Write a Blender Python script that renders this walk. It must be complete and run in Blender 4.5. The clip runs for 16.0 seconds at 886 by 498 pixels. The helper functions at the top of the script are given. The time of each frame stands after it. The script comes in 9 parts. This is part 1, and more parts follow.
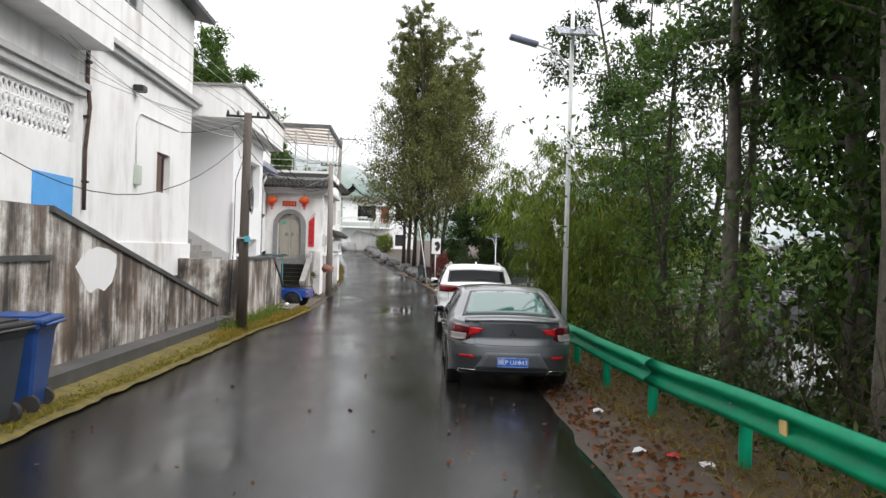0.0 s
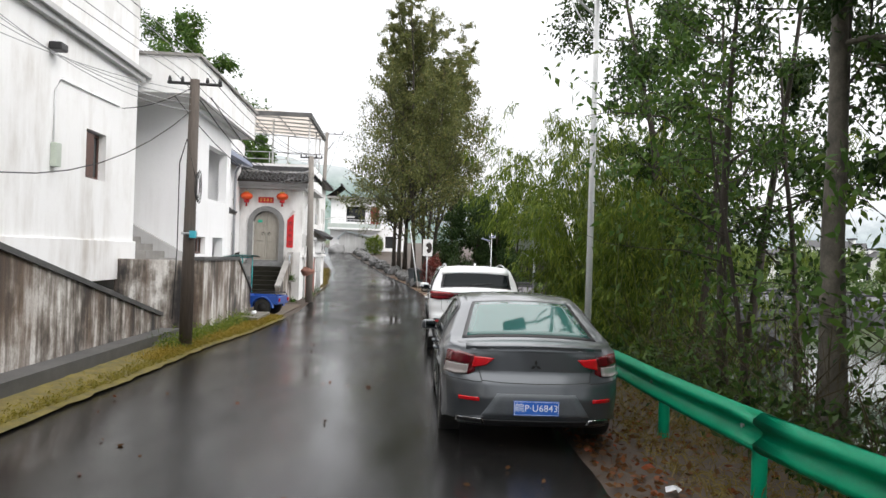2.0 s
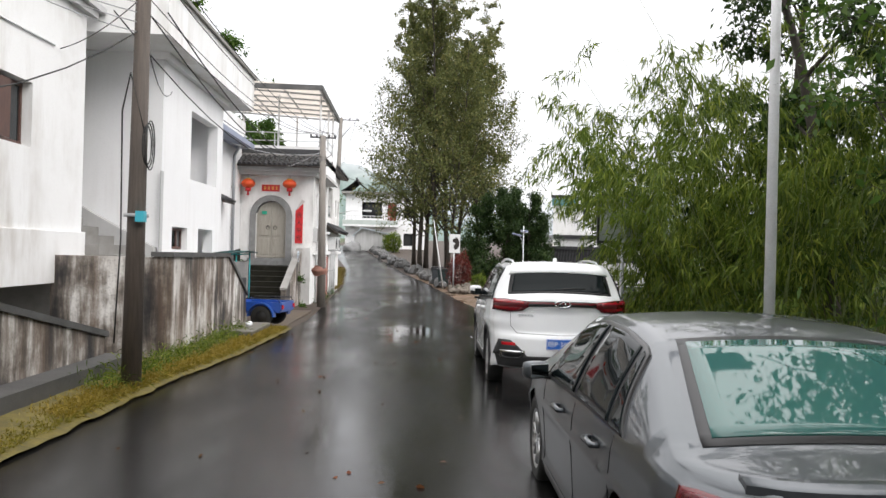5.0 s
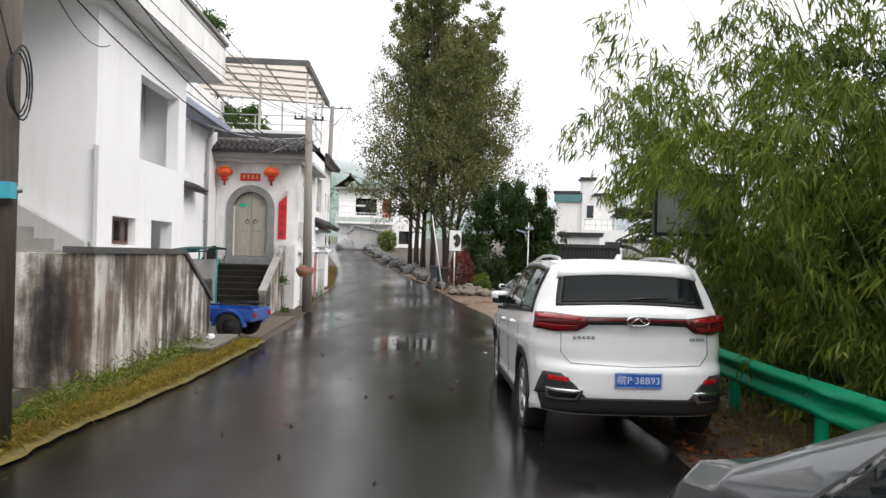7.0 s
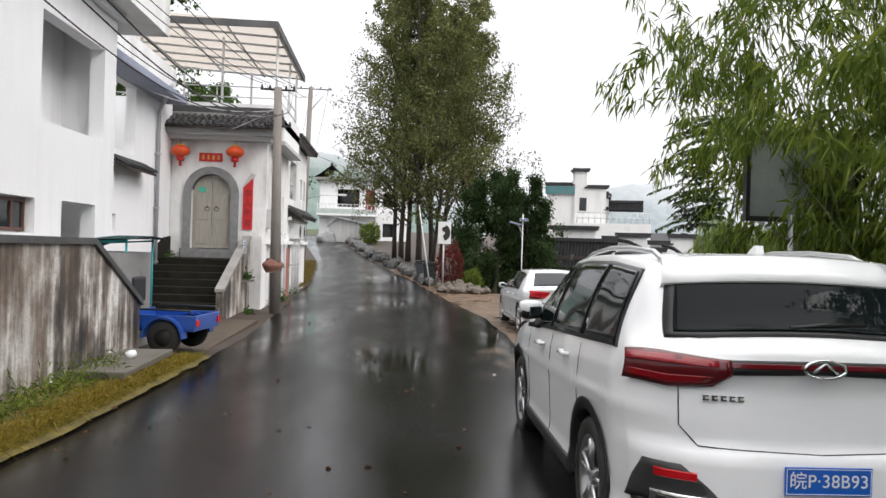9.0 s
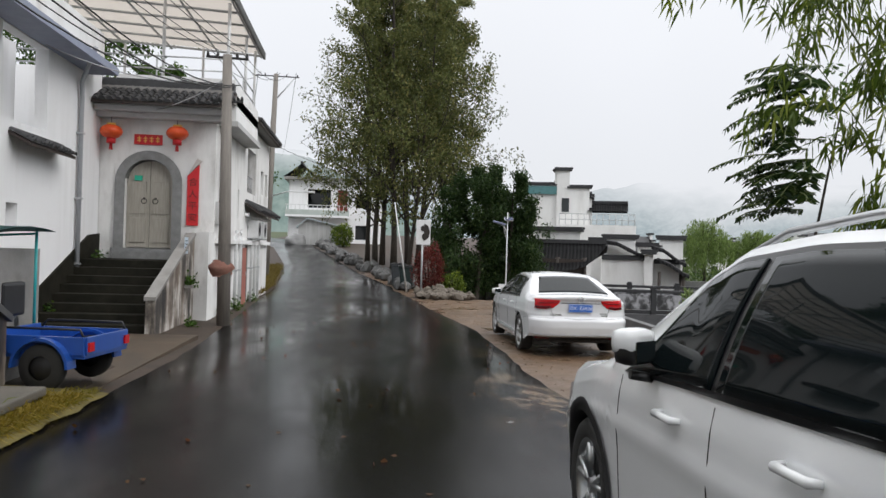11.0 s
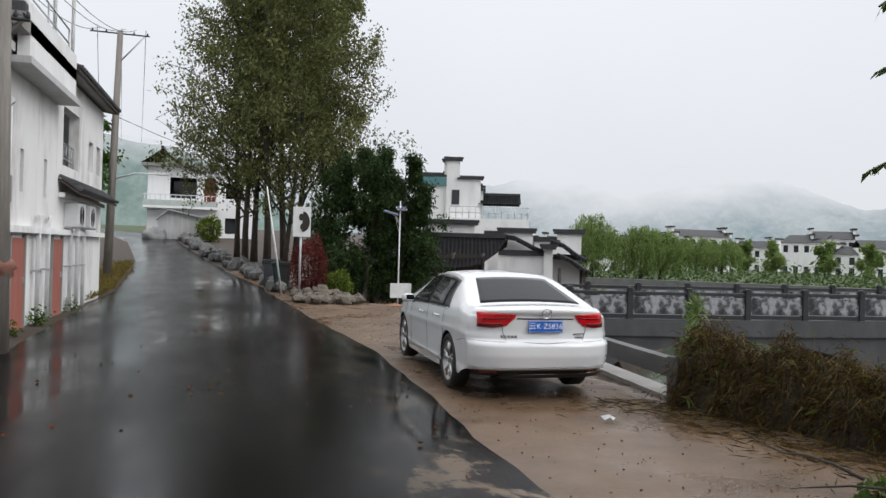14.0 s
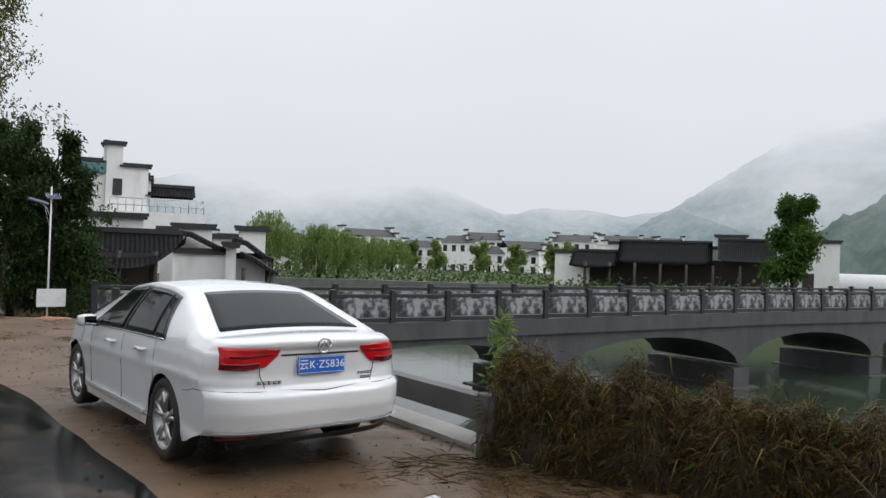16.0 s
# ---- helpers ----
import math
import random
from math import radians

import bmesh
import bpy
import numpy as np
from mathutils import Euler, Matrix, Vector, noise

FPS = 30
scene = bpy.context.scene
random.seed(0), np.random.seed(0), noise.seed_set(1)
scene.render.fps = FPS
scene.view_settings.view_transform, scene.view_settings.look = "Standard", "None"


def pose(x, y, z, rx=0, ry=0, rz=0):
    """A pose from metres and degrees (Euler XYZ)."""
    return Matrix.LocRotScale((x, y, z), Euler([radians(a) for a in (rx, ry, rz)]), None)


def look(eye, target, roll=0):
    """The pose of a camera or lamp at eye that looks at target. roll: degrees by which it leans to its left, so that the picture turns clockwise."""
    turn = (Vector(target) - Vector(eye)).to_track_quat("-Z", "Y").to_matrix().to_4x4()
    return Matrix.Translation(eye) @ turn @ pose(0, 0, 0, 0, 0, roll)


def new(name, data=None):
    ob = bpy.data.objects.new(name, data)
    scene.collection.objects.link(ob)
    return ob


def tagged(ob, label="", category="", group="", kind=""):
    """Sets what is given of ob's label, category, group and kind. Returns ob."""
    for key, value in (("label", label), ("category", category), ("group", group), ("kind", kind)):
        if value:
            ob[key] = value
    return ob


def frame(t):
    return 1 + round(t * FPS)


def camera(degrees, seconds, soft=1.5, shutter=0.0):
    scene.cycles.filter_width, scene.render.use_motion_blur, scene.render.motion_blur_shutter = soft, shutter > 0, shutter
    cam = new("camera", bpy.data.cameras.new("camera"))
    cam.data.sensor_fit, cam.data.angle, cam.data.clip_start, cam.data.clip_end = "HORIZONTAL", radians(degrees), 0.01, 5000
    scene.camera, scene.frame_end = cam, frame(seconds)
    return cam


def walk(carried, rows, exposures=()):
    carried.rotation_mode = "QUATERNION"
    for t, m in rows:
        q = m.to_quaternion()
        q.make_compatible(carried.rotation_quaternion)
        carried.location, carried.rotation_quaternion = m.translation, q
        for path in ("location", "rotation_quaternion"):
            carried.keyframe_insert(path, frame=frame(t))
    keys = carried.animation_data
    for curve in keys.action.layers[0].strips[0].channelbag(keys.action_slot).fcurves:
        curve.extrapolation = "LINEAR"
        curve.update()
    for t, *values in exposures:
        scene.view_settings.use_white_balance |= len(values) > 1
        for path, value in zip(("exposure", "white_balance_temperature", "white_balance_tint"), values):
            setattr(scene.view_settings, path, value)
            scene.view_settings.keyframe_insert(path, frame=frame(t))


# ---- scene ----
cam = camera(60.3, 16.0)
METRES, EYE, TILT, LEAN, TURN = 25.0, 1.75, 0.0, 0.0, -3.1
ROWS = [
    (0.0, 0.0, 0.0, 0.0, -0.0, 0.14, -1.74),
    (0.5, -0.0006, 0.0322, -0.0006, 0.02, -0.1, -1.77),
    (1.0, 0.0002, 0.0648, -0.0015, -0.36, 0.06, -1.78),
    (1.5, 0.0019, 0.0972, -0.0029, -0.43, 0.31, -1.85),
    (2.0, 0.0003, 0.1283, -0.0034, -0.59, 0.41, -1.82),
    (2.5, -0.0014, 0.1599, -0.0043, -0.66, 0.4, -1.83),
    (3.0, -0.0066, 0.1916, -0.0052, -0.58, 0.43, -1.78),
    (3.5, -0.0109, 0.223, -0.0059, 0.07, 0.28, -1.63),
    (4.0, -0.017, 0.2532, -0.0068, 0.53, 0.23, -1.48),
    (6.5, -0.0337, 0.4102, -0.0099, 0.26, 0.37, -1.48),
    (7.0, -0.0361, 0.4403, -0.0105, 0.12, 0.21, -1.49),
    (7.5, -0.0374, 0.4715, -0.0111, 0.13, 0.06, -1.59),
    (8.0, -0.0404, 0.5025, -0.0115, -0.14, -0.04, -1.61),
    (8.5, -0.0418, 0.5347, -0.0114, -0.48, -0.19, -1.59),
    (9.0, -0.0431, 0.5667, -0.0121, -1.09, -0.2, -1.75),
    (11.5, -0.0477, 0.7257, -0.0182, -3.48, 0.26, -1.72),
    (12.0, -0.0472, 0.7572, -0.0187, -3.82, 0.33, -1.79),
    (12.5, -0.0484, 0.7865, -0.0185, -4.22, 0.45, -1.76),
    (13.0, -0.0458, 0.819, -0.0196, -6.61, 0.39, -1.71),
    (13.5, -0.045, 0.8494, -0.0205, -8.71, 0.44, -1.68),
    (14.0, -0.0437, 0.8816, -0.0208, -12.13, 0.17, -1.66),
    (14.5, -0.0423, 0.9135, -0.0199, -18.82, -0.1, -1.71),
    (15.0, -0.0401, 0.9427, -0.0197, -26.36, 0.05, -1.82),
    (15.5, -0.0381, 0.9708, -0.0193, -32.07, 0.39, -1.85),
    (16.0, -0.0377, 0.9963, -0.0197, -36.75, 0.77, -1.84),
]
walk(cam, [(t, pose(0, 0, EYE, TILT, LEAN, TURN) @ pose(METRES * x, METRES * y, METRES * z, 90 + pitch, roll, yaw)) for t, x, y, z, yaw, pitch, roll in ROWS], exposures=[(0.0, 0.66, 6500, 10), (3.0, 0.76, 6500, 10), (7.0, 0.62, 6550, 11), (9.0, 0.5, 6500, 11), (11.5, 0.06, 6350, 9), (14.5, 0.02, 6300, 9), (16.0, -0.06, 6250, 9)])

# ---- world, sun ----
world = bpy.data.worlds.new("overcast")
scene.world = world
world.use_nodes = True
wn, wl = world.node_tree.nodes, world.node_tree.links
wn.clear()
w_out = wn.new("ShaderNodeOutputWorld")
w_bg = wn.new("ShaderNodeBackground")
w_sky = wn.new("ShaderNodeTexSky")
w_sky.sky_type = "NISHITA"
w_sky.sun_disc = False
w_sky.sun_elevation, w_sky.sun_rotation = radians(37), radians(128)
w_scale = wn.new("ShaderNodeVectorMath")
w_scale.operation = "SCALE"
w_scale.inputs["Scale"].default_value = 0.06
wl.new(w_sky.outputs[0], w_scale.inputs[0])
# thick cloud: brightest overhead, a third less at the horizon, faint drifting structure
w_co = wn.new("ShaderNodeTexCoord")
w_sep = wn.new("ShaderNodeSeparateXYZ")
wl.new(w_co.outputs["Generated"], w_sep.inputs[0])
w_ramp = wn.new("ShaderNodeValToRGB")
w_ramp.color_ramp.elements[0].position, w_ramp.color_ramp.elements[0].color = 0.0, (0.80, 0.80, 0.825, 1)
w_ramp.color_ramp.elements[1].position, w_ramp.color_ramp.elements[1].color = 1.0, (2.25, 2.23, 2.22, 1)
w_mid = w_ramp.color_ramp.elements.new(0.34)
w_mid.color = (0.97, 0.97, 0.995, 1)
wl.new(w_sep.outputs["Z"], w_ramp.inputs[0])
w_noise = wn.new("ShaderNodeTexNoise")
w_noise.inputs["Scale"].default_value, w_noise.inputs["Detail"].default_value = 2.2, 4
wl.new(w_co.outputs["Generated"], w_noise.inputs["Vector"])
w_nr = wn.new("ShaderNodeMapRange")
w_nr.inputs["To Min"].default_value, w_nr.inputs["To Max"].default_value = 0.94, 1.06
wl.new(w_noise.outputs["Fac"], w_nr.inputs["Value"])
w_mul = wn.new("ShaderNodeVectorMath")
w_mul.operation = "SCALE"
wl.new(w_ramp.outputs[0], w_mul.inputs[0])
wl.new(w_nr.outputs[0], w_mul.inputs["Scale"])
w_mix = wn.new("ShaderNodeMix")
w_mix.data_type = "RGBA"
w_mix.inputs["Factor"].default_value = 0.88
wl.new(w_scale.outputs[0], w_mix.inputs["A"])
wl.new(w_mul.outputs[0], w_mix.inputs["B"])
wl.new(w_mix.outputs["Result"], w_bg.inputs["Color"])
w_bg.inputs["Strength"].default_value = 1.0
wl.new(w_bg.outputs[0], w_out.inputs[0])
sun = new("sun", bpy.data.lights.new("sun", "SUN"))
sun.data.energy, sun.data.angle, sun.data.color = 1.2, radians(40), (1.0, 0.97, 0.93)
sun.matrix_world = look((19, -15, 18), (0, 0, 0))

# ---- materials ----
MATS = {}


def nodes_of(name):
    m = bpy.data.materials.new(name)
    m.use_nodes = True
    nt = m.node_tree
    return m, nt.nodes, nt.links, nt.nodes["Principled BSDF"]


def add_noise(n, l, scale, detail=6, stretch=(1, 1, 1), rough=0.6, co="Object"):
    tc = n.new("ShaderNodeTexCoord")
    mp = n.new("ShaderNodeMapping")
    mp.inputs["Scale"].default_value = stretch
    tx = n.new("ShaderNodeTexNoise")
    tx.inputs["Scale"].default_value, tx.inputs["Detail"].default_value, tx.inputs["Roughness"].default_value = scale, detail, rough
    l.new(tc.outputs[co], mp.inputs[0])
    l.new(mp.outputs[0], tx.inputs["Vector"])
    return tx.outputs["Fac"]


def ramp_of(n, l, fac, stops):
    r = n.new("ShaderNodeValToRGB")
    els = r.color_ramp.elements
    while len(els) < len(stops):
        els.new(0.5)
    for e, (p, c) in zip(els, stops):
        e.position = p
        e.color = (*c, 1) if len(c) == 3 else c
    l.new(fac, r.inputs[0])
    return r.outputs[0]


def mix_of(n, l, fac, a, b):
    x = n.new("ShaderNodeMix")
    x.data_type = "RGBA"
    for sock, v in (("Factor", fac), ("A", a), ("B", b)):
        if isinstance(v, (tuple, float, int)):
            x.inputs[sock].default_value = (*v, 1) if isinstance(v, tuple) else v
        else:
            l.new(v, x.inputs[sock])
    return x.outputs["Result"]


def bump_of(n, l, p, fac, strength=0.3, dist=0.01):
    b = n.new("ShaderNodeBump")
    b.inputs["Strength"].default_value, b.inputs["Distance"].default_value = strength, dist
    l.new(fac, b.inputs["Height"])
    l.new(b.outputs[0], p.inputs["Normal"])


def grain(name, c1, c2, scale=8, rough=0.7, metal=0.0, bump=0.2, stretch=(1, 1, 1), fine=60, spec=0.5, coat=0.0, vary=0.0):
    """A surface of two close colours at two scales, with fine relief."""
    if name in MATS:
        return MATS[name]
    m, n, l, p = nodes_of(name)
    a = add_noise(n, l, scale, 5, stretch)
    b = add_noise(n, l, fine, 3, stretch)
    c = mix_of(n, l, ramp_of(n, l, a, [(0.3, (0, 0, 0)), (0.7, (1, 1, 1))]), c1, c2)
    dark = tuple(v * 0.78 for v in c2)
    c = mix_of(n, l, ramp_of(n, l, b, [(0.45, (0, 0, 0)), (0.75, (0.5, 0.5, 0.5))]), c, dark)
    if vary:
        oi = n.new("ShaderNodeObjectInfo")
        hs = n.new("ShaderNodeHueSaturation")
        mr = n.new("ShaderNodeMapRange")
        mr.inputs["To Min"].default_value, mr.inputs["To Max"].default_value = 1 - vary, 1 + vary
        l.new(oi.outputs["Random"], mr.inputs["Value"])
        l.new(mr.outputs[0], hs.inputs["Value"])
        l.new(c, hs.inputs["Color"])
        c = hs.outputs[0]
    l.new(c, p.inputs["Base Color"])
    p.inputs["Roughness"].default_value, p.inputs["Metallic"].default_value = rough, metal
    p.inputs["Specular IOR Level"].default_value = spec
    p.inputs["Coat Weight"].default_value, p.inputs["Coat Roughness"].default_value = coat, 0.05
    if bump:
        bump_of(n, l, p, b, bump, 0.004)
    MATS[name] = m
    return m


def plaster(name, base, streak, amount, stretch=(3.0, 3.0, 0.25), low=None, rough=0.8):
    """Limewashed wall with rain streaks running down and blotches; low adds damp stains in patches."""
    m, n, l, p = nodes_of(name)
    s = add_noise(n, l, 1.3, 8, stretch, 0.65)
    blotch = add_noise(n, l, 0.5, 6)
    fine = add_noise(n, l, 45, 4)
    mul = n.new("ShaderNodeMath")
    mul.operation = "MULTIPLY"
    l.new(ramp_of(n, l, s, [(0.42, (0, 0, 0)), (0.68, (1, 1, 1))]), mul.inputs[0])
    l.new(ramp_of(n, l, blotch, [(0.4, (0, 0, 0)), (0.65, (1, 1, 1))]), mul.inputs[1])
    sc = n.new("ShaderNodeMath")
    sc.operation = "MULTIPLY"
    sc.inputs[1].default_value = amount
    l.new(mul.outputs[0], sc.inputs[0])
    c = mix_of(n, l, sc.outputs[0], base, streak)
    c = mix_of(n, l, ramp_of(n, l, fine, [(0.5, (0, 0, 0)), (0.9, (0.35, 0.35, 0.35))]), c, tuple(v * 0.75 for v in base))
    l.new(c, p.inputs["Base Color"])
    p.inputs["Roughness"].default_value = rough
    bump_of(n, l, p, fine, 0.25, 0.006)
    MATS[name] = m
    return m


def stained_wall(name):
    """Old cement render, blackened by mould in vertical runs, with pale limewash left between."""
    m, n, l, p = nodes_of(name)
    runs = add_noise(n, l, 1.6, 8, (2.0, 2.0, 0.24), 0.66)
    wide = add_noise(n, l, 0.9, 9, (1, 1, 0.9), 0.66)
    fine = add_noise(n, l, 30, 5)
    brown = add_noise(n, l, 0.9, 6, (2.0, 2.0, 0.35))
    add = n.new("ShaderNodeMath")
    add.operation = "ADD"
    l.new(runs, add.inputs[0])
    l.new(wide, add.inputs[1])
    half = n.new("ShaderNodeMath")
    half.operation = "MULTIPLY"
    half.inputs[1].default_value = 0.5
    l.new(add.outputs[0], half.inputs[0])
    c = ramp_of(n, l, half.outputs[0], [(0.41, (0.022, 0.02, 0.02)), (0.46, (0.075, 0.064, 0.056)), (0.495, (0.18, 0.155, 0.132)), (0.53, (0.36, 0.33, 0.3)), (0.58, (0.74, 0.72, 0.69))])
    c = mix_of(n, l, ramp_of(n, l, brown, [(0.46, (0, 0, 0)), (0.7, (0.7, 0.7, 0.7))]), c, (0.17, 0.11, 0.072))
    c = mix_of(n, l, ramp_of(n, l, fine, [(0.5, (0, 0, 0)), (0.85, (0.6, 0.6, 0.6))]), c, (0.04, 0.037, 0.035))
    l.new(c, p.inputs["Base Color"])
    p.inputs["Roughness"].default_value = 0.62
    bump_of(n, l, p, fine, 0.5, 0.01)
    MATS[name] = m
    return m


def asphalt(name):
    """Wet asphalt: dark aggregate under a broken film of water, mud washed across in places."""
    m, n, l, p = nodes_of(name)
    agg = add_noise(n, l, 90, 4)
    patch = add_noise(n, l, 0.35, 5, (1.0, 0.35, 1))
    film = add_noise(n, l, 0.55, 6, (1.2, 0.4, 1), 0.55)
    mud = add_noise(n, l, 1.1, 9, (1, 0.8, 1), 0.7)
    c = mix_of(n, l, ramp_of(n, l, patch, [(0.35, (0, 0, 0)), (0.65, (1, 1, 1))]), (0.005, 0.005, 0.0053), (0.011, 0.0105, 0.01))
    c = mix_of(n, l, ramp_of(n, l, agg, [(0.54, (0, 0, 0)), (0.7, (0.6, 0.6, 0.6))]), c, (0.034, 0.033, 0.031))
    # mud washed from the verge, near the unpaved turnout only
    at = n.new("ShaderNodeAttribute")
    at.attribute_name = "mud"
    mm = n.new("ShaderNodeMath")
    mm.operation = "MULTIPLY"
    l.new(ramp_of(n, l, mud, [(0.53, (0, 0, 0)), (0.59, (1, 1, 1))]), mm.inputs[0])
    l.new(at.outputs["Fac"], mm.inputs[1])
    c = mix_of(n, l, mm.outputs[0], c, (0.2, 0.15, 0.105))
    l.new(c, p.inputs["Base Color"])
    r = ramp_of(n, l, film, [(0.32, (0.05, 0.05, 0.05)), (0.4, (0.16, 0.16, 0.16)), (0.62, (0.27, 0.27, 0.27))])
    l.new(r, p.inputs["Roughness"])
    # sheen painted by place: specular scaled up near the start, down further on
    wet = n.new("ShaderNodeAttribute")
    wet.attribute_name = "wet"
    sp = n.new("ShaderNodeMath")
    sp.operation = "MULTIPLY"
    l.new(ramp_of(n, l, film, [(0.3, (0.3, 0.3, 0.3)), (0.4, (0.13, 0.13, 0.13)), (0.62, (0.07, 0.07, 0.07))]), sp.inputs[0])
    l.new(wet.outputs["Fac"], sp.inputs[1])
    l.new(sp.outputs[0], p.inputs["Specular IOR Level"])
    b = n.new("ShaderNodeBump")
    b.inputs["Distance"].default_value = 0.003
    l.new(ramp_of(n, l, film, [(0.36, (0.03, 0.03, 0.03)), (0.52, (0.32, 0.32, 0.32))]), b.inputs["Strength"])
    l.new(agg, b.inputs["Height"])
    l.new(b.outputs[0], p.inputs["Normal"])
    MATS[name] = m
    return m


def simple(name, c, rough=0.5, metal=0.0, coat=0.0, trans=0.0, ior=1.45, spec=0.5):
    if name in MATS:
        return MATS[name]
    m, n, l, p = nodes_of(name)
    p.inputs["Base Color"].default_value = (*c, 1)
    p.inputs["Roughness"].default_value, p.inputs["Metallic"].default_value = rough, metal
    p.inputs["Coat Weight"].default_value, p.inputs["Coat Roughness"].default_value = coat, 0.03
    p.inputs["Transmission Weight"].default_value, p.inputs["IOR"].default_value = trans, ior
    p.inputs["Specular IOR Level"].default_value = spec
    MATS[name] = m
    return m


def leafy(name, c1, c2, c3):
    """Leaves: colour varies leaf by leaf, light passes through."""
    m, n, l, p = nodes_of(name)
    geo = n.new("ShaderNodeNewGeometry")
    big = add_noise(n, l, 0.6, 3)
    c = ramp_of(n, l, geo.outputs["Random Per Island"], [(0.0, c1), (0.6, c2), (1.0, c3)])
    c = mix_of(n, l, ramp_of(n, l, big, [(0.35, (0, 0, 0)), (0.7, (0.6, 0.6, 0.6))]), c, c2)
    l.new(c, p.inputs["Base Color"])
    p.inputs["Roughness"].default_value, p.inputs["Specular IOR Level"].default_value = 0.45, 0.18
    tr = n.new("ShaderNodeBsdfTranslucent")
    l.new(c, tr.inputs[0])
    ms = n.new("ShaderNodeMixShader")
    ms.inputs[0].default_value = 0.4
    out = n["Material Output"]
    l.new(p.outputs[0], ms.inputs[1])
    l.new(tr.outputs[0], ms.inputs[2])
    l.new(ms.outputs[0], out.inputs[0])
    MATS[name] = m
    return m


WHITE = plaster("limewash", (0.80, 0.80, 0.80), (0.33, 0.28, 0.22), 0.62, (1.3, 1.3, 0.28))
WHITE2 = plaster("limewash_clean", (0.82, 0.82, 0.83), (0.5, 0.48, 0.45), 0.3)
GATEWHITE = plaster("gate_limewash", (0.78, 0.775, 0.765), (0.2, 0.17, 0.14), 0.75, (1.5, 1.5, 0.4))
GREYWASH = plaster("limewash_grey", (0.5, 0.5, 0.5), (0.25, 0.24, 0.22), 0.6)
STAIN = stained_wall("stained_render")
CONC = grain("concrete", (0.3, 0.29, 0.275), (0.2, 0.19, 0.18), 2.5, 0.75, bump=0.4)
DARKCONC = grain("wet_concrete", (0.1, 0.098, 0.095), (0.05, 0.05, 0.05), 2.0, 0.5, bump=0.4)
STEPS = grain("mossy_stone", (0.024, 0.022, 0.016), (0.009, 0.009, 0.006), 4, 0.75, bump=0.6, spec=0.15)
ROADM = asphalt("wet_asphalt")
MUD = grain("wet_mud", (0.165, 0.104, 0.062), (0.085, 0.055, 0.034), 0.9, 0.42, bump=0.9, fine=35)
_n, _l = MUD.node_tree.nodes, MUD.node_tree.links
_l.new(ramp_of(_n, _l, add_noise(_n, _l, 0.8, 6), [(0.38, (0.1, 0.1, 0.1)), (0.5, (0.4, 0.4, 0.4)), (0.65, (0.62, 0.62, 0.62))]), _n["Principled BSDF"].inputs["Roughness"])
SOIL = grain("leaf_litter_soil", (0.055, 0.034, 0.022), (0.03, 0.021, 0.014), 3.5, 0.75, bump=0.8, fine=30)
MOSS = grain("moss_ground", (0.17, 0.13, 0.022), (0.07, 0.058, 0.016), 6, 0.85, bump=0.9, fine=40)
HILLG = grain("grass_ground", (0.06, 0.08, 0.025), (0.04, 0.055, 0.02), 2, 0.85, bump=0.8, fine=25)
TILE = grain("grey_roof_tile", (0.055, 0.056, 0.06), (0.03, 0.03, 0.032), 5, 0.55, bump=0.4, vary=0.25)
STONE = grain("grey_stone", (0.27, 0.27, 0.27), (0.18, 0.18, 0.18), 6, 0.7, bump=0.4)
OLDWOOD = grain("weathered_wood", (0.42, 0.39, 0.34), (0.3, 0.28, 0.24), 5, 0.75, stretch=(6, 6, 0.5), bump=0.4)
DARKWOOD = grain("dark_timber", (0.05, 0.035, 0.028), (0.025, 0.018, 0.015), 5, 0.6, stretch=(5, 5, 0.6), bump=0.4)
POLEW = grain("creosoted_pole", (0.11, 0.086, 0.07), (0.06, 0.048, 0.04), 5, 0.7, stretch=(8, 8, 0.5), bump=0.6)
POLEC = grain("concrete_pole", (0.24, 0.215, 0.19), (0.16, 0.145, 0.13), 5, 0.7, stretch=(4, 4, 0.4), bump=0.4)
RED = grain("red_paper", (0.62, 0.02, 0.025), (0.5, 0.015, 0.02), 4, 0.5, bump=0.1)
INK = simple("black_ink", (0.02, 0.015, 0.012), 0.6)
GOLD = simple("gold_ink", (0.75, 0.45, 0.1), 0.45)
LANTERN = grain("lantern_silk", (0.8, 0.12, 0.02), (0.6, 0.05, 0.01), 5, 0.5, bump=0.1)
GREENRAIL = grain("green_rail_paint", (0.0, 0.4, 0.21), (0.0, 0.32, 0.165), 3, 0.4, bump=0.08, fine=80, spec=0.3)
GALV = grain("galvanised_steel", (0.55, 0.56, 0.57), (0.42, 0.43, 0.44), 6, 0.45, 0.7, bump=0.1)
STEELWHITE = grain("white_steel_paint", (0.72, 0.73, 0.74), (0.6, 0.6, 0.6), 4, 0.4, bump=0.08)
CABLE = simple("black_cable", (0.02, 0.02, 0.02), 0.6)
GREYCABLE = simple("grey_cable", (0.35, 0.35, 0.36), 0.6)
BLUEP = grain("blue_plastic", (0.02, 0.07, 0.25), (0.015, 0.05, 0.18), 4, 0.4, bump=0.1)
BLACKP = grain("black_plastic", (0.02, 0.02, 0.022), (0.012, 0.012, 0.013), 5, 0.45, bump=0.1)
BLUEBOARD = grain("blue_sheet", (0.1, 0.38, 0.8), (0.07, 0.32, 0.7), 3, 0.45, bump=0.05)
GLASSD = simple("dark_window_glass", (0.02, 0.025, 0.028), 0.06, spec=0.6)
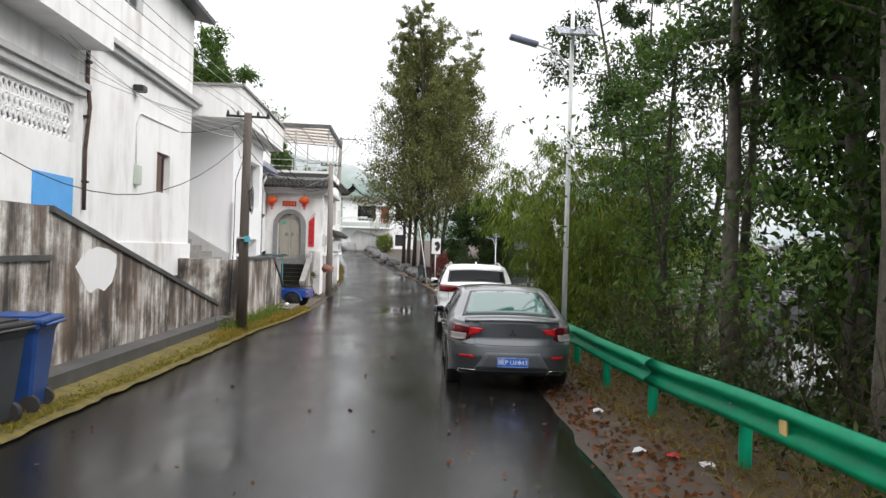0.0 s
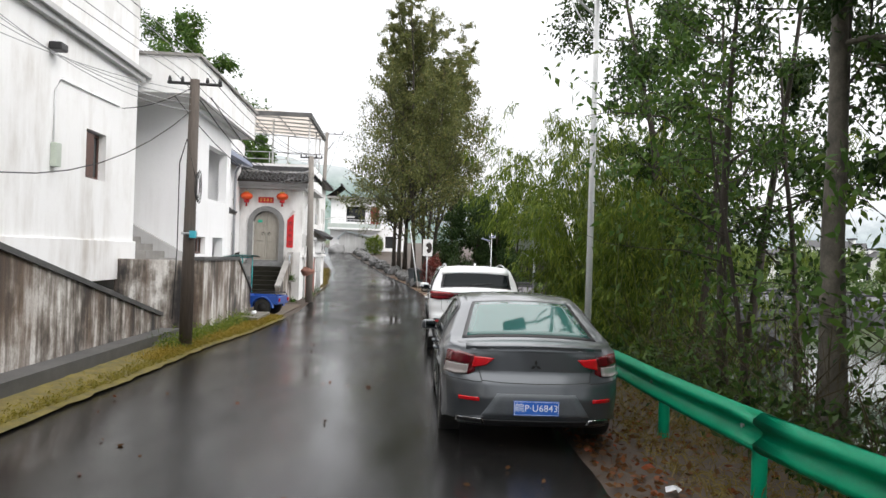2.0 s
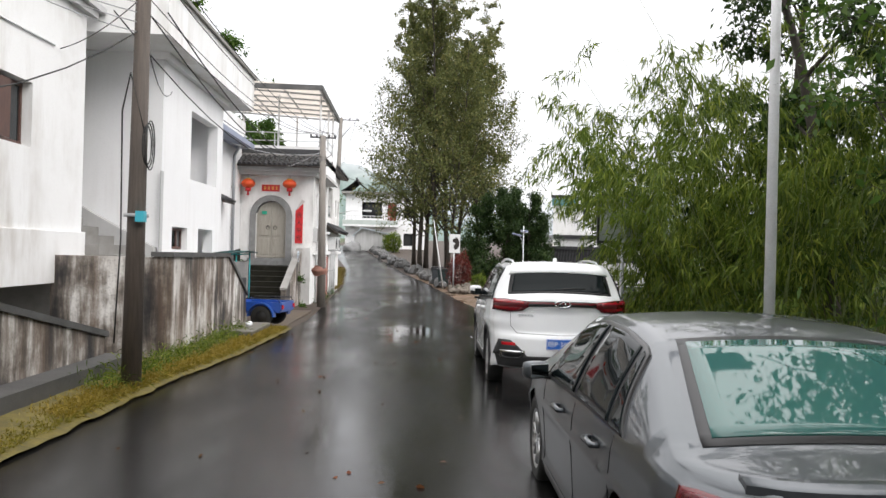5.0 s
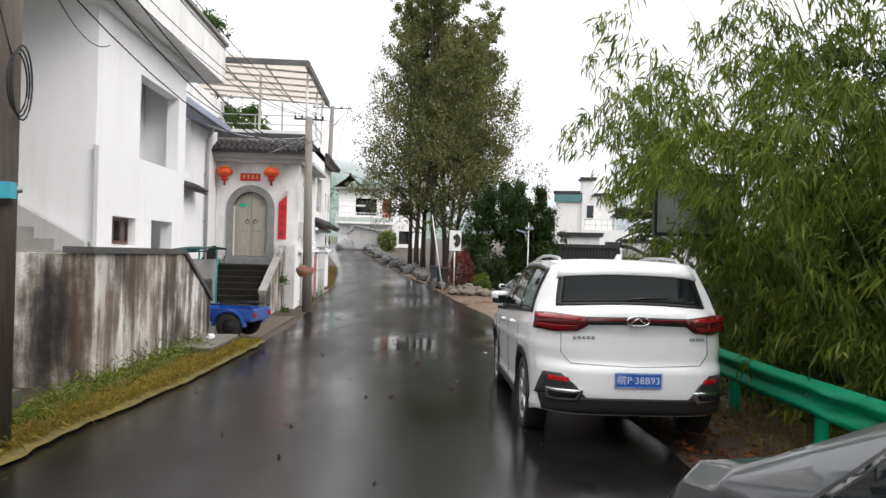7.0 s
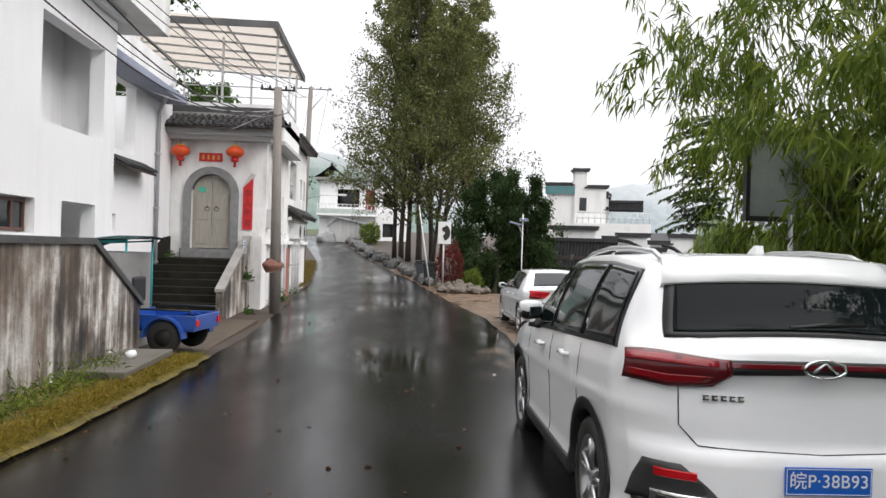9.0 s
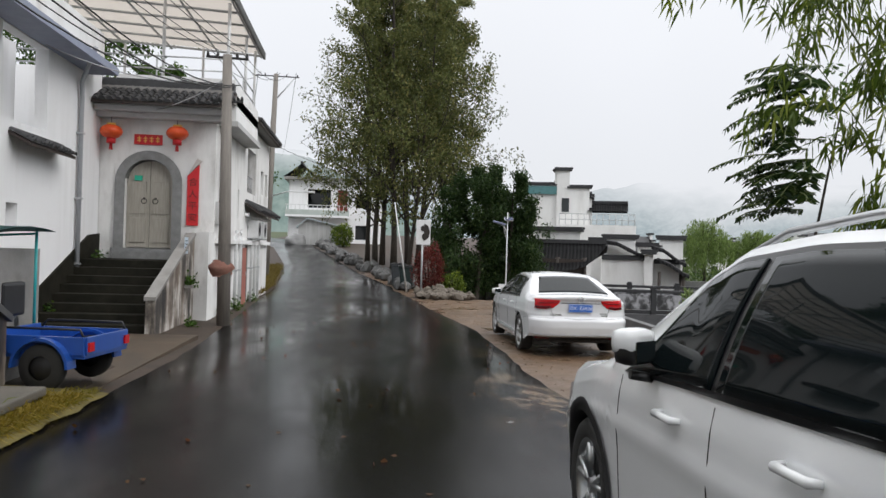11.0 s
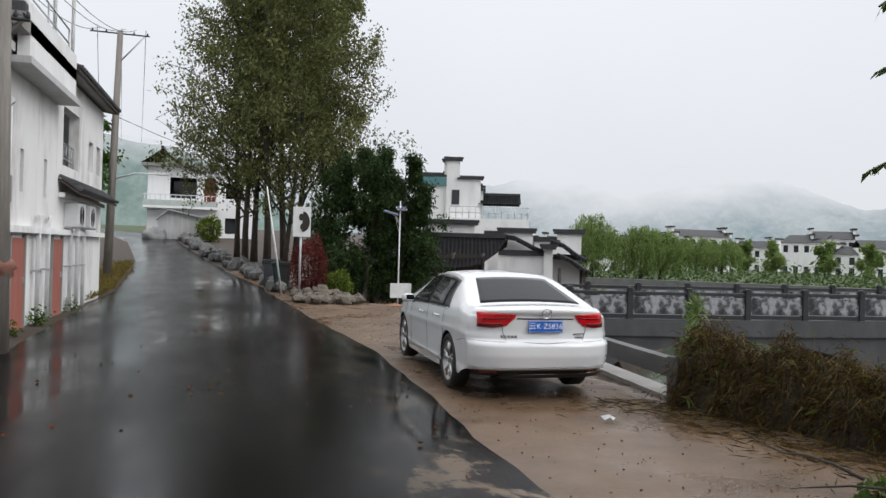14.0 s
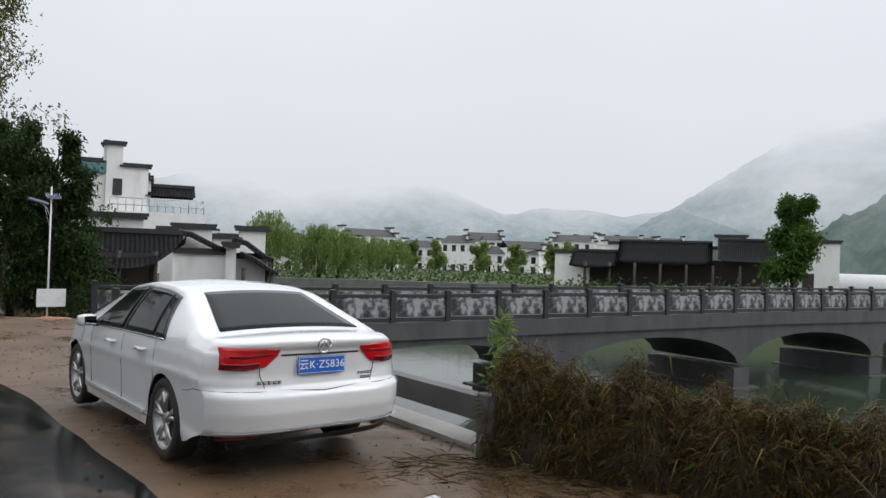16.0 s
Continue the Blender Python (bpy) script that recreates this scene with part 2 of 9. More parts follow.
BARK = grain("bark", (0.055, 0.044, 0.034), (0.028, 0.023, 0.018), 6, 0.9, stretch=(3, 3, 0.8), bump=1.0, fine=25)
BARKP = grain("pale_bark", (0.13, 0.115, 0.09), (0.045, 0.04, 0.032), 4, 0.8, stretch=(2, 2, 1.5), bump=0.7, fine=25)
BAMBOO = grain("bamboo_cane", (0.16, 0.2, 0.06), (0.1, 0.13, 0.04), 4, 0.4, stretch=(2, 2, 3), bump=0.1)
LEAF = leafy("broad_leaves", (0.035, 0.075, 0.015), (0.06, 0.12, 0.022), (0.12, 0.17, 0.03))
LEAFD = leafy("dark_leaves", (0.012, 0.028, 0.009), (0.028, 0.056, 0.012), (0.07, 0.1, 0.022))
LEAFB = leafy("bamboo_leaves", (0.03, 0.055, 0.007), (0.1, 0.15, 0.02), (0.28, 0.32, 0.05))
LEAFP = leafy("poplar_leaves", (0.05, 0.066, 0.02), (0.115, 0.135, 0.042), (0.25, 0.215, 0.08))
LEAFE = leafy("evergreen_leaves", (0.012, 0.028, 0.01), (0.03, 0.058, 0.017), (0.07, 0.1, 0.028))
LEAFW = leafy("willow_leaves", (0.11, 0.165, 0.045), (0.17, 0.24, 0.07), (0.24, 0.31, 0.1))
LITTER = leafy("fallen_leaves", (0.07, 0.034, 0.015), (0.12, 0.06, 0.022), (0.24, 0.05, 0.016))
DRYGRASS = leafy("dry_grass", (0.1, 0.075, 0.02), (0.16, 0.12, 0.03), (0.22, 0.18, 0.05))
STRAW = leafy("wet_straw", (0.016, 0.01, 0.005), (0.055, 0.035, 0.012), (0.2, 0.14, 0.036))

# ---- mesh helpers ----


def bm_box(bm, x0, x1, y0, y1, z0, z1, bevel=0.0):
    vs = [bm.verts.new((x, y, z)) for z in (z0, z1) for y in (y0, y1) for x in (x0, x1)]
    fs = [bm.faces.new([vs[i] for i in q]) for q in ((0, 2, 3, 1), (4, 5, 7, 6), (0, 1, 5, 4), (2, 6, 7, 3), (0, 4, 6, 2), (1, 3, 7, 5))]
    if bevel:
        bmesh.ops.bevel(bm, geom=list({e for f in fs for e in f.edges}), offset=bevel, segments=2, affect="EDGES", profile=0.6)


def bm_tube(bm, pts, radii, seg=8, cap=True):
    """A tube through points with a radius at each."""
    rings = []
    pts = [Vector(p) for p in pts]
    for i, p in enumerate(pts):
        d = (pts[min(i + 1, len(pts) - 1)] - pts[max(i - 1, 0)])
        d = d.normalized() if d.length > 1e-6 else Vector((0, 0, 1))
        up = Vector((0, 0, 1)) if abs(d.z) < 0.9 else Vector((0, 1, 0))
        a = d.cross(up).normalized()
        b = d.cross(a)
        r = radii[i] if isinstance(radii, (list, tuple)) else radii
        rings.append([bm.verts.new(p + r * (math.cos(2 * math.pi * k / seg) * a + math.sin(2 * math.pi * k / seg) * b)) for k in range(seg)])
    for r0, r1 in zip(rings, rings[1:]):
        for k in range(seg):
            f = bm.faces.new((r0[k], r0[(k + 1) % seg], r1[(k + 1) % seg], r1[k]))
            f.smooth = True
    if cap:
        bm.faces.new(rings[0])
        bm.faces.new(list(reversed(rings[-1])))


def bm_prism(bm, poly, y0, y1, axis="y"):
    """A polygon in (a, b) drawn out along an axis: y: (x, z); x: (y, z); z: (x, y)."""
    put = {"y": lambda a, b, d: (a, d, b), "x": lambda a, b, d: (d, a, b), "z": lambda a, b, d: (a, b, d)}[axis]
    lo = [bm.verts.new(put(a, b, y0)) for a, b in poly]
    hi = [bm.verts.new(put(a, b, y1)) for a, b in poly]
    n = len(poly)
    for i in range(n):
        bm.faces.new((lo[i], lo[(i + 1) % n], hi[(i + 1) % n], hi[i]))
    bm.faces.new(list(reversed(lo)))
    bm.faces.new(hi)


def finish(name, bm, mat, smooth=False):
    bmesh.ops.recalc_face_normals(bm, faces=bm.faces)
    me = bpy.data.meshes.new(name)
    bm.to_mesh(me)
    bm.free()
    for m in mat if isinstance(mat, (list, tuple)) else [mat]:
        me.materials.append(m)
    if smooth:
        for p in me.polygons:
            p.use_smooth = True
    return new(name, me)


def part(name, bm, mat, parent, label="", smooth=False):
    """Links a bmesh as one mesh object under a thing or a part. Coordinates are those of the parent."""
    ob = finish(name, bm, mat, smooth)
    ob.parent = parent
    if label:
        tagged(ob, label)
    return ob


def box_part(name, dims, mat, parent, label="", bevel=0.0):
    bm = bmesh.new()
    bm_box(bm, *dims, bevel=bevel)
    return part(name, bm, mat, parent, label)


def tube_part(name, pts, radii, mat, parent, label="", seg=8):
    bm = bmesh.new()
    bm_tube(bm, pts, radii, seg)
    return part(name, bm, mat, parent, label)


def thing(name, label, category, group="", kind="", at=None):
    ob = new(name)
    ob.empty_display_size = 0.2
    if at is not None:
        ob.matrix_basis = at
    return tagged(ob, label, category, group, kind)


def structure(name, bm, mat, label="", smooth=False):
    return tagged(finish(name, bm, mat, smooth), label, "", "", "structure")


def wall_with_holes(bm, a0, a1, z0, z1, plane, thick, holes, axis):
    """A wall in the plane x=plane (axis 'x', a runs along y) or y=plane (axis 'y', a runs along x), thickness away, with rectangular openings."""
    az = sorted({a0, a1, *[h[0] for h in holes], *[h[1] for h in holes]})
    zs = sorted({z0, z1, *[h[2] for h in holes], *[h[3] for h in holes]})
    solid = {}
    for i in range(len(az) - 1):
        for j in range(len(zs) - 1):
            ca, cz = (az[i] + az[i + 1]) / 2, (zs[j] + zs[j + 1]) / 2
            solid[i, j] = not any(h[0] < ca < h[1] and h[2] < cz < h[3] for h in holes)
    cache = {}

    def v(i, j, d):
        if (i, j, d) not in cache:
            q = plane + d * thick
            cache[i, j, d] = bm.verts.new((q, az[i], zs[j]) if axis == "x" else (az[i], q, zs[j]))
        return cache[i, j, d]
    for (i, j), s in solid.items():
        if not s:
            continue
        for d in (0, 1):
            bm.faces.new((v(i, j, d), v(i + 1, j, d), v(i + 1, j + 1, d), v(i, j + 1, d)))
        for di, dj, q in ((-1, 0, ((i, j), (i, j + 1))), (1, 0, ((i + 1, j), (i + 1, j + 1))), (0, -1, ((i, j), (i + 1, j))), (0, 1, ((i, j + 1), (i + 1, j + 1)))):
            if not solid.get((i + di, j + dj), False):
                (p, r) = q
                bm.faces.new((v(*p, 0), v(*r, 0), v(*r, 1), v(*p, 1)))


# ---- the lie of the land ----


def lerp_line(line, y):
    ys = [p[1] for p in line]
    return float(np.interp(y, ys, [p[0] for p in line]))


LEFT_EDGE = [(-3.6, -30), (-3.6, 8), (-3.45, 14), (-3.4, 18), (-3.15, 21), (-3.05, 25), (-2.97, 28.6), (-3.15, 34), (-3.5, 42), (-3.8, 50), (-4.8, 64), (-7, 78), (-11, 92), (-20, 110)]
RIGHT_EDGE = [(1.75, -30), (1.75, 6), (1.9, 9), (2.1, 14), (2.2, 20), (2.2, 24.8), (2.2, 28), (2.35, 31.6), (2.4, 34.5), (1.9, 40), (1.55, 46), (1.1, 52), (0.0, 58), (-1.1, 64), (-2.5, 72), (-4.6, 84), (-7.4, 93), (-16, 110)]
BANK = [(4.3, -30), (4.3, 10), (4.2, 20), (5.5, 23.5), (6.6, 25.5), (6.0, 28.6), (5.4, 29.6), (5.5, 34), (7.0, 42), (9.0, 46), (12.6, 47), (22, 60), (30, 110)]
WATER = -4.0


def ground_z(y):
    return float(np.interp(y, [-30, 0, 32, 50, 60, 85, 130], [0.4, 0, -0.43, -0.4, 0.02, 1.7, 3.5]))


def land(x, y):
    """Height of the ground beside the road."""
    g = ground_z(y)
    lo, hi = lerp_line(LEFT_EDGE, y), lerp_line(BANK, y)
    far = math.hypot(x - 0.4, y - 24.9)
    if x > 25 and far > 62:
        return min(-1.0, WATER - 1.2 + (far - 62) * 0.8)
    dip = max(0, min(1, (y - 44) / 8)) * max(0, min(1, (x - 2.8) / 3)) * max(0, min(1, (90 - y) / 15))
    g -= 1.3 * dip * dip * (3 - 2 * dip)
    if x > hi:
        steep = 1.1 if y < 27 else 6.0
        return max(g - 0.05 - (x - hi) * steep, WATER - 1.2)
    return g - 0.03 + (0.05 * max(0, min(1, lo - x - 0.1)) if x < lo else 0)

# ---- ground, road, water ----
xs = sorted({round(v, 3) for v in [*np.arange(-60, -12, 6), *np.arange(-12, 14, 0.4), *np.arange(14, 60, 2), *np.arange(60, 150, 5), *np.arange(150, 560, 40)]})
ys = sorted({round(v, 3) for v in [*np.arange(-40, 60, 0.8), *np.arange(60, 120, 2), *np.arange(120, 200, 8), *np.arange(200, 900, 60)]})
bm = bmesh.new()
grid = [[bm.verts.new((x, y, land(x, y) + (0.025 * noise.noise((x * 1.7, y * 1.7, 0)) if -12 < x < 14 else 0))) for x in xs] for y in ys]
for j in range(len(ys) - 1):
    for i in range(len(xs) - 1):
        f = bm.faces.new((grid[j][i], grid[j][i + 1], grid[j + 1][i + 1], grid[j + 1][i]))
        f.smooth = True
        cx, cy = (xs[i] + xs[i + 1]) / 2, (ys[j] + ys[j + 1]) / 2
        mid = lerp_line(RIGHT_EDGE, cy)
        f.material_index = 2 if cx > 24 else 0 if (cx > mid - 1 and 24.6 < cy < 60 and cx < 13) else (1 if cx > -9 else 2)
structure("ground", bm, [MUD, SOIL, HILLG], "muddy and leaf-strewn ground beside the road")

bm = bmesh.new()
mud_layer = bm.loops.layers.float_color.new("mud")
sheen_layer = bm.loops.layers.float_color.new("wet")
rows = []
road_ys = [*np.arange(-30, 60, 0.5), *np.arange(60, 111, 2)]
for y in road_ys:
    a, b = lerp_line(LEFT_EDGE, y), lerp_line(RIGHT_EDGE, y)
    wob = 0.07 * noise.noise((3.1, y * 0.9, 0)) + 0.05 * noise.noise((5.1, y * 3.1, 0))
    a, b = a + 0.5 * wob, b + wob
    rows.append([bm.verts.new((a + (b - a) * k / 12, y, ground_z(y) + 0.025 + 0.035 * (1 - (k / 6 - 1) ** 2) - (0.05 if k in (0, 12) else 0))) for k in range(13)])
for j, (r0, r1) in enumerate(zip(rows, rows[1:])):
    for k in range(12):
        f = bm.faces.new((r0[k], r0[k + 1], r1[k + 1], r1[k]))
        f.smooth = True
        for lp in f.loops:
            x, y, z = lp.vert.co
            amount = max(0, 1 - (lerp_line(RIGHT_EDGE, y) - x) / 1.35) * max(0, min(1, (y - 23) / 3)) * max(0.25, min(1, (31 - y) / 3)) * max(0, min(1, (46 - y) / 6))
            lp[mud_layer] = (amount, amount, amount, 1)
            # sheen factor put in along the road: strong to y = 15, weak from 24
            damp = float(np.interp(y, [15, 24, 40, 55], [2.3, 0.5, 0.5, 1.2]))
            lp[sheen_layer] = (damp, damp, damp, 1)
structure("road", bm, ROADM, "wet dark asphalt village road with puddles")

WATERM, n, l, p = nodes_of("river_water")
p.inputs["Base Color"].default_value = (0.035, 0.05, 0.034, 1)
p.inputs["Roughness"].default_value, p.inputs["Specular IOR Level"].default_value = 0.07, 0.38
bump_of(n, l, p, add_noise(n, l, 1.6, 4, (1, 1.6, 1)), 0.16, 0.05)
bm = bmesh.new()
wv = [bm.verts.new(c) for c in ((4, -60, WATER), (500, -60, WATER), (500, 400, WATER), (4, 400, WATER))]
bm.faces.new(wv)
structure("water", bm, WATERM, "calm green-grey river water")

# moss and weeds along the foot of the left walls
bm = bmesh.new()
prev = None
for y in np.arange(-20, 26.01, 0.25):
    g, e = ground_z(y), lerp_line(LEFT_EDGE, y)
    inner = -4.1 if y < 19 else -4.05
    ring = [bm.verts.new((e + 0.12 + 0.08 * noise.noise((1, y * 2.3, 0)), y, g + 0.02)), bm.verts.new((e - 0.12, y, g + 0.055 + 0.02 * noise.noise((2, y * 3, 0)))),
            bm.verts.new(((e + inner) / 2 - 0.05, y, g + 0.075 + 0.03 * noise.noise((3, y * 3, 0)))), bm.verts.new((inner - 0.06, y, g + 0.11))]
    if prev:
        for k in range(3):
            bm.faces.new((prev[k], prev[k + 1], ring[k + 1], ring[k])).smooth = True
    prev = ring
structure("verge", bm, MOSS, "yellow moss and weeds along the wall foot")

# ---- retaining walls on the left ----
bm = bmesh.new()
bm_prism(bm, [(-20, -0.6), (9.84, -0.6), (9.84, 2.16), (-20, 2.2)], -4.42, -4.75, "x")
structure("retaining_wall_level", bm, STAIN, "mould-blackened cement retaining wall")
bm = bmesh.new()
bm_prism(bm, [(9.84, -0.6), (18.7, -0.6), (18.7, 0.26), (9.84, 2.09)], -4.40, -4.66, "x")
structure("retaining_wall_ramp", bm, STAIN, "stained retaining wall with a sloping top")
bm = bmesh.new()
bm_prism(bm, [(9.80, 2.09), (18.75, 0.25), (18.75, 0.33), (9.80, 2.17)], -4.36, -4.70, "x")
structure("wall_coping_ramp", bm, DARKCONC, "dark weathered coping on the sloping wall")
bm = bmesh.new()
bm_box(bm, -4.46, -4.38, -20, 9.84, 1.48, 1.55)
structure("wall_ledge", bm, DARKCONC, "dark ledge on the wall")
bm = bmesh.new()
bm_prism(bm, [(-20, -0.6), (18.8, -0.6), (18.8, 0.02), (9, 0.14), (-20, 0.55)], -4.04, -4.45, "x")
structure("wall_footing", bm, DARKCONC, "dark damp wall footing")
bm = bmesh.new()
bm_prism(bm, [(-20, -0.6), (20.2, -0.6), (18.8, 0.15), (9.84, 2.0), (-20, 2.0)], -4.6, -6.3, "x")
structure("ramp_fill", bm, CONC, "cement ramp behind the wall")
bm = bmesh.new()
bm_prism(bm, [(20.3, -0.7), (26.0, -0.7), (26.0, 0.44), (24.1, 1.34), (20.3, 1.36)], -4.0, -4.28, "x")
structure("retaining_wall_yard", bm, STAIN, "stained yard wall with a sloping end")
bm = bmesh.new()
bm_prism(bm, [(20.26, 1.36), (24.1, 1.34), (26.05, 0.42), (26.05, 0.5), (24.12, 1.42), (20.26, 1.44)], -3.96, -4.32, "x")
structure("wall_coping_yard", bm, DARKCONC, "weathered coping on the yard wall")
bm = bmesh.new()
bm_box(bm, -5.9, -4.285, 20.32, 20.58, -0.7, 1.35)
structure("retaining_wall_return", bm, STAIN, "stained return of the yard wall")
bm = bmesh.new()
bm_box(bm, -9, -4.28, 20.58, 27.5, -0.7, 1.2)
structure("yard", bm, CONC, "cement yard behind the wall")

# ---- houses on the left: plain shells ----


def house_shell(name, x0, x1, y0, y1, z0, z1, front_holes=(), side_holes=(), mat=WHITE, label=""):
    """Four thick walls. Front: the side towards the road at x1; side: the one at y0."""
    t = 0.24
    bm = bmesh.new()
    wall_with_holes(bm, y0 + t, y1, z0, z1, x1, -t, list(front_holes), "x")
    structure("wall_front_" + name, bm, mat, label)
    bm = bmesh.new()
    wall_with_holes(bm, x0, x1, z0, z1, y0, t, list(side_holes), "y")
    structure("wall_side_" + name, bm, mat, label)
    bm = bmesh.new()
    bm_box(bm, x0, x1 - t, y1 - t, y1, z0, z1)
    bm_box(bm, x0, x0 + t, y0 + t, y1 - t, z0, z1)
    structure("wall_back_" + name, bm, mat, label)


house_shell("one", -13, -5.9, 14.3, 21.4, 1.0, 8.6, [(18.56, 19.58, 2.96, 3.92), (16.2, 17.3, 6.75, 8.2)], (), WHITE, "whitewashed house wall with rain streaks")
house_shell("zero", -13, -5.98, -20, 14.28, 1.0, 8.6, [(8.9, 14.1, 3.5, 4.2)], (), WHITE, "whitewashed house wall")
house_shell("two", -13, -5.1, 23.1, 27.88, 0.9, 5.4, [(25.05, 27.35, 3.03, 4.55), (23.85, 24.95, 1.46, 1.94), (25.8, 27.1, 1.3, 1.95)], (), WHITE2, "clean white house wall")
house_shell("two_annex", -13, -6.38, 27.9, 35.95, -0.6, 5.3, [(31.0, 32.9, 3.4, 5.0), (31.3, 31.75, 1.5, 1.95)], (), WHITE2, "white annex wall")
bm = bmesh.new()
bm_box(bm, -13, -4.62, 21.75, 29.3, 5.32, 6.2)
structure("roof_slab_two", bm, WHITE, "deep white concrete roof edge")

# gate house
bm = bmesh.new()
wall_with_holes(bm, -6.4, -3.75, -0.7, 4.75, 36.0, 0.35, [(-5.8, -4.72, 1.17, 3.3)], "y")
structure("wall_gate", bm, GATEWHITE, "white gate wall with an arched opening")
bm = bmesh.new()
wall_with_holes(bm, 36.35, 40.5, -0.7, 4.75, -3.75, -0.3, [(37.6, 37.85, 2.1, 2.9), (39.4, 39.65, 2.1, 2.9)], "x")
structure("wall_gate_side", bm, GATEWHITE, "white side wall of the gate house")
bm = bmesh.new()
bm_box(bm, -9, -3.4, 36.05, 40.5, 4.75, 5.0)
structure("terrace", bm, CONC, "concrete roof terrace")
bm = bmesh.new()
bm_box(bm, -9, -8.7, 36.4, 40.5, -0.6, 4.75)
structure("wall_gate_back", bm, GATEWHITE, "white back wall")
house_shell("three", -10, -3.75, 40.52, 46.4, -0.6, 5.0, [(41.1, 42.9, 2.95, 4.3), (44.2, 44.9, 3.1, 3.9), (45.4, 46.0, 3.1, 3.9)], (), GATEWHITE, "white house wall with rain streaks")

# ---- cars ----
CARWHITE = simple("white_car_paint", (0.84, 0.85, 0.86), 0.22, coat=0.8)
SALOONWHITE = simple("pearl_white_car_paint", (0.7, 0.71, 0.73), 0.2, coat=0.8)
CARGREY = simple("grey_metallic_paint", (0.075, 0.084, 0.094), 0.32, 0.5, coat=0.8)
CARGLASS = simple("tinted_car_glass", (0.006, 0.009, 0.01), 0.03, spec=0.14)
CARGLASSG = simple("green_car_glass", (0.03, 0.1, 0.09), 0.03, spec=0.6, coat=0.4)
TRIM = simple("black_trim", (0.014, 0.014, 0.015), 0.3)
SEAM = simple("panel_gap", (0.02, 0.02, 0.02), 0.7)
CHROME = simple("chrome", (0.75, 0.76, 0.77), 0.12, 1.0)
TAILRED = simple("red_lamp_lens", (0.5, 0.006, 0.012), 0.15, coat=0.4)
DEEPRED = simple("deep_red_lens", (0.24, 0.004, 0.01), 0.12, coat=0.5)
TAILDARK = simple("dark_red_lens", (0.1, 0.004, 0.008), 0.12, coat=0.5)
LENSCLEAR = simple("clear_lamp_lens", (0.3, 0.27, 0.26), 0.12, coat=1.0)
RUBBER = grain("tyre_rubber", (0.02, 0.02, 0.02), (0.03, 0.029, 0.027), 8, 0.75, bump=0.3)
ALLOY = simple("alloy_rim", (0.55, 0.56, 0.57), 0.28, 0.9)
PLATE = simple("blue_plate", (0.015, 0.12, 0.52), 0.35)
PLATEW = simple("plate_white", (0.8, 0.82, 0.85), 0.45)
CLAD = grain("black_cladding", (0.02, 0.02, 0.021), (0.028, 0.028, 0.029), 8, 0.5, bump=0.15)


def text_mesh(name, body, size, mat, parent, m, label="", spacing=1.0, extrude=0.002):
    """Lettering as a mesh, its middle at the pose m."""
    cu = bpy.data.curves.new(name, "FONT")
    cu.body, cu.size, cu.align_x, cu.align_y, cu.extrude, cu.space_character, cu.resolution_u = body, size, "CENTER", "CENTER", extrude, spacing, 3
    tmp = bpy.data.objects.new("tmp", cu)
    scene.collection.objects.link(tmp)
    me = bpy.data.meshes.new_from_object(tmp.evaluated_get(bpy.context.evaluated_depsgraph_get()))
    bpy.data.objects.remove(tmp)
    bpy.data.curves.remove(cu)
    me.name = name
    me.materials.clear()
    me.materials.append(mat)
    ob = new(name, me)
    ob.parent, ob.matrix_basis = parent, m
    if label:
        tagged(ob, label)
    return ob


def lathe(bm, profile, seg, axis="x"):
    """Turns (offset along the axis, radius) round the axis."""
    rings = []
    for a, r in profile:
        ring = []
        for k in range(seg):
            c, s = math.cos(2 * math.pi * k / seg), math.sin(2 * math.pi * k / seg)
            ring.append(bm.verts.new((a, r * c, r * s) if axis == "x" else (r * c, r * s, a)))
        rings.append(ring)
    for r0, r1 in zip(rings, rings[1:]):
        for k in range(seg):
            bm.faces.new((r0[k], r0[(k + 1) % seg], r1[(k + 1) % seg], r1[k])).smooth = True
    return rings


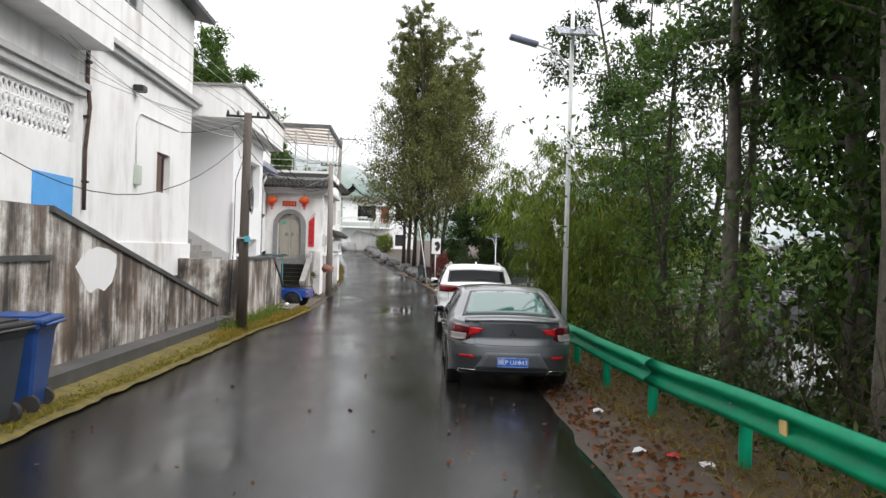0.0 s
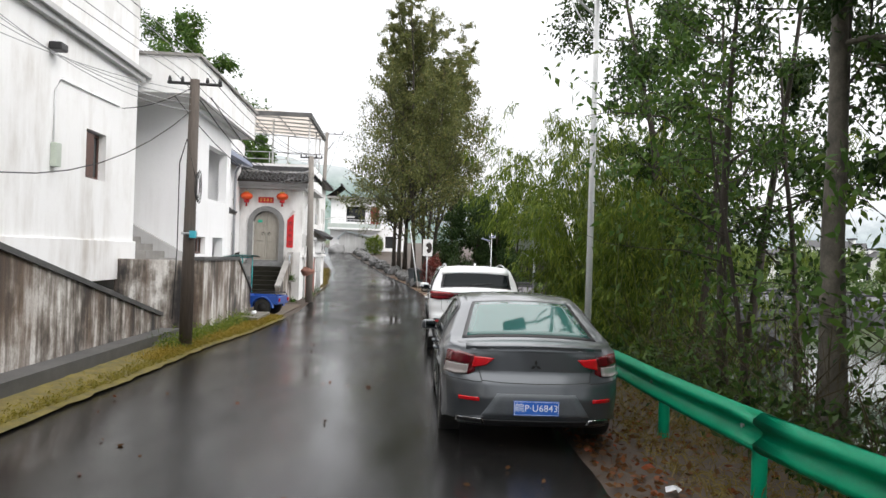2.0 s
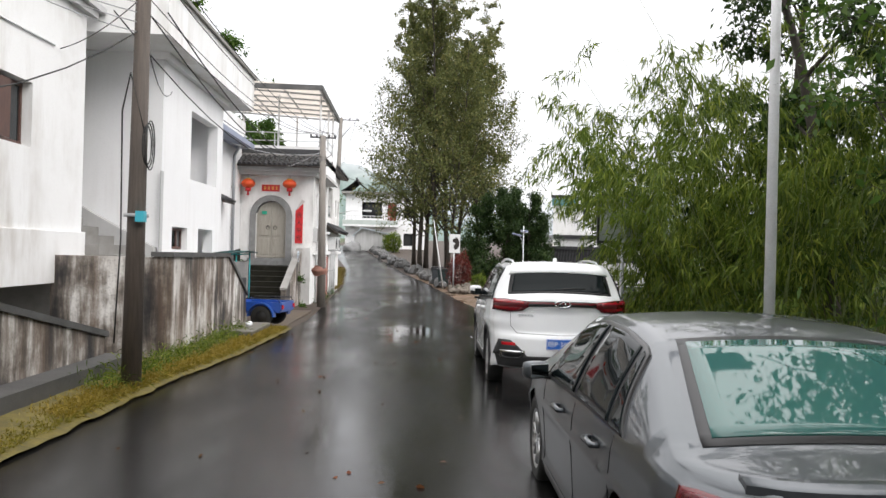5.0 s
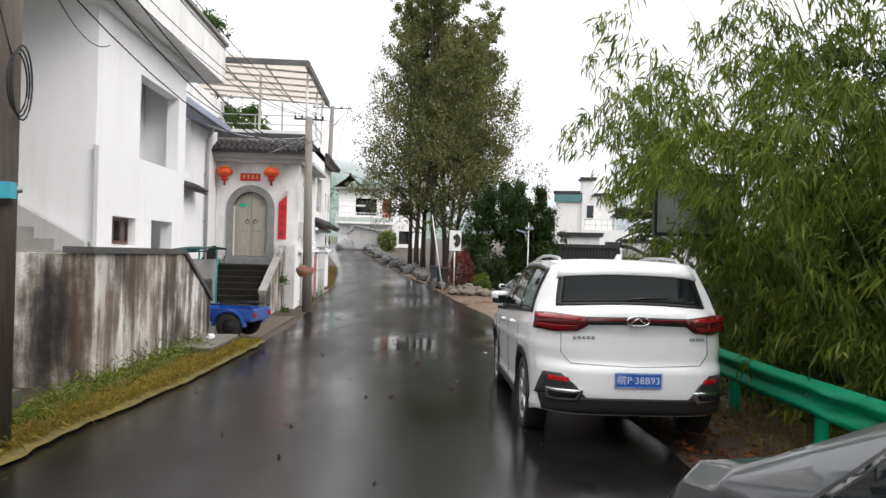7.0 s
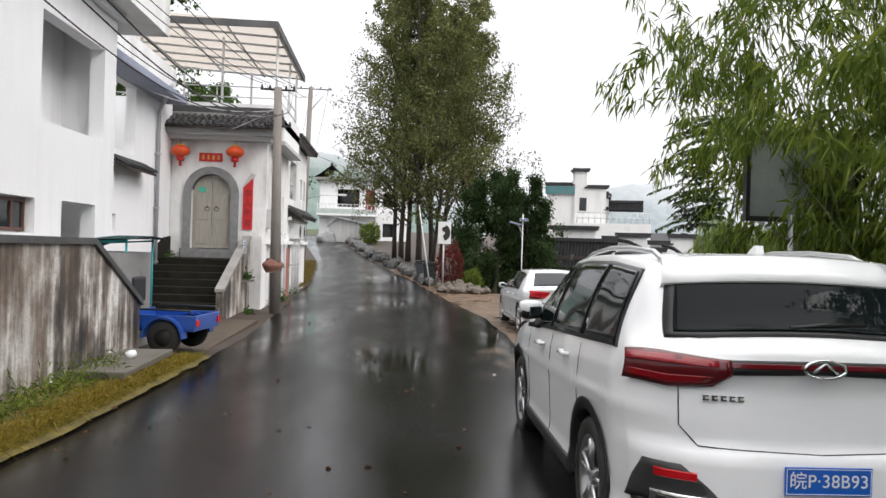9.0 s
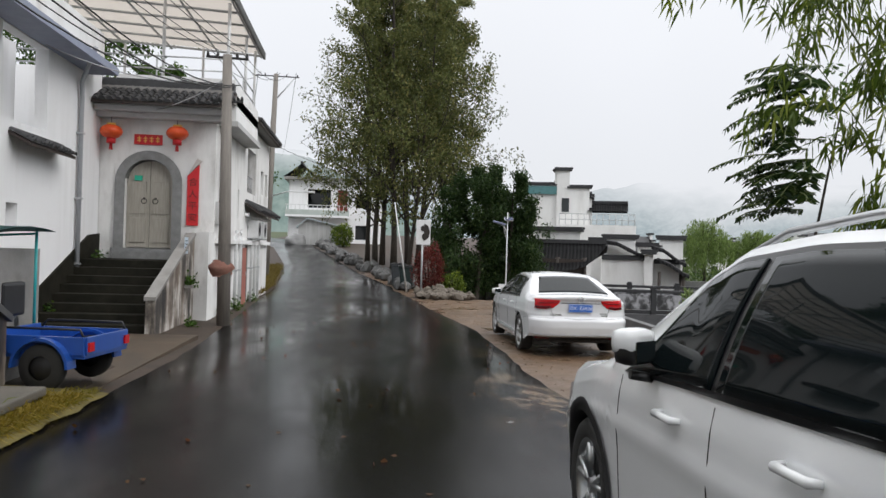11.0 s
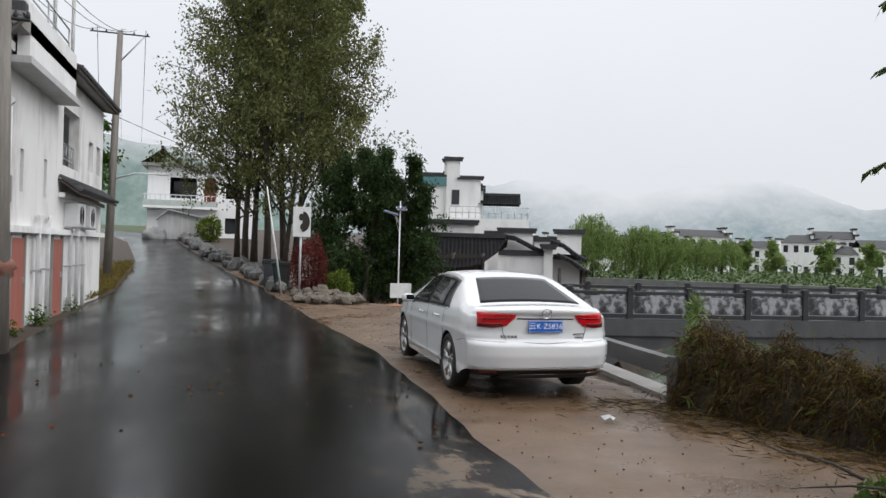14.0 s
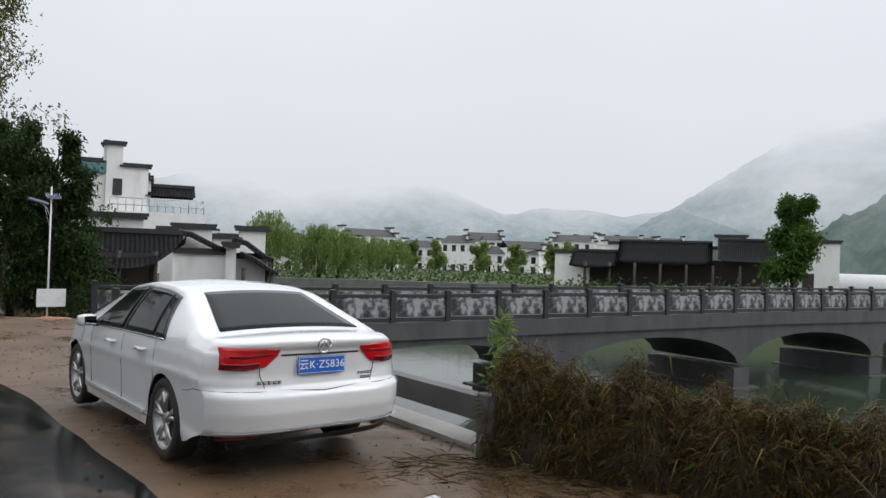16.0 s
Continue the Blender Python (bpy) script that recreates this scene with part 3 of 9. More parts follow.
def build_wheel(parent, x, y, z, r, rim_r, spokes, side):
    """Tyre, rim and spokes; the outer face looks to side (-1 or 1) along x."""
    bm = bmesh.new()
    w = 0.105
    lathe(bm, [(side * a, q) for a, q in ((-w, rim_r), (-w, r * 0.93), (-w * 0.8, r), (w * 0.8, r), (w, r * 0.95), (w * 1.02, r * 0.86), (w * 0.95, rim_r + 0.01), (w * 0.8, rim_r - 0.015))], 40)
    tyre = part("wheel", bm, RUBBER, parent, "black rubber tyre on an alloy rim")
    tyre.matrix_basis = pose(x, y, z)
    bm = bmesh.new()
    lathe(bm, [(side * a, q) for a, q in ((w * 0.95, rim_r + 0.012), (w * 0.9, rim_r - 0.005), (w * 0.72, rim_r - 0.03), (-w * 0.5, rim_r - 0.04))], 40)
    for k in range(spokes):
        a = 2 * math.pi * (k + 0.25) / spokes
        for da in (-0.16, 0.16):
            p0 = Vector((side * w * 0.72, 0.05 * math.cos(a), 0.05 * math.sin(a)))
            p1 = Vector((side * w * 0.8, (rim_r - 0.02) * math.cos(a + da), (rim_r - 0.02) * math.sin(a + da)))
            bm_tube(bm, [p0, p0.lerp(p1, 0.5), p1], [0.02, 0.016, 0.015], 6)
    rg = lathe(bm, [(side * w * 0.82, 0.002), (side * w * 0.82, 0.05), (side * w * 0.6, 0.065)], 16)
    part("rim", bm, ALLOY, tyre, "silver multi-spoke alloy rim")
    bm = bmesh.new()
    lathe(bm, [(side * w * 0.3, 0.002), (side * w * 0.3, rim_r - 0.03)], 24)
    part("brake_disc", bm, TRIM, tyre)
    return tyre


class Car:
    """A car body lofted along y from its rear at y = 0, wheels on z = 0."""

    def __init__(self, name, label, paint, at, spec):
        self.s = spec
        self.paint = paint
        self.root = thing(name, label, "car", at=at)
        self.root["group"] = "cars parked along the road"
        self.shell()

    def cv(self, key, y):
        pts = self.s[key]
        ys_, vs_ = [p[0] for p in pts], [p[1] for p in pts]
        lin = float(np.interp(y, ys_, vs_))
        d = 0.07
        return 0.5 * lin + 0.25 * float(np.interp(y - d, ys_, vs_)) + 0.25 * float(np.interp(y + d, ys_, vs_))

    def wide(self, y):
        return self.cv("width", y)

    def belt(self, y):
        return min(self.cv("belt", y), self.cv("top", y) - 0.045)

    def crown(self, y):
        return 0.035

    def edge(self, y):
        return self.cv("top", y) - self.crown(y)

    def roofw(self, y):
        up = max(0, min(1, (self.edge(y) - self.belt(y)) / self.s["cabin"]))
        return self.wide(y) * 0.965 * (0.96 - up * self.s["tuck"])

    def side_x(self, y, z):
        t = (z - self.s["sill"]) / max(0.1, self.belt(y) - self.s["sill"])
        return self.wide(y) * float(np.interp(t, [-0.2, 0, 0.12, 0.2, 0.3, 0.62, 0.72, 0.76, 0.9, 1], [0.93, 0.962, 0.985, 0.968, 0.974, 0.99, 1.003, 0.992, 0.984, 0.965]))

    def ends(self, x, y, z, w):
        """Bends the ends of the body to their true outline seen from above and from the side."""
        s = self.s
        q = min(1.0, abs(x) / max(w, 0.01))
        a, b, L = s["rear_reach"], s["front_reach"], s["length"]
        if y < a:
            r = float(np.interp(z, [p[0] for p in s["rear"]], [p[1] for p in s["rear"]])) + s["rear_round"] * q ** 5
            y = a - (a - y) * (a - r) / a
        elif y > L - b:
            r = float(np.interp(z, [p[0] for p in s["nose"]], [p[1] for p in s["nose"]])) + s["nose_round"] * q ** 3.5
            y = L - b + (y - L + b) * (b - r) / b
        return Vector((x, y, z))

    def on_side(self, y, z, sign, off=0.0):
        x = self.side_x(y, z)
        return self.ends(sign * (x + off), y, z, x)

    def on_band(self, y, h, sign, off=0.0):
        w0, w1 = self.wide(y) * 0.965, self.roofw(y)
        x = w0 + (w1 - w0) * h + 0.025 * math.sin(math.pi * h) * (1 if self.edge(y) - self.belt(y) > 0.1 else 0)
        z = self.belt(y) + (self.edge(y) - self.belt(y)) * h
        return self.ends(sign * (x + off), y, z + off * 0.3, x)

    def on_top(self, y, f, off=0.0):
        w = self.roofw(y)
        d = 0.05
        slope = (self.cv("top", y + d) - self.cv("top", y - d)) / (2 * d)
        nrm = Vector((0, -slope, 1)).normalized()
        p = self.ends(f * w, y, self.edge(y) + self.crown(y) * (1 - f * f), w)
        return p + off * nrm

    def on_rear(self, x, z, off=0.0):
        w = self.rear_w(z)
        p = self.ends(x, 0.0, z, w)
        p.y -= off
        if abs(x) > 0.8 * w:
            p.x += math.copysign(off, x) * 0.7
        return p

    def rear_w(self, z):
        b = self.belt(0)
        if z <= b:
            return self.side_x(0, z)
        h = (z - b) / max(0.01, self.edge(0) - b)
        return self.wide(0) * 0.965 + (self.roofw(0) - self.wide(0) * 0.965) * min(h, 1)

    def low(self, y):
        s = self.s
        z = s["sill"] + s["rear_lift"] * max(0, 1 - y / 0.75) ** 0.7 + 0.03 * max(0, 1 - (s["length"] - y) / 0.5)
        for yc in s["axles"]:
            d = abs(y - yc)
            if d < s["arch"]:
                z = max(z, s["wheel"] + math.sqrt(s["arch"] ** 2 - d * d))
        return z

    def shell(self):
        s = self.s
        L = s["length"]
        st = set(np.round(np.arange(0, L + 0.001, L / 56), 4)) | {L}
        for yc in s["axles"]:
            for k in range(17):
                st.add(round(yc + s["arch"] * math.cos(math.pi * k / 16) * 0.999, 4))
        st = sorted(st)
        nside, nband = 26, 6
        fr = [1, 0.9, 0.75, 0.55, 0.35, 0.15, 0]
        fr = fr + [-f for f in fr[-2::-1]]
        bm = bmesh.new()
        bmc = bmesh.new()

        def ring(y):
            out = []
            lo, be = self.low(y), self.belt(y)
            right = [self.on_side(y, lo + (be - lo) * k / nside, 1) for k in range(nside)]
            right += [self.on_band(y, k / nband, 1) for k in range(nband)]
            mid = [self.on_top(y, f) for f in fr]
            left = [Vector((-p.x, p.y, p.z)) for p in reversed(right)]
            return right + mid + left
        rings = [[bm.verts.new(p) for p in ring(y)] for y in st]
        n = len(rings[0])
        for r0, r1 in zip(rings, rings[1:]):
            for k in range(n - 1):
                bm.faces.new((r0[k], r0[k + 1], r1[k + 1], r1[k])).smooth = True
        # rear and front faces
        nr = nside + nband
        for y, r in ((0, rings[0]), (L, rings[-1])):
            rows_ = []
            for k in range(nr):
                a, b = r[k], r[n - 1 - k]
                w = abs(a.co.x)
                row = [a] + [bm.verts.new(self.ends(w * f, y, a.co.z, w)) for f in fr[1:-1]] + [b]
                rows_.append(row)
            rows_.append(r[nr:nr + len(fr)])
            for a, b in zip(rows_, rows_[1:]):
                for k in range(len(fr) - 1):
                    bm.faces.new((a[k], a[k + 1], b[k + 1], b[k])).smooth = True
        body = part("body", bm, self.paint, self.root)
        self.body = body
        # floor pan and wheel wells
        bm = bmesh.new()
        w = self.wide(L / 2) - 0.24
        bm_box(bm, -w, w, 0.5, L - 0.2, s["sill"] + 0.02, s["sill"] + 0.42, 0.03)
        bm_box(bm, -w + 0.08, w - 0.08, 0.2, 0.49, s["sill"] + s["rear_lift"] + 0.03, s["sill"] + 0.4, 0.03)
        part("underbody", bm, TRIM, self.root)
        for i, yc in enumerate(s["axles"]):
            for sg in (-1, 1):
                build_wheel(self.root, sg * (self.wide(yc) - 0.125), yc, s["wheel"], s["wheel"], s["rim"], s["spokes"], sg)
            bm = bmesh.new()
            w2 = self.wide(yc) - 0.03
            ring_ = []
            for sx in (-1, 1):
                ring_.append([bm.verts.new((sx * w2, yc + s["arch"] * 1.0 * math.cos(a), s["wheel"] + s["arch"] * math.sin(a))) for a in [math.pi * k / 16 for k in range(17)]])
            for k in range(16):
                bm.faces.new((ring_[0][k], ring_[0][k + 1], ring_[1][k + 1], ring_[1][k]))
            part("wheel_well", bm, TRIM, self.root)

    def patch(self, name, surf, low, high, mat, parent=None, label="", nv=6, off=0.006, deep=0.014, sub=3):
        """A panel on a surface between two lines of the same number of points."""
        def dense(pts):
            out = []
            for a, b in zip(pts, pts[1:]):
                for k in range(sub):
                    out.append((a[0] + (b[0] - a[0]) * k / sub, a[1] + (b[1] - a[1]) * k / sub))
            return out + [pts[-1]]
        lo, hi = dense(low), dense(high)
        bm = bmesh.new()
        outer, inner = [], []
        for k in range(nv + 1):
            f = k / nv
            line = [(a[0] + (b[0] - a[0]) * f, a[1] + (b[1] - a[1]) * f) for a, b in zip(lo, hi)]
            outer.append([bm.verts.new(surf(u, v, off)) for u, v in line])
            inner.append([bm.verts.new(surf(u, v, off - deep)) for u, v in line])
        m = len(lo)
        for k in range(nv):
            for i in range(m - 1):
                bm.faces.new((outer[k][i], outer[k][i + 1], outer[k + 1][i + 1], outer[k + 1][i])).smooth = True
        rim = [(0, i) for i in range(m)] + [(k, m - 1) for k in range(1, nv + 1)] + [(nv, i) for i in range(m - 2, -1, -1)] + [(k, 0) for k in range(nv - 1, 0, -1)]
        for (a, i), (b, j) in zip(rim, rim[1:] + rim[:1]):
            bm.faces.new((outer[a][i], inner[a][i], inner[b][j], outer[b][j]))
        return part(name, bm, mat, parent or self.root, label)

    def seam(self, surf, pts, parent=None, r=0.0032, name="panel_gap", mat=None):
        bm = bmesh.new()
        dense = []
        for a, b in zip(pts, pts[1:]):
            for k in range(8):
                dense.append((a[0] + (b[0] - a[0]) * k / 8, a[1] + (b[1] - a[1]) * k / 8))
        dense.append(pts[-1])
        bm_tube(bm, [surf(u, v, 0.0) for u, v in dense], r, 5)
        return part(name, bm, mat or SEAM, parent or self.root)

    def sides(self, windows, pillar_mat=None, chrome_belt=False):
        """Side windows, each a quad (rear low, front low, front high, rear high) in (y, h)."""
        s = self.s
        for sg in (-1, 1):
            surf = lambda y, h, off, sg=sg: self.on_band(y, h, sg, off)
            side = lambda y, z, off, sg=sg: self.on_side(y, z, sg, off)
            y0, y1 = windows[0][0] - 0.02, windows[-1][1] + 0.02
            self.patch("window_surround", surf, [(y0 - 0.01, 0.03), (y1 + 0.03, 0.03)], [(windows[0][3] - 0.03, 0.93), (windows[-1][2] + 0.03, 0.93)], pillar_mat or TRIM, nv=10, off=0.012, deep=0.03, sub=40)
            for q in windows:
                self.patch("side_window", surf, [(q[0], 0.07), (q[1], 0.07)], [(q[3], 0.89), (q[2], 0.89)], CARGLASS, label="dark tinted side window", nv=10, off=0.018, sub=16)
            for y in s["doors"]:
                self.seam(side, [(y, s["sill"] + 0.1), (y - 0.01, self.belt(y) - 0.01)])
            self.seam(side, [(s["doors"][0], s["sill"] + 0.09), (s["doors"][-1], s["sill"] + 0.09)])
            for y in s["handles"]:
                z = self.belt(y) - 0.1
                bm = bmesh.new()
                pts = [self.on_side(y + d, z, sg, o) for d, o in ((-0.1, 0.0), (-0.085, 0.035), (0.07, 0.04), (0.09, 0.0))]
                bm_tube(bm, pts, [0.012, 0.016, 0.016, 0.012], 8)
                part("door_handle", bm, self.paint, self.root)
            # mirror
            y = s["mirror"]
            p = self.on_band(y, 0.08, sg)
            bm = bmesh.new()
            bm_box(bm, -0.085, 0.085, -0.05, 0.06, -0.06, 0.06, 0.04)
            mir = part("door_mirror", bm, s["mirror_mat"], self.root, smooth=True)
            mir.matrix_basis = pose(p.x + sg * 0.11, p.y, p.z + 0.03, 0, 0, -sg * 25)
            if "mirror_cap" in s:
                mir.matrix_basis = pose(p.x + sg * 0.08, p.y, p.z + 0.1, 0, 0, -sg * 38)
                bm = bmesh.new()
                bm_box(bm, -0.088, 0.088, -0.052, 0.075, -0.02, 0.095, 0.042)
                part("mirror_cap", bm, s["mirror_cap"], mir, "white mirror cap", smooth=True)
            bm = bmesh.new()
            bm_box(bm, -0.07, 0.07, -0.054, -0.045, -0.045, 0.045, 0.004)
            part("mirror_glass", bm, simple("mirror_glass", (0.6, 0.65, 0.66), 0.05, 1.0), mir)
            bm = bmesh.new()
            bm_tube(bm, [(p.x - sg * 0.03, p.y, p.z - 0.02), (p.x + sg * 0.1, p.y, p.z)], 0.022, 6)
            part("mirror_arm", bm, TRIM, self.root)

    def plate(self, x, z, chars, off=0.02, tilt=0):
        p = self.on_rear(x, z, off)
        bm = bmesh.new()
        bm_box(bm, -0.208, 0.208, -0.004, 0.006, -0.066, 0.066, 0.003)
        pl = part("licence_plate", bm, PLATE, self.root, "blue licence plate with white characters")
        pl.matrix_basis = pose(p.x, p.y, p.z, tilt, 0, 0)
        text_mesh("plate_lettering", chars, 0.086, PLATEW, pl, pose(0, -0.006, 0, 90, 0, 0), "white characters", 1.03, 0.001)
        bm = bmesh.new()
        for z0 in (-0.06, 0.057):
            bm_box(bm, -0.202, 0.202, -0.0055, -0.0035, z0, z0 + 0.003)
        for x0 in (-0.202, 0.199):
            bm_box(bm, x0, x0 + 0.003, -0.0055, -0.0035, -0.057, 0.057)
        part("plate_border", bm, PLATEW, pl)

    def badge(self, x, z, w, h, mat=None, off=0.012, ring=False):
        p = self.on_rear(x, z, off)
        bm = bmesh.new()
        n_ = 24
        if ring:
            pts = [(p.x + w * math.cos(2 * math.pi * k / n_), p.y, p.z + h * math.sin(2 * math.pi * k / n_)) for k in range(n_ + 1)]
            bm_tube(bm, pts, 0.008, 6)
            bm_tube(bm, [(p.x - w * 0.6, p.y, p.z - h * 0.4), (p.x, p.y, p.z + h * 0.7), (p.x + w * 0.6, p.y, p.z - h * 0.4)], 0.008, 6)
        else:
            for k in range(3):
                a = math.pi / 2 + 2 * math.pi * k / 3
                c = Vector((math.cos(a), 0, math.sin(a))) * w * 0.55
                vs = [bm.verts.new(p + c + Vector((math.cos(a + d) * w * m, 0, math.sin(a + d) * h * m))) for d, m in ((0, 0.55), (1.57, 0.28), (3.14, 0.55), (-1.57, 0.28))]
                bm.faces.new(vs)
            bmesh.ops.solidify(bm, geom=bm.faces[:], thickness=0.006)
        part("badge", bm, mat or CHROME, self.root)

    def letters_bar(self, x, z, w, h, mat=None, marks=5):
        """Small raised name marks, as plain bars."""
        bm = bmesh.new()
        for k in range(marks):
            x0 = x - w / 2 + w * k / marks
            p = self.on_rear(x0 + w / marks / 2, z, 0.006)
            bm_box(bm, x0, x0 + w / marks * 0.7, p.y - 0.002, p.y + 0.012, z - h / 2, z - h / 2 + h * 0.28)
            bm_box(bm, x0, x0 + w / marks * 0.7, p.y - 0.002, p.y + 0.012, z + h / 2 - h * 0.28, z + h / 2)
            bm_box(bm, x0, x0 + w / marks * 0.22, p.y - 0.0025, p.y + 0.012, z - h / 2, z + h / 2)
        part("name_marks", bm, mat or CHROME, self.root)


def both(pts):
    return [(-x, z) for x, z in pts]


# grey saloon
g = Car("grey_saloon_car", "grey metallic saloon with rain on its paint, parked by the guardrail", CARGREY, pose(1.52, 10.08, ground_z(12.3) + 0.03, -0.7, 0, -1.9), dict(
    length=4.57, sill=0.2, rear_lift=0.08, wheel=0.325, rim=0.215, arch=0.375, axles=(0.98, 3.62), spokes=7, cabin=0.4, tuck=0.24,
    top=[(0, 0.955), (0.1, 0.985), (0.55, 1.005), (1.35, 1.34), (1.7, 1.395), (2.2, 1.41), (2.75, 1.335), (3.5, 0.985), (4.2, 0.85), (4.57, 0.7)],
    belt=[(0, 0.89), (0.6, 0.925), (2.0, 0.895), (3.5, 0.865), (4.57, 0.66)],
    width=[(0, 0.82), (0.4, 0.86), (1.2, 0.885), (3.4, 0.885), (4.1, 0.87), (4.57, 0.82)],
    rear=[(0.2, 0.12), (0.33, 0.03), (0.5, 0.0), (0.64, 0.03), (0.72, 0.1), (0.95, 0.09), (1.0, 0.02), (1.1, 0.02)], rear_round=0.3, rear_reach=0.55,
    nose=[(0.2, 0.1), (0.5, 0.0), (0.75, 0.1), (0.9, 0.2)], nose_round=0.35, front_reach=0.7,
    doors=(1.15, 2.05, 3.1), handles=(1.45, 2.4), mirror=2.98, mirror_mat=CARGREY))
g.sides([(1.02, 1.22, 1.34, 1.30), (1.27, 2.02, 1.97, 1.40), (2.1, 3.05, 2.68, 2.05)])
g.patch("rear_window_seal", g.on_top, [(0.57, -0.86), (0.57, 0.86)], [(1.36, -0.84), (1.36, 0.84)], TRIM, nv=10, off=0.004, sub=14)
g.patch("rear_window", g.on_top, [(0.62, -0.8), (0.62, 0.8)], [(1.31, -0.78), (1.31, 0.78)], CARGLASSG, label="rain-wet rear window reflecting sky and trees", nv=10, off=0.01, sub=14)
g.patch("windscreen", g.on_top, [(2.8, -0.88), (2.8, 0.88)], [(3.46, -0.92), (3.46, 0.92)], CARGLASS, nv=8, off=0.008, sub=12)
for sg in (1, -1):
    q = lambda pts, sg=sg: [(sg * x, z) for x, z in pts]
    g.patch("tail_lamp", g.on_rear, q([(0.835, 0.74), (0.62, 0.70), (0.56, 0.73)]), q([(0.80, 0.905), (0.66, 0.90), (0.56, 0.88)]), TAILDARK, label="tail lamp with red and clear lenses", off=0.006)
    g.patch("red_lens", g.on_rear, q([(0.815, 0.80), (0.66, 0.795), (0.60, 0.80)]), q([(0.79, 0.893), (0.66, 0.89), (0.575, 0.875)]), TAILDARK, off=0.013)
    g.patch("red_lens", g.on_rear, q([(0.59, 0.765), (0.50, 0.785), (0.45, 0.80)]), q([(0.57, 0.872), (0.48, 0.868), (0.385, 0.86)]), TAILRED, off=0.013)
    g.patch("clear_lens", g.on_rear, q([(0.835, 0.705), (0.73, 0.695), (0.63, 0.71)]), q([(0.815, 0.795), (0.72, 0.79), (0.62, 0.79)]), LENSCLEAR, label="clear reversing lamp lens", off=0.013)
    g.patch("reflector", g.on_rear, q([(0.7, 0.475), (0.52, 0.475)]), q([(0.7, 0.51), (0.52, 0.51)]), TAILRED, label="red bumper reflector", off=0.01)
    g.patch("exhaust_trim", g.on_rear, q([(0.72, 0.26), (0.46, 0.26)]), q([(0.71, 0.315), (0.49, 0.315)]), CHROME, off=0.018)
    g.patch("exhaust_opening", g.on_rear, q([(0.7, 0.27), (0.49, 0.27)]), q([(0.69, 0.305), (0.51, 0.305)]), TRIM, off=0.022)
    g.seam(g.on_rear, q([(0.57, 0.9), (0.56, 0.88), (0.50, 0.66), (0.3, 0.645), (0, 0.64)]))
g.patch("bumper_recess", g.on_rear, [(-0.5, 0.34), (0.5, 0.34)], [(-0.36, 0.55), (0.36, 0.55)], grain("grey_plastic", (0.1, 0.11, 0.12), (0.08, 0.09, 0.1), 5, 0.5, bump=0.1), off=0.006, sub=10)
g.patch("lower_valance", g.on_rear, [(-0.7, 0.24), (0.7, 0.24)], [(-0.62, 0.3), (0.62, 0.3)], TRIM, off=0.009, sub=10)
g.patch("boot_spoiler", g.on_top, [(-0.0, -0.86), (-0.0, 0.86)], [(0.12, -0.86), (0.12, 0.86)], CARGREY, nv=3, off=0.02, deep=0.03, sub=14)
for sg in (1, -1):
    side_g = lambda y, z, off, sg=sg: g.on_side(y, z, sg, off)
    g.seam(side_g, [(0.0, 0.66), (0.3, 0.66), (0.58, 0.6)])
    g.seam(g.on_rear, [(sg * 0.82, 0.66), (sg * 0.5, 0.645)])
g.plate(0.0, 0.425, "皖P·U6843", 0.022)
g.badge(0.0, 0.8, 0.05, 0.05, TRIM)

# white sport utility car
s_ = Car("white_utility_car", "white sport utility car with dark glass, parked on the road edge", CARWHITE, pose(1.78, 17.62, ground_z(20) + 0.03, -0.7, 0, -1.9), dict(
    length=4.8, sill=0.24, rear_lift=0.08, wheel=0.36, rim=0.245, arch=0.42, axles=(0.97, 3.76), spokes=5, cabin=0.5, tuck=0.2,
    top=[(0, 1.24), (0.1, 1.27), (0.2, 1.31), (0.46, 1.61), (0.55, 1.665), (1.2, 1.71), (1.9, 1.71), (2.4, 1.665), (2.65, 1.57), (2.97, 1.4), (3.4, 1.16), (3.6, 1.09), (4.35, 0.99), (4.8, 0.82)],
    belt=[(0, 1.17), (0.6, 1.17), (2.0, 1.1), (3.6, 1.04), (4.7, 0.8)],
    width=[(0, 0.855), (0.4, 0.9), (1.2, 0.93), (3.6, 0.93), (4.2, 0.915), (4.7, 0.86)],
    rear=[(0.24, 0.13), (0.36, 0.03), (0.5, 0.0), (0.62, 0.01), (0.72, 0.02), (0.78, 0.07), (1.05, 0.09), (1.14, 0.06), (1.24, 0.09), (1.4, 0.09)], rear_round=0.3, rear_reach=0.6,
    nose=[(0.2, 0.1), (0.5, 0.0), (0.85, 0.06), (1.1, 0.2)], nose_round=0.35, front_reach=0.7,
    doors=(1.25, 2.2, 3.2), handles=(1.62, 2.55), mirror=2.82, mirror_mat=TRIM, mirror_cap=CARWHITE))
s_.sides([(0.46, 1.2, 1.2, 0.66), (1.24, 2.18, 2.12, 1.24), (2.23, 3.1, 2.6, 2.17)])
s_.patch("rear_window_surround", s_.on_top, [(0.14, -0.88), (0.14, 0.88)], [(0.5, -0.9), (0.5, 0.9)], TRIM, nv=14, off=0.016, deep=0.04, sub=30)
s_.patch("rear_window", s_.on_top, [(0.17, -0.83), (0.17, 0.83)], [(0.46, -0.83), (0.46, 0.83)], CARGLASS, label="dark rear window reflecting trees", nv=14, off=0.022, sub=30)
s_.patch("roof_spoiler", s_.on_top, [(0.4, -0.92), (0.4, 0.92)], [(0.62, -0.92), (0.62, 0.92)], CARWHITE, nv=4, off=0.035, deep=0.05, sub=14)
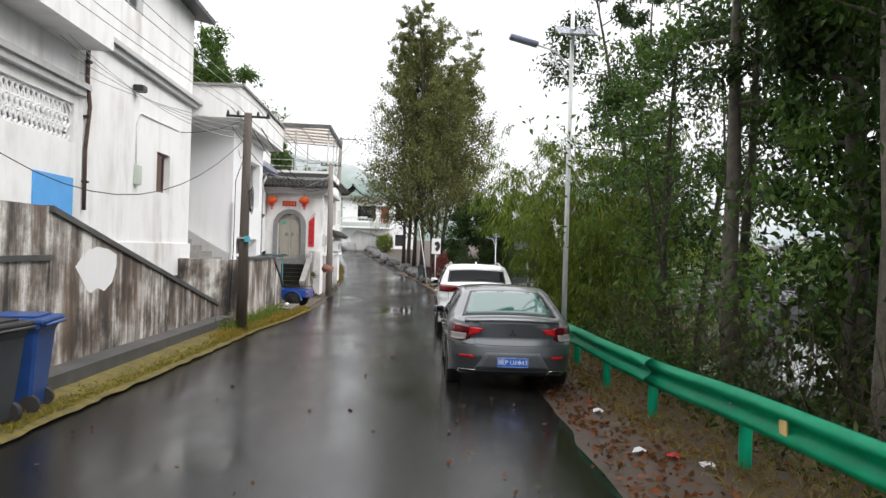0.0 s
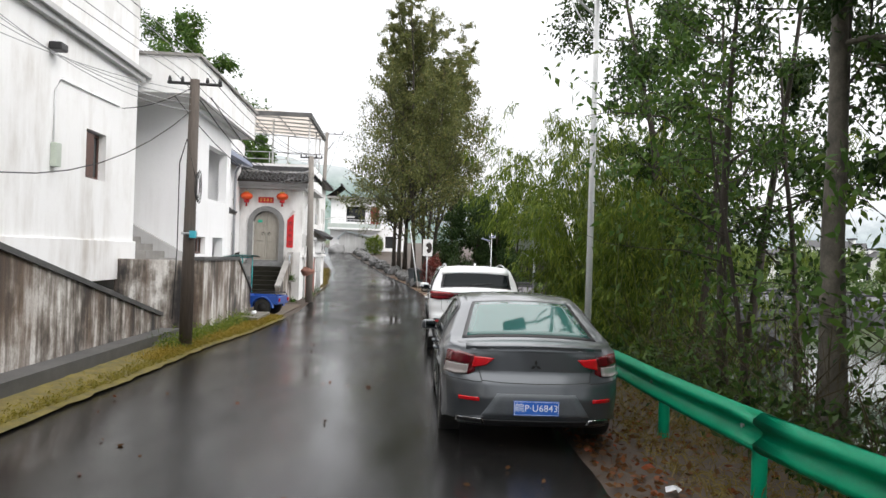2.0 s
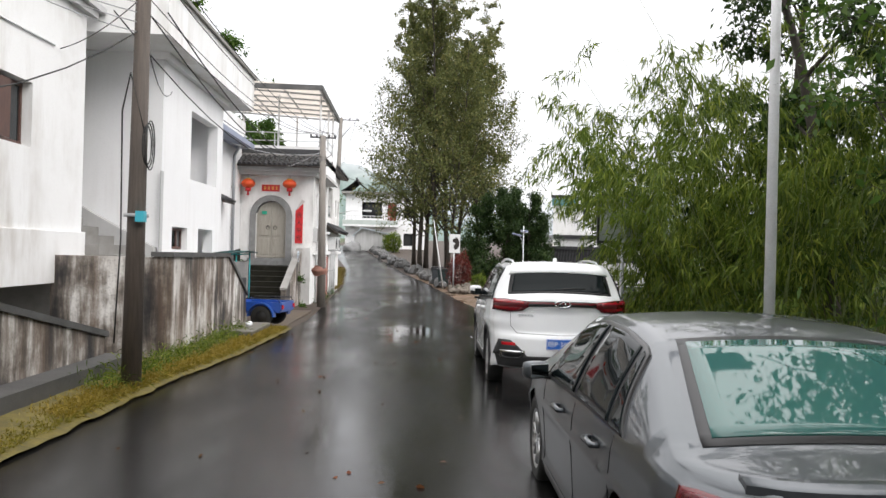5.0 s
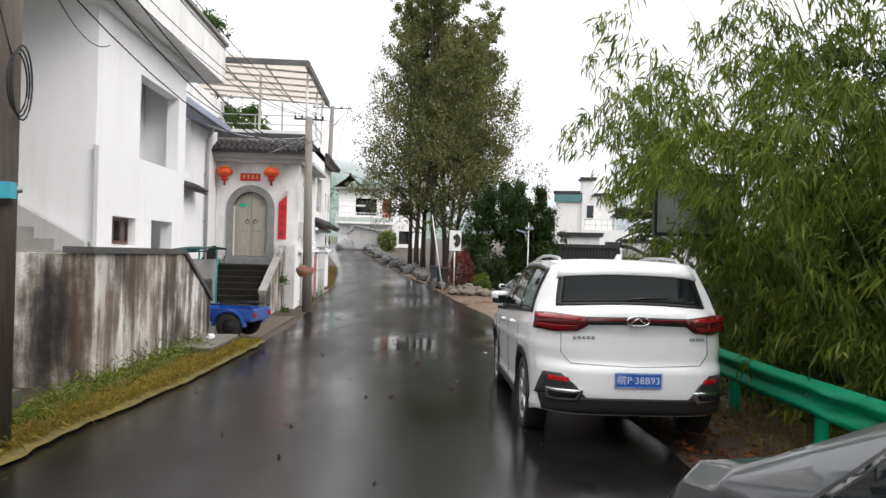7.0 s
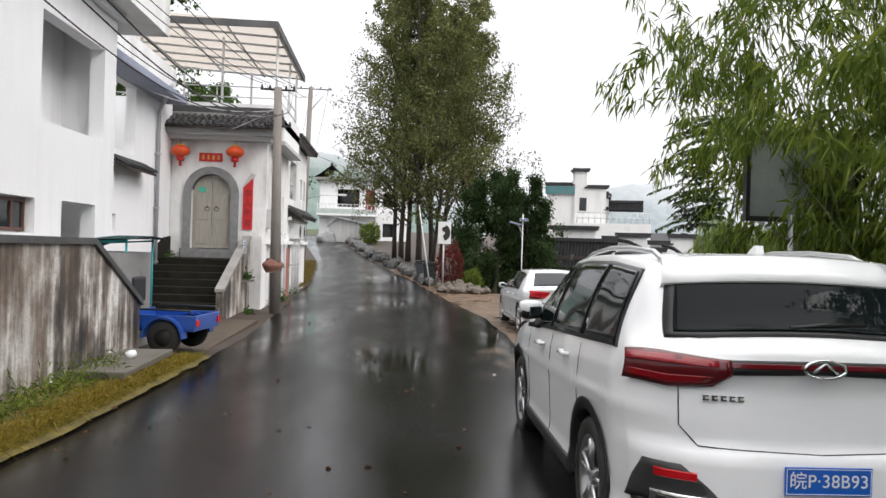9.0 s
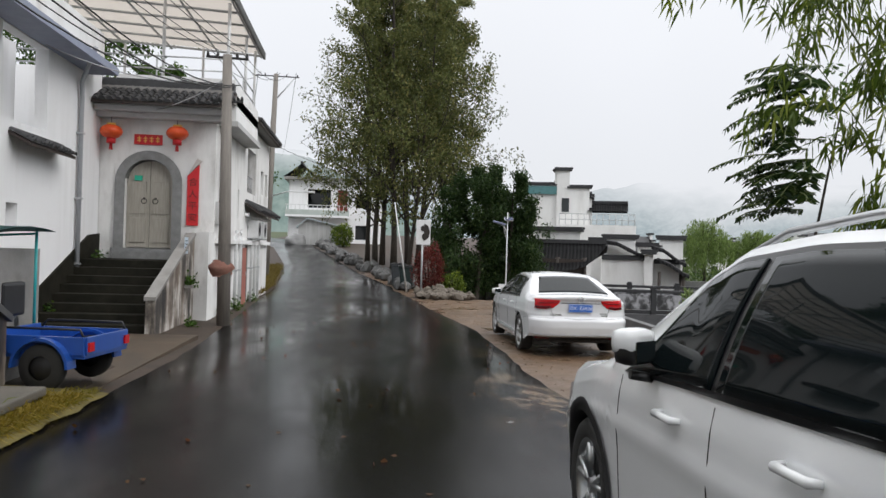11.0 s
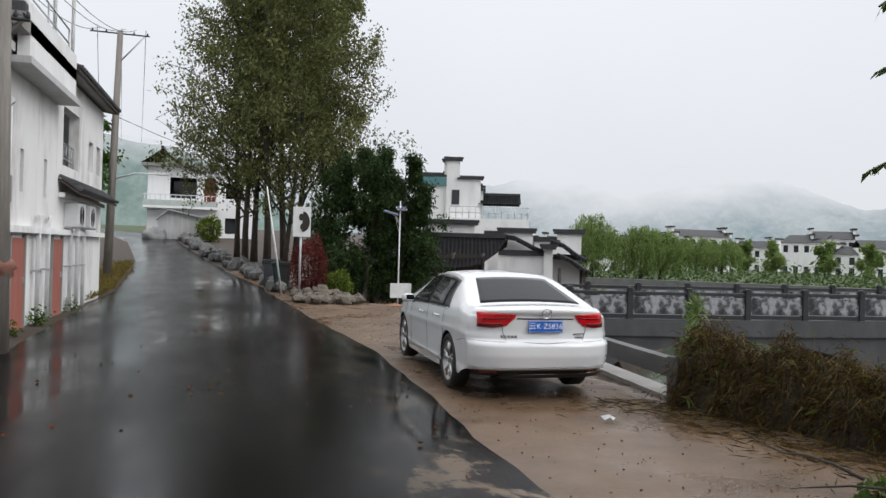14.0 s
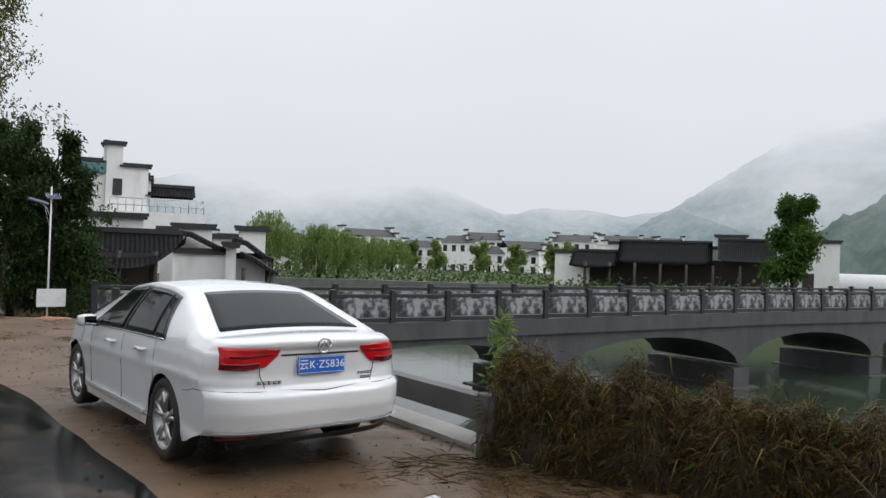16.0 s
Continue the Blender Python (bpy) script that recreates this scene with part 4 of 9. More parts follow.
s_.patch("windscreen", s_.on_top, [(2.68, -0.88), (2.68, 0.88)], [(3.46, -0.92), (3.46, 0.92)], CARGLASS, nv=8, off=0.008, sub=12)
s_.patch("lamp_bar", s_.on_rear, [(-0.62, 1.110), (0, 1.125), (0.62, 1.110)], [(-0.62, 1.185), (0, 1.190), (0.62, 1.185)], TRIM, label="black bar between the tail lamps", off=0.008, sub=8)
s_.patch("red_light_strip", s_.on_rear, [(-0.6, 1.150), (0.6, 1.150)], [(-0.6, 1.175), (0.6, 1.175)], TAILDARK, off=0.013, sub=14)
for sg in (1, -1):
    q = lambda pts, sg=sg: [(sg * x, z) for x, z in pts]
    s_.patch("tail_lamp", s_.on_rear, q([(0.875, 1.055), (0.7, 1.040), (0.52, 1.055), (0.44, 1.110)]), q([(0.865, 1.205), (0.72, 1.210), (0.55, 1.195), (0.44, 1.185)]), TAILDARK, label="dark red wrap-around tail lamp", off=0.015)
    s_.patch("red_lens", s_.on_rear, q([(0.86, 1.075), (0.7, 1.060), (0.55, 1.070)]), q([(0.86, 1.110), (0.7, 1.100), (0.52, 1.105)]), DEEPRED, off=0.019)
    s_.patch("red_lens", s_.on_rear, q([(0.86, 1.155), (0.7, 1.155), (0.5, 1.150)]), q([(0.86, 1.190), (0.7, 1.195), (0.5, 1.180)]), DEEPRED, off=0.019)
    s_.patch("bumper_vent", s_.on_rear, q([(0.87, 0.480), (0.7, 0.460), (0.45, 0.480)]), q([(0.8, 0.680), (0.66, 0.680), (0.55, 0.590)]), CLAD, label="black bumper corner", off=0.008)
    s_.patch("reflector", s_.on_rear, q([(0.76, 0.610), (0.6, 0.610)]), q([(0.76, 0.650), (0.6, 0.650)]), TAILRED, label="red bumper lamp", off=0.014)
    s_.patch("exhaust_trim", s_.on_rear, q([(0.77, 0.450), (0.52, 0.445)]), q([(0.77, 0.545), (0.48, 0.545)]), CHROME, label="chrome exhaust surround", off=0.024)
    s_.patch("exhaust_opening", s_.on_rear, q([(0.745, 0.470), (0.55, 0.470)]), q([(0.745, 0.523), (0.525, 0.523)]), TRIM, off=0.028)
    s_.seam(s_.on_rear, q([(0.66, 1.05), (0.66, 0.86), (0.58, 0.77), (0.0, 0.75)]))
    s_.patch("sill_cladding", lambda y, z, off, sg=sg: s_.on_side(y, z, sg, off), [(1.42, 0.25), (3.26, 0.25)], [(1.42, 0.36), (3.26, 0.36)], CLAD, off=0.012, sub=20)
    for yc in s_.s["axles"]:
        bm = bmesh.new()
        prev = None
        for k in range(21):
            a = math.pi * (-0.06 + 1.12 * k / 20)
            pr = []
            for rad in (0.405, 0.475):
                y, z = yc + rad * math.cos(a), max(0.22, s_.s["wheel"] + rad * math.sin(a))
                pr.append(bm.verts.new(s_.on_side(y, z, sg, 0.014)))
            pr.append(bm.verts.new(s_.on_side(yc + 0.405 * math.cos(a), max(0.22, s_.s["wheel"] + 0.405 * math.sin(a)), sg, -0.06)))
            if prev:
                bm.faces.new((prev[0], pr[0], pr[1], prev[1])).smooth = True
                bm.faces.new((prev[2], pr[2], pr[0], prev[0])).smooth = True
            prev = pr
        part("wheel_arch_trim", bm, CLAD, s_.root)
    bm = bmesh.new()
    bm_tube(bm, [s_.on_top(y, sg * 0.86, 0.045 if 0.8 < y < 2.7 else 0.0) for y in (0.65, 0.85, 1.3, 1.8, 2.3, 2.65, 2.8)], 0.016, 8)
    part("roof_rail", bm, ALLOY, s_.root, "silver roof rail")
s_.patch("lower_bumper", s_.on_rear, [(-0.8, 0.330), (0.8, 0.330)], [(-0.84, 0.480), (0.84, 0.480)], CLAD, label="black lower bumper", off=0.01, sub=16)
s_.plate(0.0, 0.64, "皖P·38B93", 0.018)
s_.badge(0.0, 1.155, 0.1, 0.042, ring=True, off=0.02)
s_.letters_bar(-0.46, 1.0, 0.2, 0.025)
s_.letters_bar(0.56, 1.0, 0.16, 0.025)
bm = bmesh.new()
bm_tube(bm, [s_.on_top(0.19, -0.1, 0.02), s_.on_top(0.21, 0.15, 0.025), s_.on_top(0.22, 0.42, 0.02)], 0.012, 6)
part("rear_wiper", bm, TRIM, s_.root)
bm = bmesh.new()
bm_prism(bm, [(0.74, 1.66), (0.95, 1.67), (0.79, 1.755), (0.77, 1.755)], -0.022, 0.022, "x")
part("roof_aerial", bm, CARWHITE, s_.root, "white shark-fin aerial")
for sg in (1, -1):
    s_.patch("headlamp", lambda y, z, off, sg=sg: s_.on_side(y, z, sg, off), [(4.2, 0.76), (4.66, 0.7)], [(4.2, 0.86), (4.66, 0.82)], LENSCLEAR, label="clear headlamp", off=0.012, sub=8)

# white saloon
v = Car("white_saloon_car", "white saloon with red tail lamps, parked on the muddy turnout", SALOONWHITE, pose(3.5, 29.98, ground_z(32) + 0.01, 0, 0, -0.6), dict(
    length=4.65, sill=0.2, rear_lift=0.13, wheel=0.325, rim=0.235, arch=0.365, axles=(1.07, 3.74), spokes=5, cabin=0.4, tuck=0.27,
    top=[(0, 1.02), (0.12, 1.06), (0.5, 1.06), (1.3, 1.345), (1.65, 1.395), (2.2, 1.41), (2.7, 1.355), (3.45, 1.03), (4.3, 0.88), (4.65, 0.72)],
    belt=[(0, 0.93), (0.6, 0.96), (2.0, 0.925), (3.4, 0.9), (4.65, 0.68)],
    width=[(0, 0.865), (0.4, 0.88), (1.2, 0.89), (3.4, 0.89), (4.1, 0.875), (4.65, 0.82)],
    rear=[(0.2, 0.2), (0.33, 0.12), (0.37, 0.035), (0.42, 0.02), (0.5, 0.0), (0.625, 0.005), (0.65, 0.03), (0.67, 0.085), (0.76, 0.1), (0.95, 0.085), (1.0, 0.045), (1.03, 0.04), (1.1, 0.06)], rear_round=0.24, rear_reach=0.55,
    nose=[(0.2, 0.1), (0.5, 0.0), (0.75, 0.1), (0.9, 0.2)], nose_round=0.35, front_reach=0.7,
    doors=(1.3, 2.15, 3.15), handles=(1.58, 2.45), mirror=3.02, mirror_mat=SALOONWHITE))
v.sides([(1.12, 1.32, 1.44, 1.36), (1.36, 2.13, 2.07, 1.48), (2.2, 3.12, 2.62, 2.14)])
v.patch("rear_window", v.on_top, [(0.56, -0.82), (0.56, 0.82)], [(1.3, -0.76), (1.3, 0.76)], CARGLASS, label="dark tinted rear window", nv=10, off=0.006, sub=14)
v.patch("windscreen", v.on_top, [(2.74, -0.88), (2.74, 0.88)], [(3.42, -0.92), (3.42, 0.92)], CARGLASS, nv=8, off=0.008, sub=12)
for sg in (1, -1):
    q = lambda pts, sg=sg: [(sg * x, z) for x, z in pts]
    v.patch("tail_lamp", v.on_rear, q([(0.764, 0.820), (0.616, 0.810), (0.466, 0.835), (0.370, 0.920)]), q([(0.757, 0.985), (0.616, 0.980), (0.484, 0.975), (0.352, 0.965)]), TAILRED, label="red wrap-around tail lamp", off=0.008)
    v.patch("dark_lens", v.on_rear, q([(0.757, 0.825), (0.616, 0.820), (0.510, 0.835)]), q([(0.757, 0.865), (0.616, 0.860), (0.510, 0.870)]), TAILDARK, off=0.012)
    v.patch("dark_lens", v.on_rear, q([(0.704, 0.905), (0.616, 0.905), (0.405, 0.920)]), q([(0.704, 0.920), (0.616, 0.920), (0.405, 0.933)]), TAILDARK, off=0.012)
    v.seam(v.on_rear, q([(0.51, 0.93), (0.5, 0.78), (0.46, 0.67), (0.0, 0.645)]))
    v.patch("reflector", v.on_rear, q([(0.76, 0.3), (0.52, 0.3)]), q([(0.75, 0.34), (0.52, 0.34)]), TAILDARK, label="dark red bumper reflector", off=0.01)
    v.patch("sill_strip", lambda y, z, off, sg=sg: v.on_side(y, z, sg, off), [(1.5, 0.29), (3.3, 0.29)], [(1.5, 0.325), (3.3, 0.325)], ALLOY, label="grey sill strip", off=0.01, sub=16)
    bm = bmesh.new()
    bm_tube(bm, [v.on_band(y, 0.03, sg, 0.008) for y in np.arange(1.1, 3.2, 0.1)], 0.009, 6)
    part("window_moulding", bm, CHROME, v.root, "chrome strip under the side windows")
v.patch("lower_valance", v.on_rear, [(-0.5, 0.24), (0.82, 0.24)], [(-0.5, 0.275), (0.84, 0.29)], TRIM, off=0.01, sub=16)
v.patch("plate_recess", v.on_rear, [(-0.34, 0.912), (0.34, 0.912)], [(-0.34, 0.925), (0.34, 0.925)], SEAM, off=0.004, sub=10)
for sg in (1, -1):
    side_v = lambda y, z, off, sg=sg: v.on_side(y, z, sg, off)
    v.seam(side_v, [(0.0, 0.665), (0.35, 0.66), (0.66, 0.62)])
    v.seam(v.on_rear, [(sg * 0.86, 0.665), (sg * 0.6, 0.662), (sg * 0.46, 0.66)])
    v.seam(side_v, [(3.45, 0.9), (3.5, 0.7), (4.0, 0.68)])
v.patch("bumper_lip", v.on_rear, [(-0.8, 0.335), (0.8, 0.335)], [(-0.8, 0.37), (0.8, 0.37)], SALOONWHITE, nv=2, off=0.02, sub=16)
v.plate(0.0, 0.835, "云K·Z5836", 0.022)
v.badge(0.0, 0.985, 0.055, 0.055, ring=True)
v.letters_bar(-0.42, 0.72, 0.2, 0.022)
v.letters_bar(0.42, 0.745, 0.15, 0.02)
v.letters_bar(0.42, 0.71, 0.1, 0.018)

# ---- left side: house zero ----
lat = thing("lattice_screen", "white openwork concrete screen of overlapping circles in the wall", "screen")
cell = 0.33
bm = bmesh.new()
bm_tube(bm, [(0, 0.225 * math.cos(2 * math.pi * k / 20), 0.225 * math.sin(2 * math.pi * k / 20)) for k in range(21)], 0.026, 6, cap=False)
ring_ob = part("ring", bm, WHITE2, lat)
ring_ob.matrix_basis = pose(-6.05, 9.15, 3.74)
for iy in range(0, 29):
    for iz in range(0, 2):
        if iy or iz:
            ob = new("ring", ring_ob.data)
            ob.parent = lat
            ob.matrix_basis = pose(-6.05 - 0.004 * (iy % 2), 9.15 + iy * 0.17, 3.74 + iz * 0.23)
# dark-coloured sheet stands in for the shaded inside behind the rings
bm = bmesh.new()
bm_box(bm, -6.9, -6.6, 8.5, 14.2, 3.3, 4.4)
structure("wall_behind_screen", bm, DARKCONC, "dark wall standing in for the shade behind the openwork screen")
bm = bmesh.new()
bm_box(bm, -5.98, -5.8, -20, 14.42, 4.5, 4.6)
bm_box(bm, -5.98, -5.86, -20, 14.36, 4.38, 4.5)
structure("cornice_zero", bm, GREYWASH, "weathered cornice")
bm = bmesh.new()
bm_box(bm, -5.98, -5.35, -20, 14.2, 5.2, 5.34)
bm_box(bm, -5.44, -5.35, -20, 14.2, 5.34, 6.3)
structure("balcony_zero", bm, WHITE, "projecting balcony with a solid parapet")
panel = thing("blue_panel", "bright blue sheet panel fixed to the white wall", "panel")
box_part("panel_sheet", (-5.98, -5.95, 12.62, 14.1, 2.1, 2.86), BLUEBOARD, panel, bevel=0.006)
pipe = thing("rusty_downpipe", "dark rusty downpipe on the house corner", "pipe")
tube_part("pipe_run", [(-5.86, 14.36, 6.2), (-5.86, 14.36, 4.7), (-5.82, 14.4, 4.2), (-5.85, 14.32, 3.4), (-5.85, 14.34, 2.3)], 0.04, grain("rust", (0.1, 0.06, 0.04), (0.05, 0.035, 0.03), 8, 0.8), pipe)
for z in (2.8, 4.0, 5.0):
    box_part("bracket", (-5.9, -5.8, 14.3, 14.42, z, z + 0.04), CABLE, pipe)

# house one
bm = bmesh.new()
bm_box(bm, -5.9, -5.84, 14.3, 21.44, 0.9, 1.74, 0.015)
structure("plinth_one", bm, WHITE, "white plinth with a weathered edge")
bm = bmesh.new()
bm_box(bm, -5.9, -5.7, 14.0, 21.75, 5.62, 5.72)
bm_box(bm, -5.9, -5.78, 14.1, 21.6, 5.5, 5.62)
structure("cornice_one", bm, GREYWASH, "grey cornice between the storeys")
bm = bmesh.new()
bm_prism(bm, [(-13.2, 9.6), (-5.45, 8.05), (-5.45, 7.93), (-13.2, 9.48)], 13.6, 21.9, "y")
structure("roof_one", bm, TILE, "dark tiled roof edge")


def window(name, label, plane, y0, y1, z0, z1, frame_mat, bars=2, deep=0.16, axis="x", kind="structure", glass=None):
    """A framed window set back in an opening of the wall at x = plane, or y = plane."""
    w = thing(name, label, "window", kind=kind)

    def bx(n_, a0, a1, d0, d1, c0, c1, m, par=w, bev=0.0):
        dims = (plane - d1, plane - d0, a0, a1, c0, c1) if axis == "x" else (a0, a1, plane + d0, plane + d1, c0, c1)
        return box_part(n_, dims, m, par, bevel=bev)
    f = 0.05
    bx("window_frame", y0, y1, deep, deep + 0.06, z0, z0 + f, frame_mat)
    bx("window_frame", y0, y1, deep, deep + 0.06, z1 - f, z1, frame_mat)
    for k in range(bars + 1):
        a = y0 + (y1 - y0 - f) * k / bars
        bx("window_frame" if k in (0, bars) else "mullion", a, a + f, deep + 0.003, deep + 0.057, z0 + f, z1 - f, frame_mat)
    for k in range(bars):
        a = y0 + (y1 - y0 - f) * k / bars + f
        bx("pane", a, y0 + (y1 - y0 - f) * (k + 1) / bars, deep + 0.025, deep + 0.035, z0 + f, z1 - f, glass or GLASSD)
    return w


BROWNF = grain("brown_window_wood", (0.11, 0.05, 0.035), (0.07, 0.03, 0.022), 5, 0.5, stretch=(4, 4, 1))
ALU = simple("grey_aluminium", (0.5, 0.52, 0.53), 0.35, 0.6)
w1 = window("window_1", "small window with dark brown wooden frame", -5.9, 18.58, 19.56, 2.98, 3.9, BROWNF, 2, 0.14)
box_part("shutter", (-5.98, -5.94, 18.6, 19.04, 3.02, 3.86), BROWNF, w1)
window("window_2", "upper window with metal frame", -5.9, 16.22, 17.28, 6.77, 8.18, ALU, 2, 0.12)
lampb = thing("wall_floodlight", "small black floodlight on the white wall", "lamp")
bm = bmesh.new()
bm_box(bm, -5.88, -5.66, 16.75, 17.05, 5.0, 5.14, 0.03)
part("housing", bm, BLACKP, lampb)
tube_part("bracket", [(-5.92, 16.9, 5.02), (-5.8, 16.9, 5.06)], 0.02, CABLE, lampb)
meter = thing("meter_box", "pale green electricity meter box on the wall", "meter box")
box_part("case", (-5.9, -5.78, 17.0, 17.2, 3.0, 3.42), grain("pale_green_case", (0.5, 0.55, 0.48), (0.42, 0.47, 0.4), 5, 0.5), meter, bevel=0.02)
tube_part("conduit", [(-5.88, 17.08, 3.42), (-5.88, 17.08, 4.35), (-5.88, 17.3, 4.6), (-5.88, 20.2, 4.66)], 0.016, STEELWHITE, meter)

# stair between houses one and two
stair = thing("outdoor_stair", "plain cement stair climbing between two white houses", "stair")
for k in range(9):
    box_part("step", (-5.3 - 0.3 * (k + 1), -5.3 - 0.3 * k, 21.45, 23.06, 1.2, 1.36 + 0.17 * k), CONC, stair)
bm = bmesh.new()
bm_prism(bm, [(-5.15, 1.2), (-5.15, 1.5), (-8.2, 3.15), (-8.2, 1.2)], 22.9, 23.09, "y")
part("side_slab", bm, GREYWASH, stair)

# house two
window("window_3", "small barred window with red-brown wooden frame", -5.1, 23.87, 24.93, 1.48, 1.92, BROWNF, 3, 0.12)
bm = bmesh.new()
bm_box(bm, -6.0, -5.9, 24.6, 27.8, 1.2, 5.2)
structure("wall_inner_two", bm, WHITE2, "inner wall behind the open window")
bm = bmesh.new()
bm_box(bm, -5.34, -4.98, 23.0, 28.0, 5.18, 5.32)
structure("eave_two", bm, WHITE2, "white moulding under the roof edge")
bm = bmesh.new()
bm_box(bm, -13.05, -4.55, 21.68, 29.36, 6.2, 6.27)
structure("coping_two", bm, CONC, "thin grey coping")
bm = bmesh.new()
bm_box(bm, -5.1, -5.075, 23.02, 23.16, 1.3, 3.0)
structure("corner_strip", bm, GREYWASH, "grey corner strip")
# annex
bm = bmesh.new()
bm_box(bm, -6.38, -5.75, 27.9, 35.1, 5.02, 5.18)
structure("gutter_ledge", bm, grain("blue_grey_paint", (0.3, 0.33, 0.42), (0.24, 0.27, 0.36), 3, 0.6), "blue-grey gutter ledge")
bm = bmesh.new()
bm_box(bm, -6.5, -6.1, 27.9, 35.2, 5.18, 5.95)
structure("parapet_annex", bm, WHITE, "white roof parapet")
bm = bmesh.new()
bm_box(bm, -7.3, -7.2, 30.5, 33.4, 3.0, 5.2)
structure("wall_inner_annex", bm, WHITE2, "inner wall")
dp = thing("grey_downpipe", "grey plastic downpipe on the white annex", "pipe")
tube_part("pipe_run", [(-5.75, 33.6, 5.25), (-6.28, 34.4, 4.7), (-6.3, 34.5, 4.4), (-6.3, 34.5, -0.2)], 0.05, grain("grey_pvc", (0.35, 0.36, 0.38), (0.3, 0.31, 0.33), 5, 0.5), dp)
for z in (0.8, 2.2, 3.6):
    box_part("bracket", (-6.38, -6.24, 34.43, 34.57, z, z + 0.04), GALV, dp)


def tile_roof(name, label, x0, x1, y0, y1, z_low, z_high, rows_, axis="y", kind="structure", pitch=0.17, tip=True):
    """A small pitched roof of curved grey tiles running down towards y0 (or x1). Tiles are parts."""
    t = thing(name, label, "roof", kind=kind)
    bm = bmesh.new()
    if axis == "y":
        bm_prism(bm, [(y0, z_low - 0.06), (y1, z_high - 0.06), (y1, z_high), (y0, z_low)], x0, x1, "x")
    else:
        bm_prism(bm, [(x1, z_low - 0.06), (x0, z_high - 0.06), (x0, z_high), (x1, z_low)], y0, y1, "y")
    part("roof_deck", bm, DARKWOOD, t)
    bm = bmesh.new()
    run = math.hypot((y1 - y0) if axis == "y" else (x1 - x0), z_high - z_low)
    L = run / rows_ * 1.25
    r = pitch * 0.42
    sec = [(r * math.cos(a), r * math.sin(a)) for a in [math.pi * k / 5 for k in range(6)]]
    lo = [bm.verts.new((x, 0, z)) for x, z in sec]
    hi = [bm.verts.new((x * 0.86, L, z * 0.86)) for x, z in sec]
    for k in range(5):
        bm.faces.new((lo[k], lo[k + 1], hi[k + 1], hi[k])).smooth = True
    bm.faces.new(lo)
    me = bpy.data.meshes.new("tile")
    bm.to_mesh(me)
    bm.free()
    me.materials.append(TILE)
    span = (x1 - x0) if axis == "y" else (y1 - y0)
    ang = math.degrees(math.atan2(z_high - z_low, (y1 - y0) if axis == "y" else (x1 - x0)))
    cols = int(span / pitch)
    for i in range(cols):
        for j in range(rows_):
            f = (j + 0.0) / rows_
            a = (i + 0.5) * span / cols
            z = z_low + (z_high - z_low) * f + 0.012
            ob = new("tile", me)
            ob.parent = t
            jig = 0.012 * math.sin(i * 7.3 + j * 3.1)
            if axis == "y":
                ob.matrix_basis = pose(x0 + a + jig, y0 + (y1 - y0) * f - 0.03, z, ang - 3, 0, 1.5 * math.sin(i * 3.7 + j))
            else:
                ob.matrix_basis = pose(x1 - (x1 - x0) * f + 0.03, y0 + a + jig, z, ang - 3, 0, 90 + 1.5 * math.sin(i * 3.7 + j))
    return t


tile_roof("small_canopy_roof", "little grey tiled canopy over a wall niche", -6.38, -6.0, 31.3, 33.4, 3.0, 3.2, 3, "x", "structure")

# ---- gate with steps ----
door = thing("door_1", "closed double door of weathered pale wood under a stone arch", "door", kind="structure")
cx, half, spring = -5.26, 0.53, 2.72


def arch_leaf(x0, x1, name):
    bm = bmesh.new()
    n_ = 10
    pts = [(x0, 1.2), (x1, 1.2)]
    for k in range(n_ + 1):
        x = x1 + (x0 - x1) * k / n_
        pts.append((x, spring + math.sqrt(max(0, 0.53 ** 2 - (x - cx) ** 2))))
    bm_prism(bm, pts, 36.12, 36.18, "y")
    return part(name, bm, OLDWOOD, door, "weathered pale wooden leaf")


for sg in (-1, 1):
    a, b = (cx - half, cx - 0.006) if sg < 0 else (cx + 0.006, cx + half)
    leaf = arch_leaf(a, b, "door_leaf")
    for z0, z1 in ((1.32, 1.9), (2.0, 2.75)):
        bm = bmesh.new()
        bm_box(bm, a + 0.08, b - 0.08, 36.095, 36.125, z0, z1, 0.008)
        part("panel", bm, OLDWOOD, leaf)
    bm = bmesh.new()
    bm_tube(bm, [(cx + sg * 0.13 + 0.06 * math.cos(t_), 36.09, 2.3 + 0.06 * math.sin(t_)) for t_ in [2 * math.pi * k / 16 for k in range(17)]], 0.01, 5)
    bm_tube(bm, [(cx + sg * 0.13, 36.12, 2.36), (cx + sg * 0.13, 36.07, 2.36)], [0.035, 0.02], 10)
    part("ring_knocker", bm, simple("dark_iron", (0.08, 0.075, 0.07), 0.5, 0.7), leaf, "dark iron ring knocker")
box_part("green_sign", (-5.62, -5.44, 36.085, 36.1, 2.78, 2.9), simple("green_enamel", (0.03, 0.42, 0.28), 0.4), door, "small green number sign")
bm = bmesh.new()
inner, outer = [(cx - 0.55, 1.17)], [(cx - 0.76, 1.17)]
for k in range(17):
    a = math.pi - math.pi * k / 16
    inner.append((cx + 0.55 * math.cos(a), spring + 0.55 * math.sin(a)))
    outer.append((cx + 0.76 * math.cos(a), spring + 0.76 * math.sin(a)))
inner.append((cx + 0.55, 1.17))
outer.append((cx + 0.76, 1.17))
for (i0, i1, o0, o1) in zip(inner, inner[1:], outer, outer[1:]):
    bm_prism(bm, [i0, i1, o1, o0], 35.93, 36.3, "y")
part("stone_surround", bm, STONE, door, "grey stone arch surround")
box_part("sill", (cx - 0.8, cx + 0.8, 35.85, 36.3, 1.08, 1.18), STONE, door)
bm = bmesh.new()
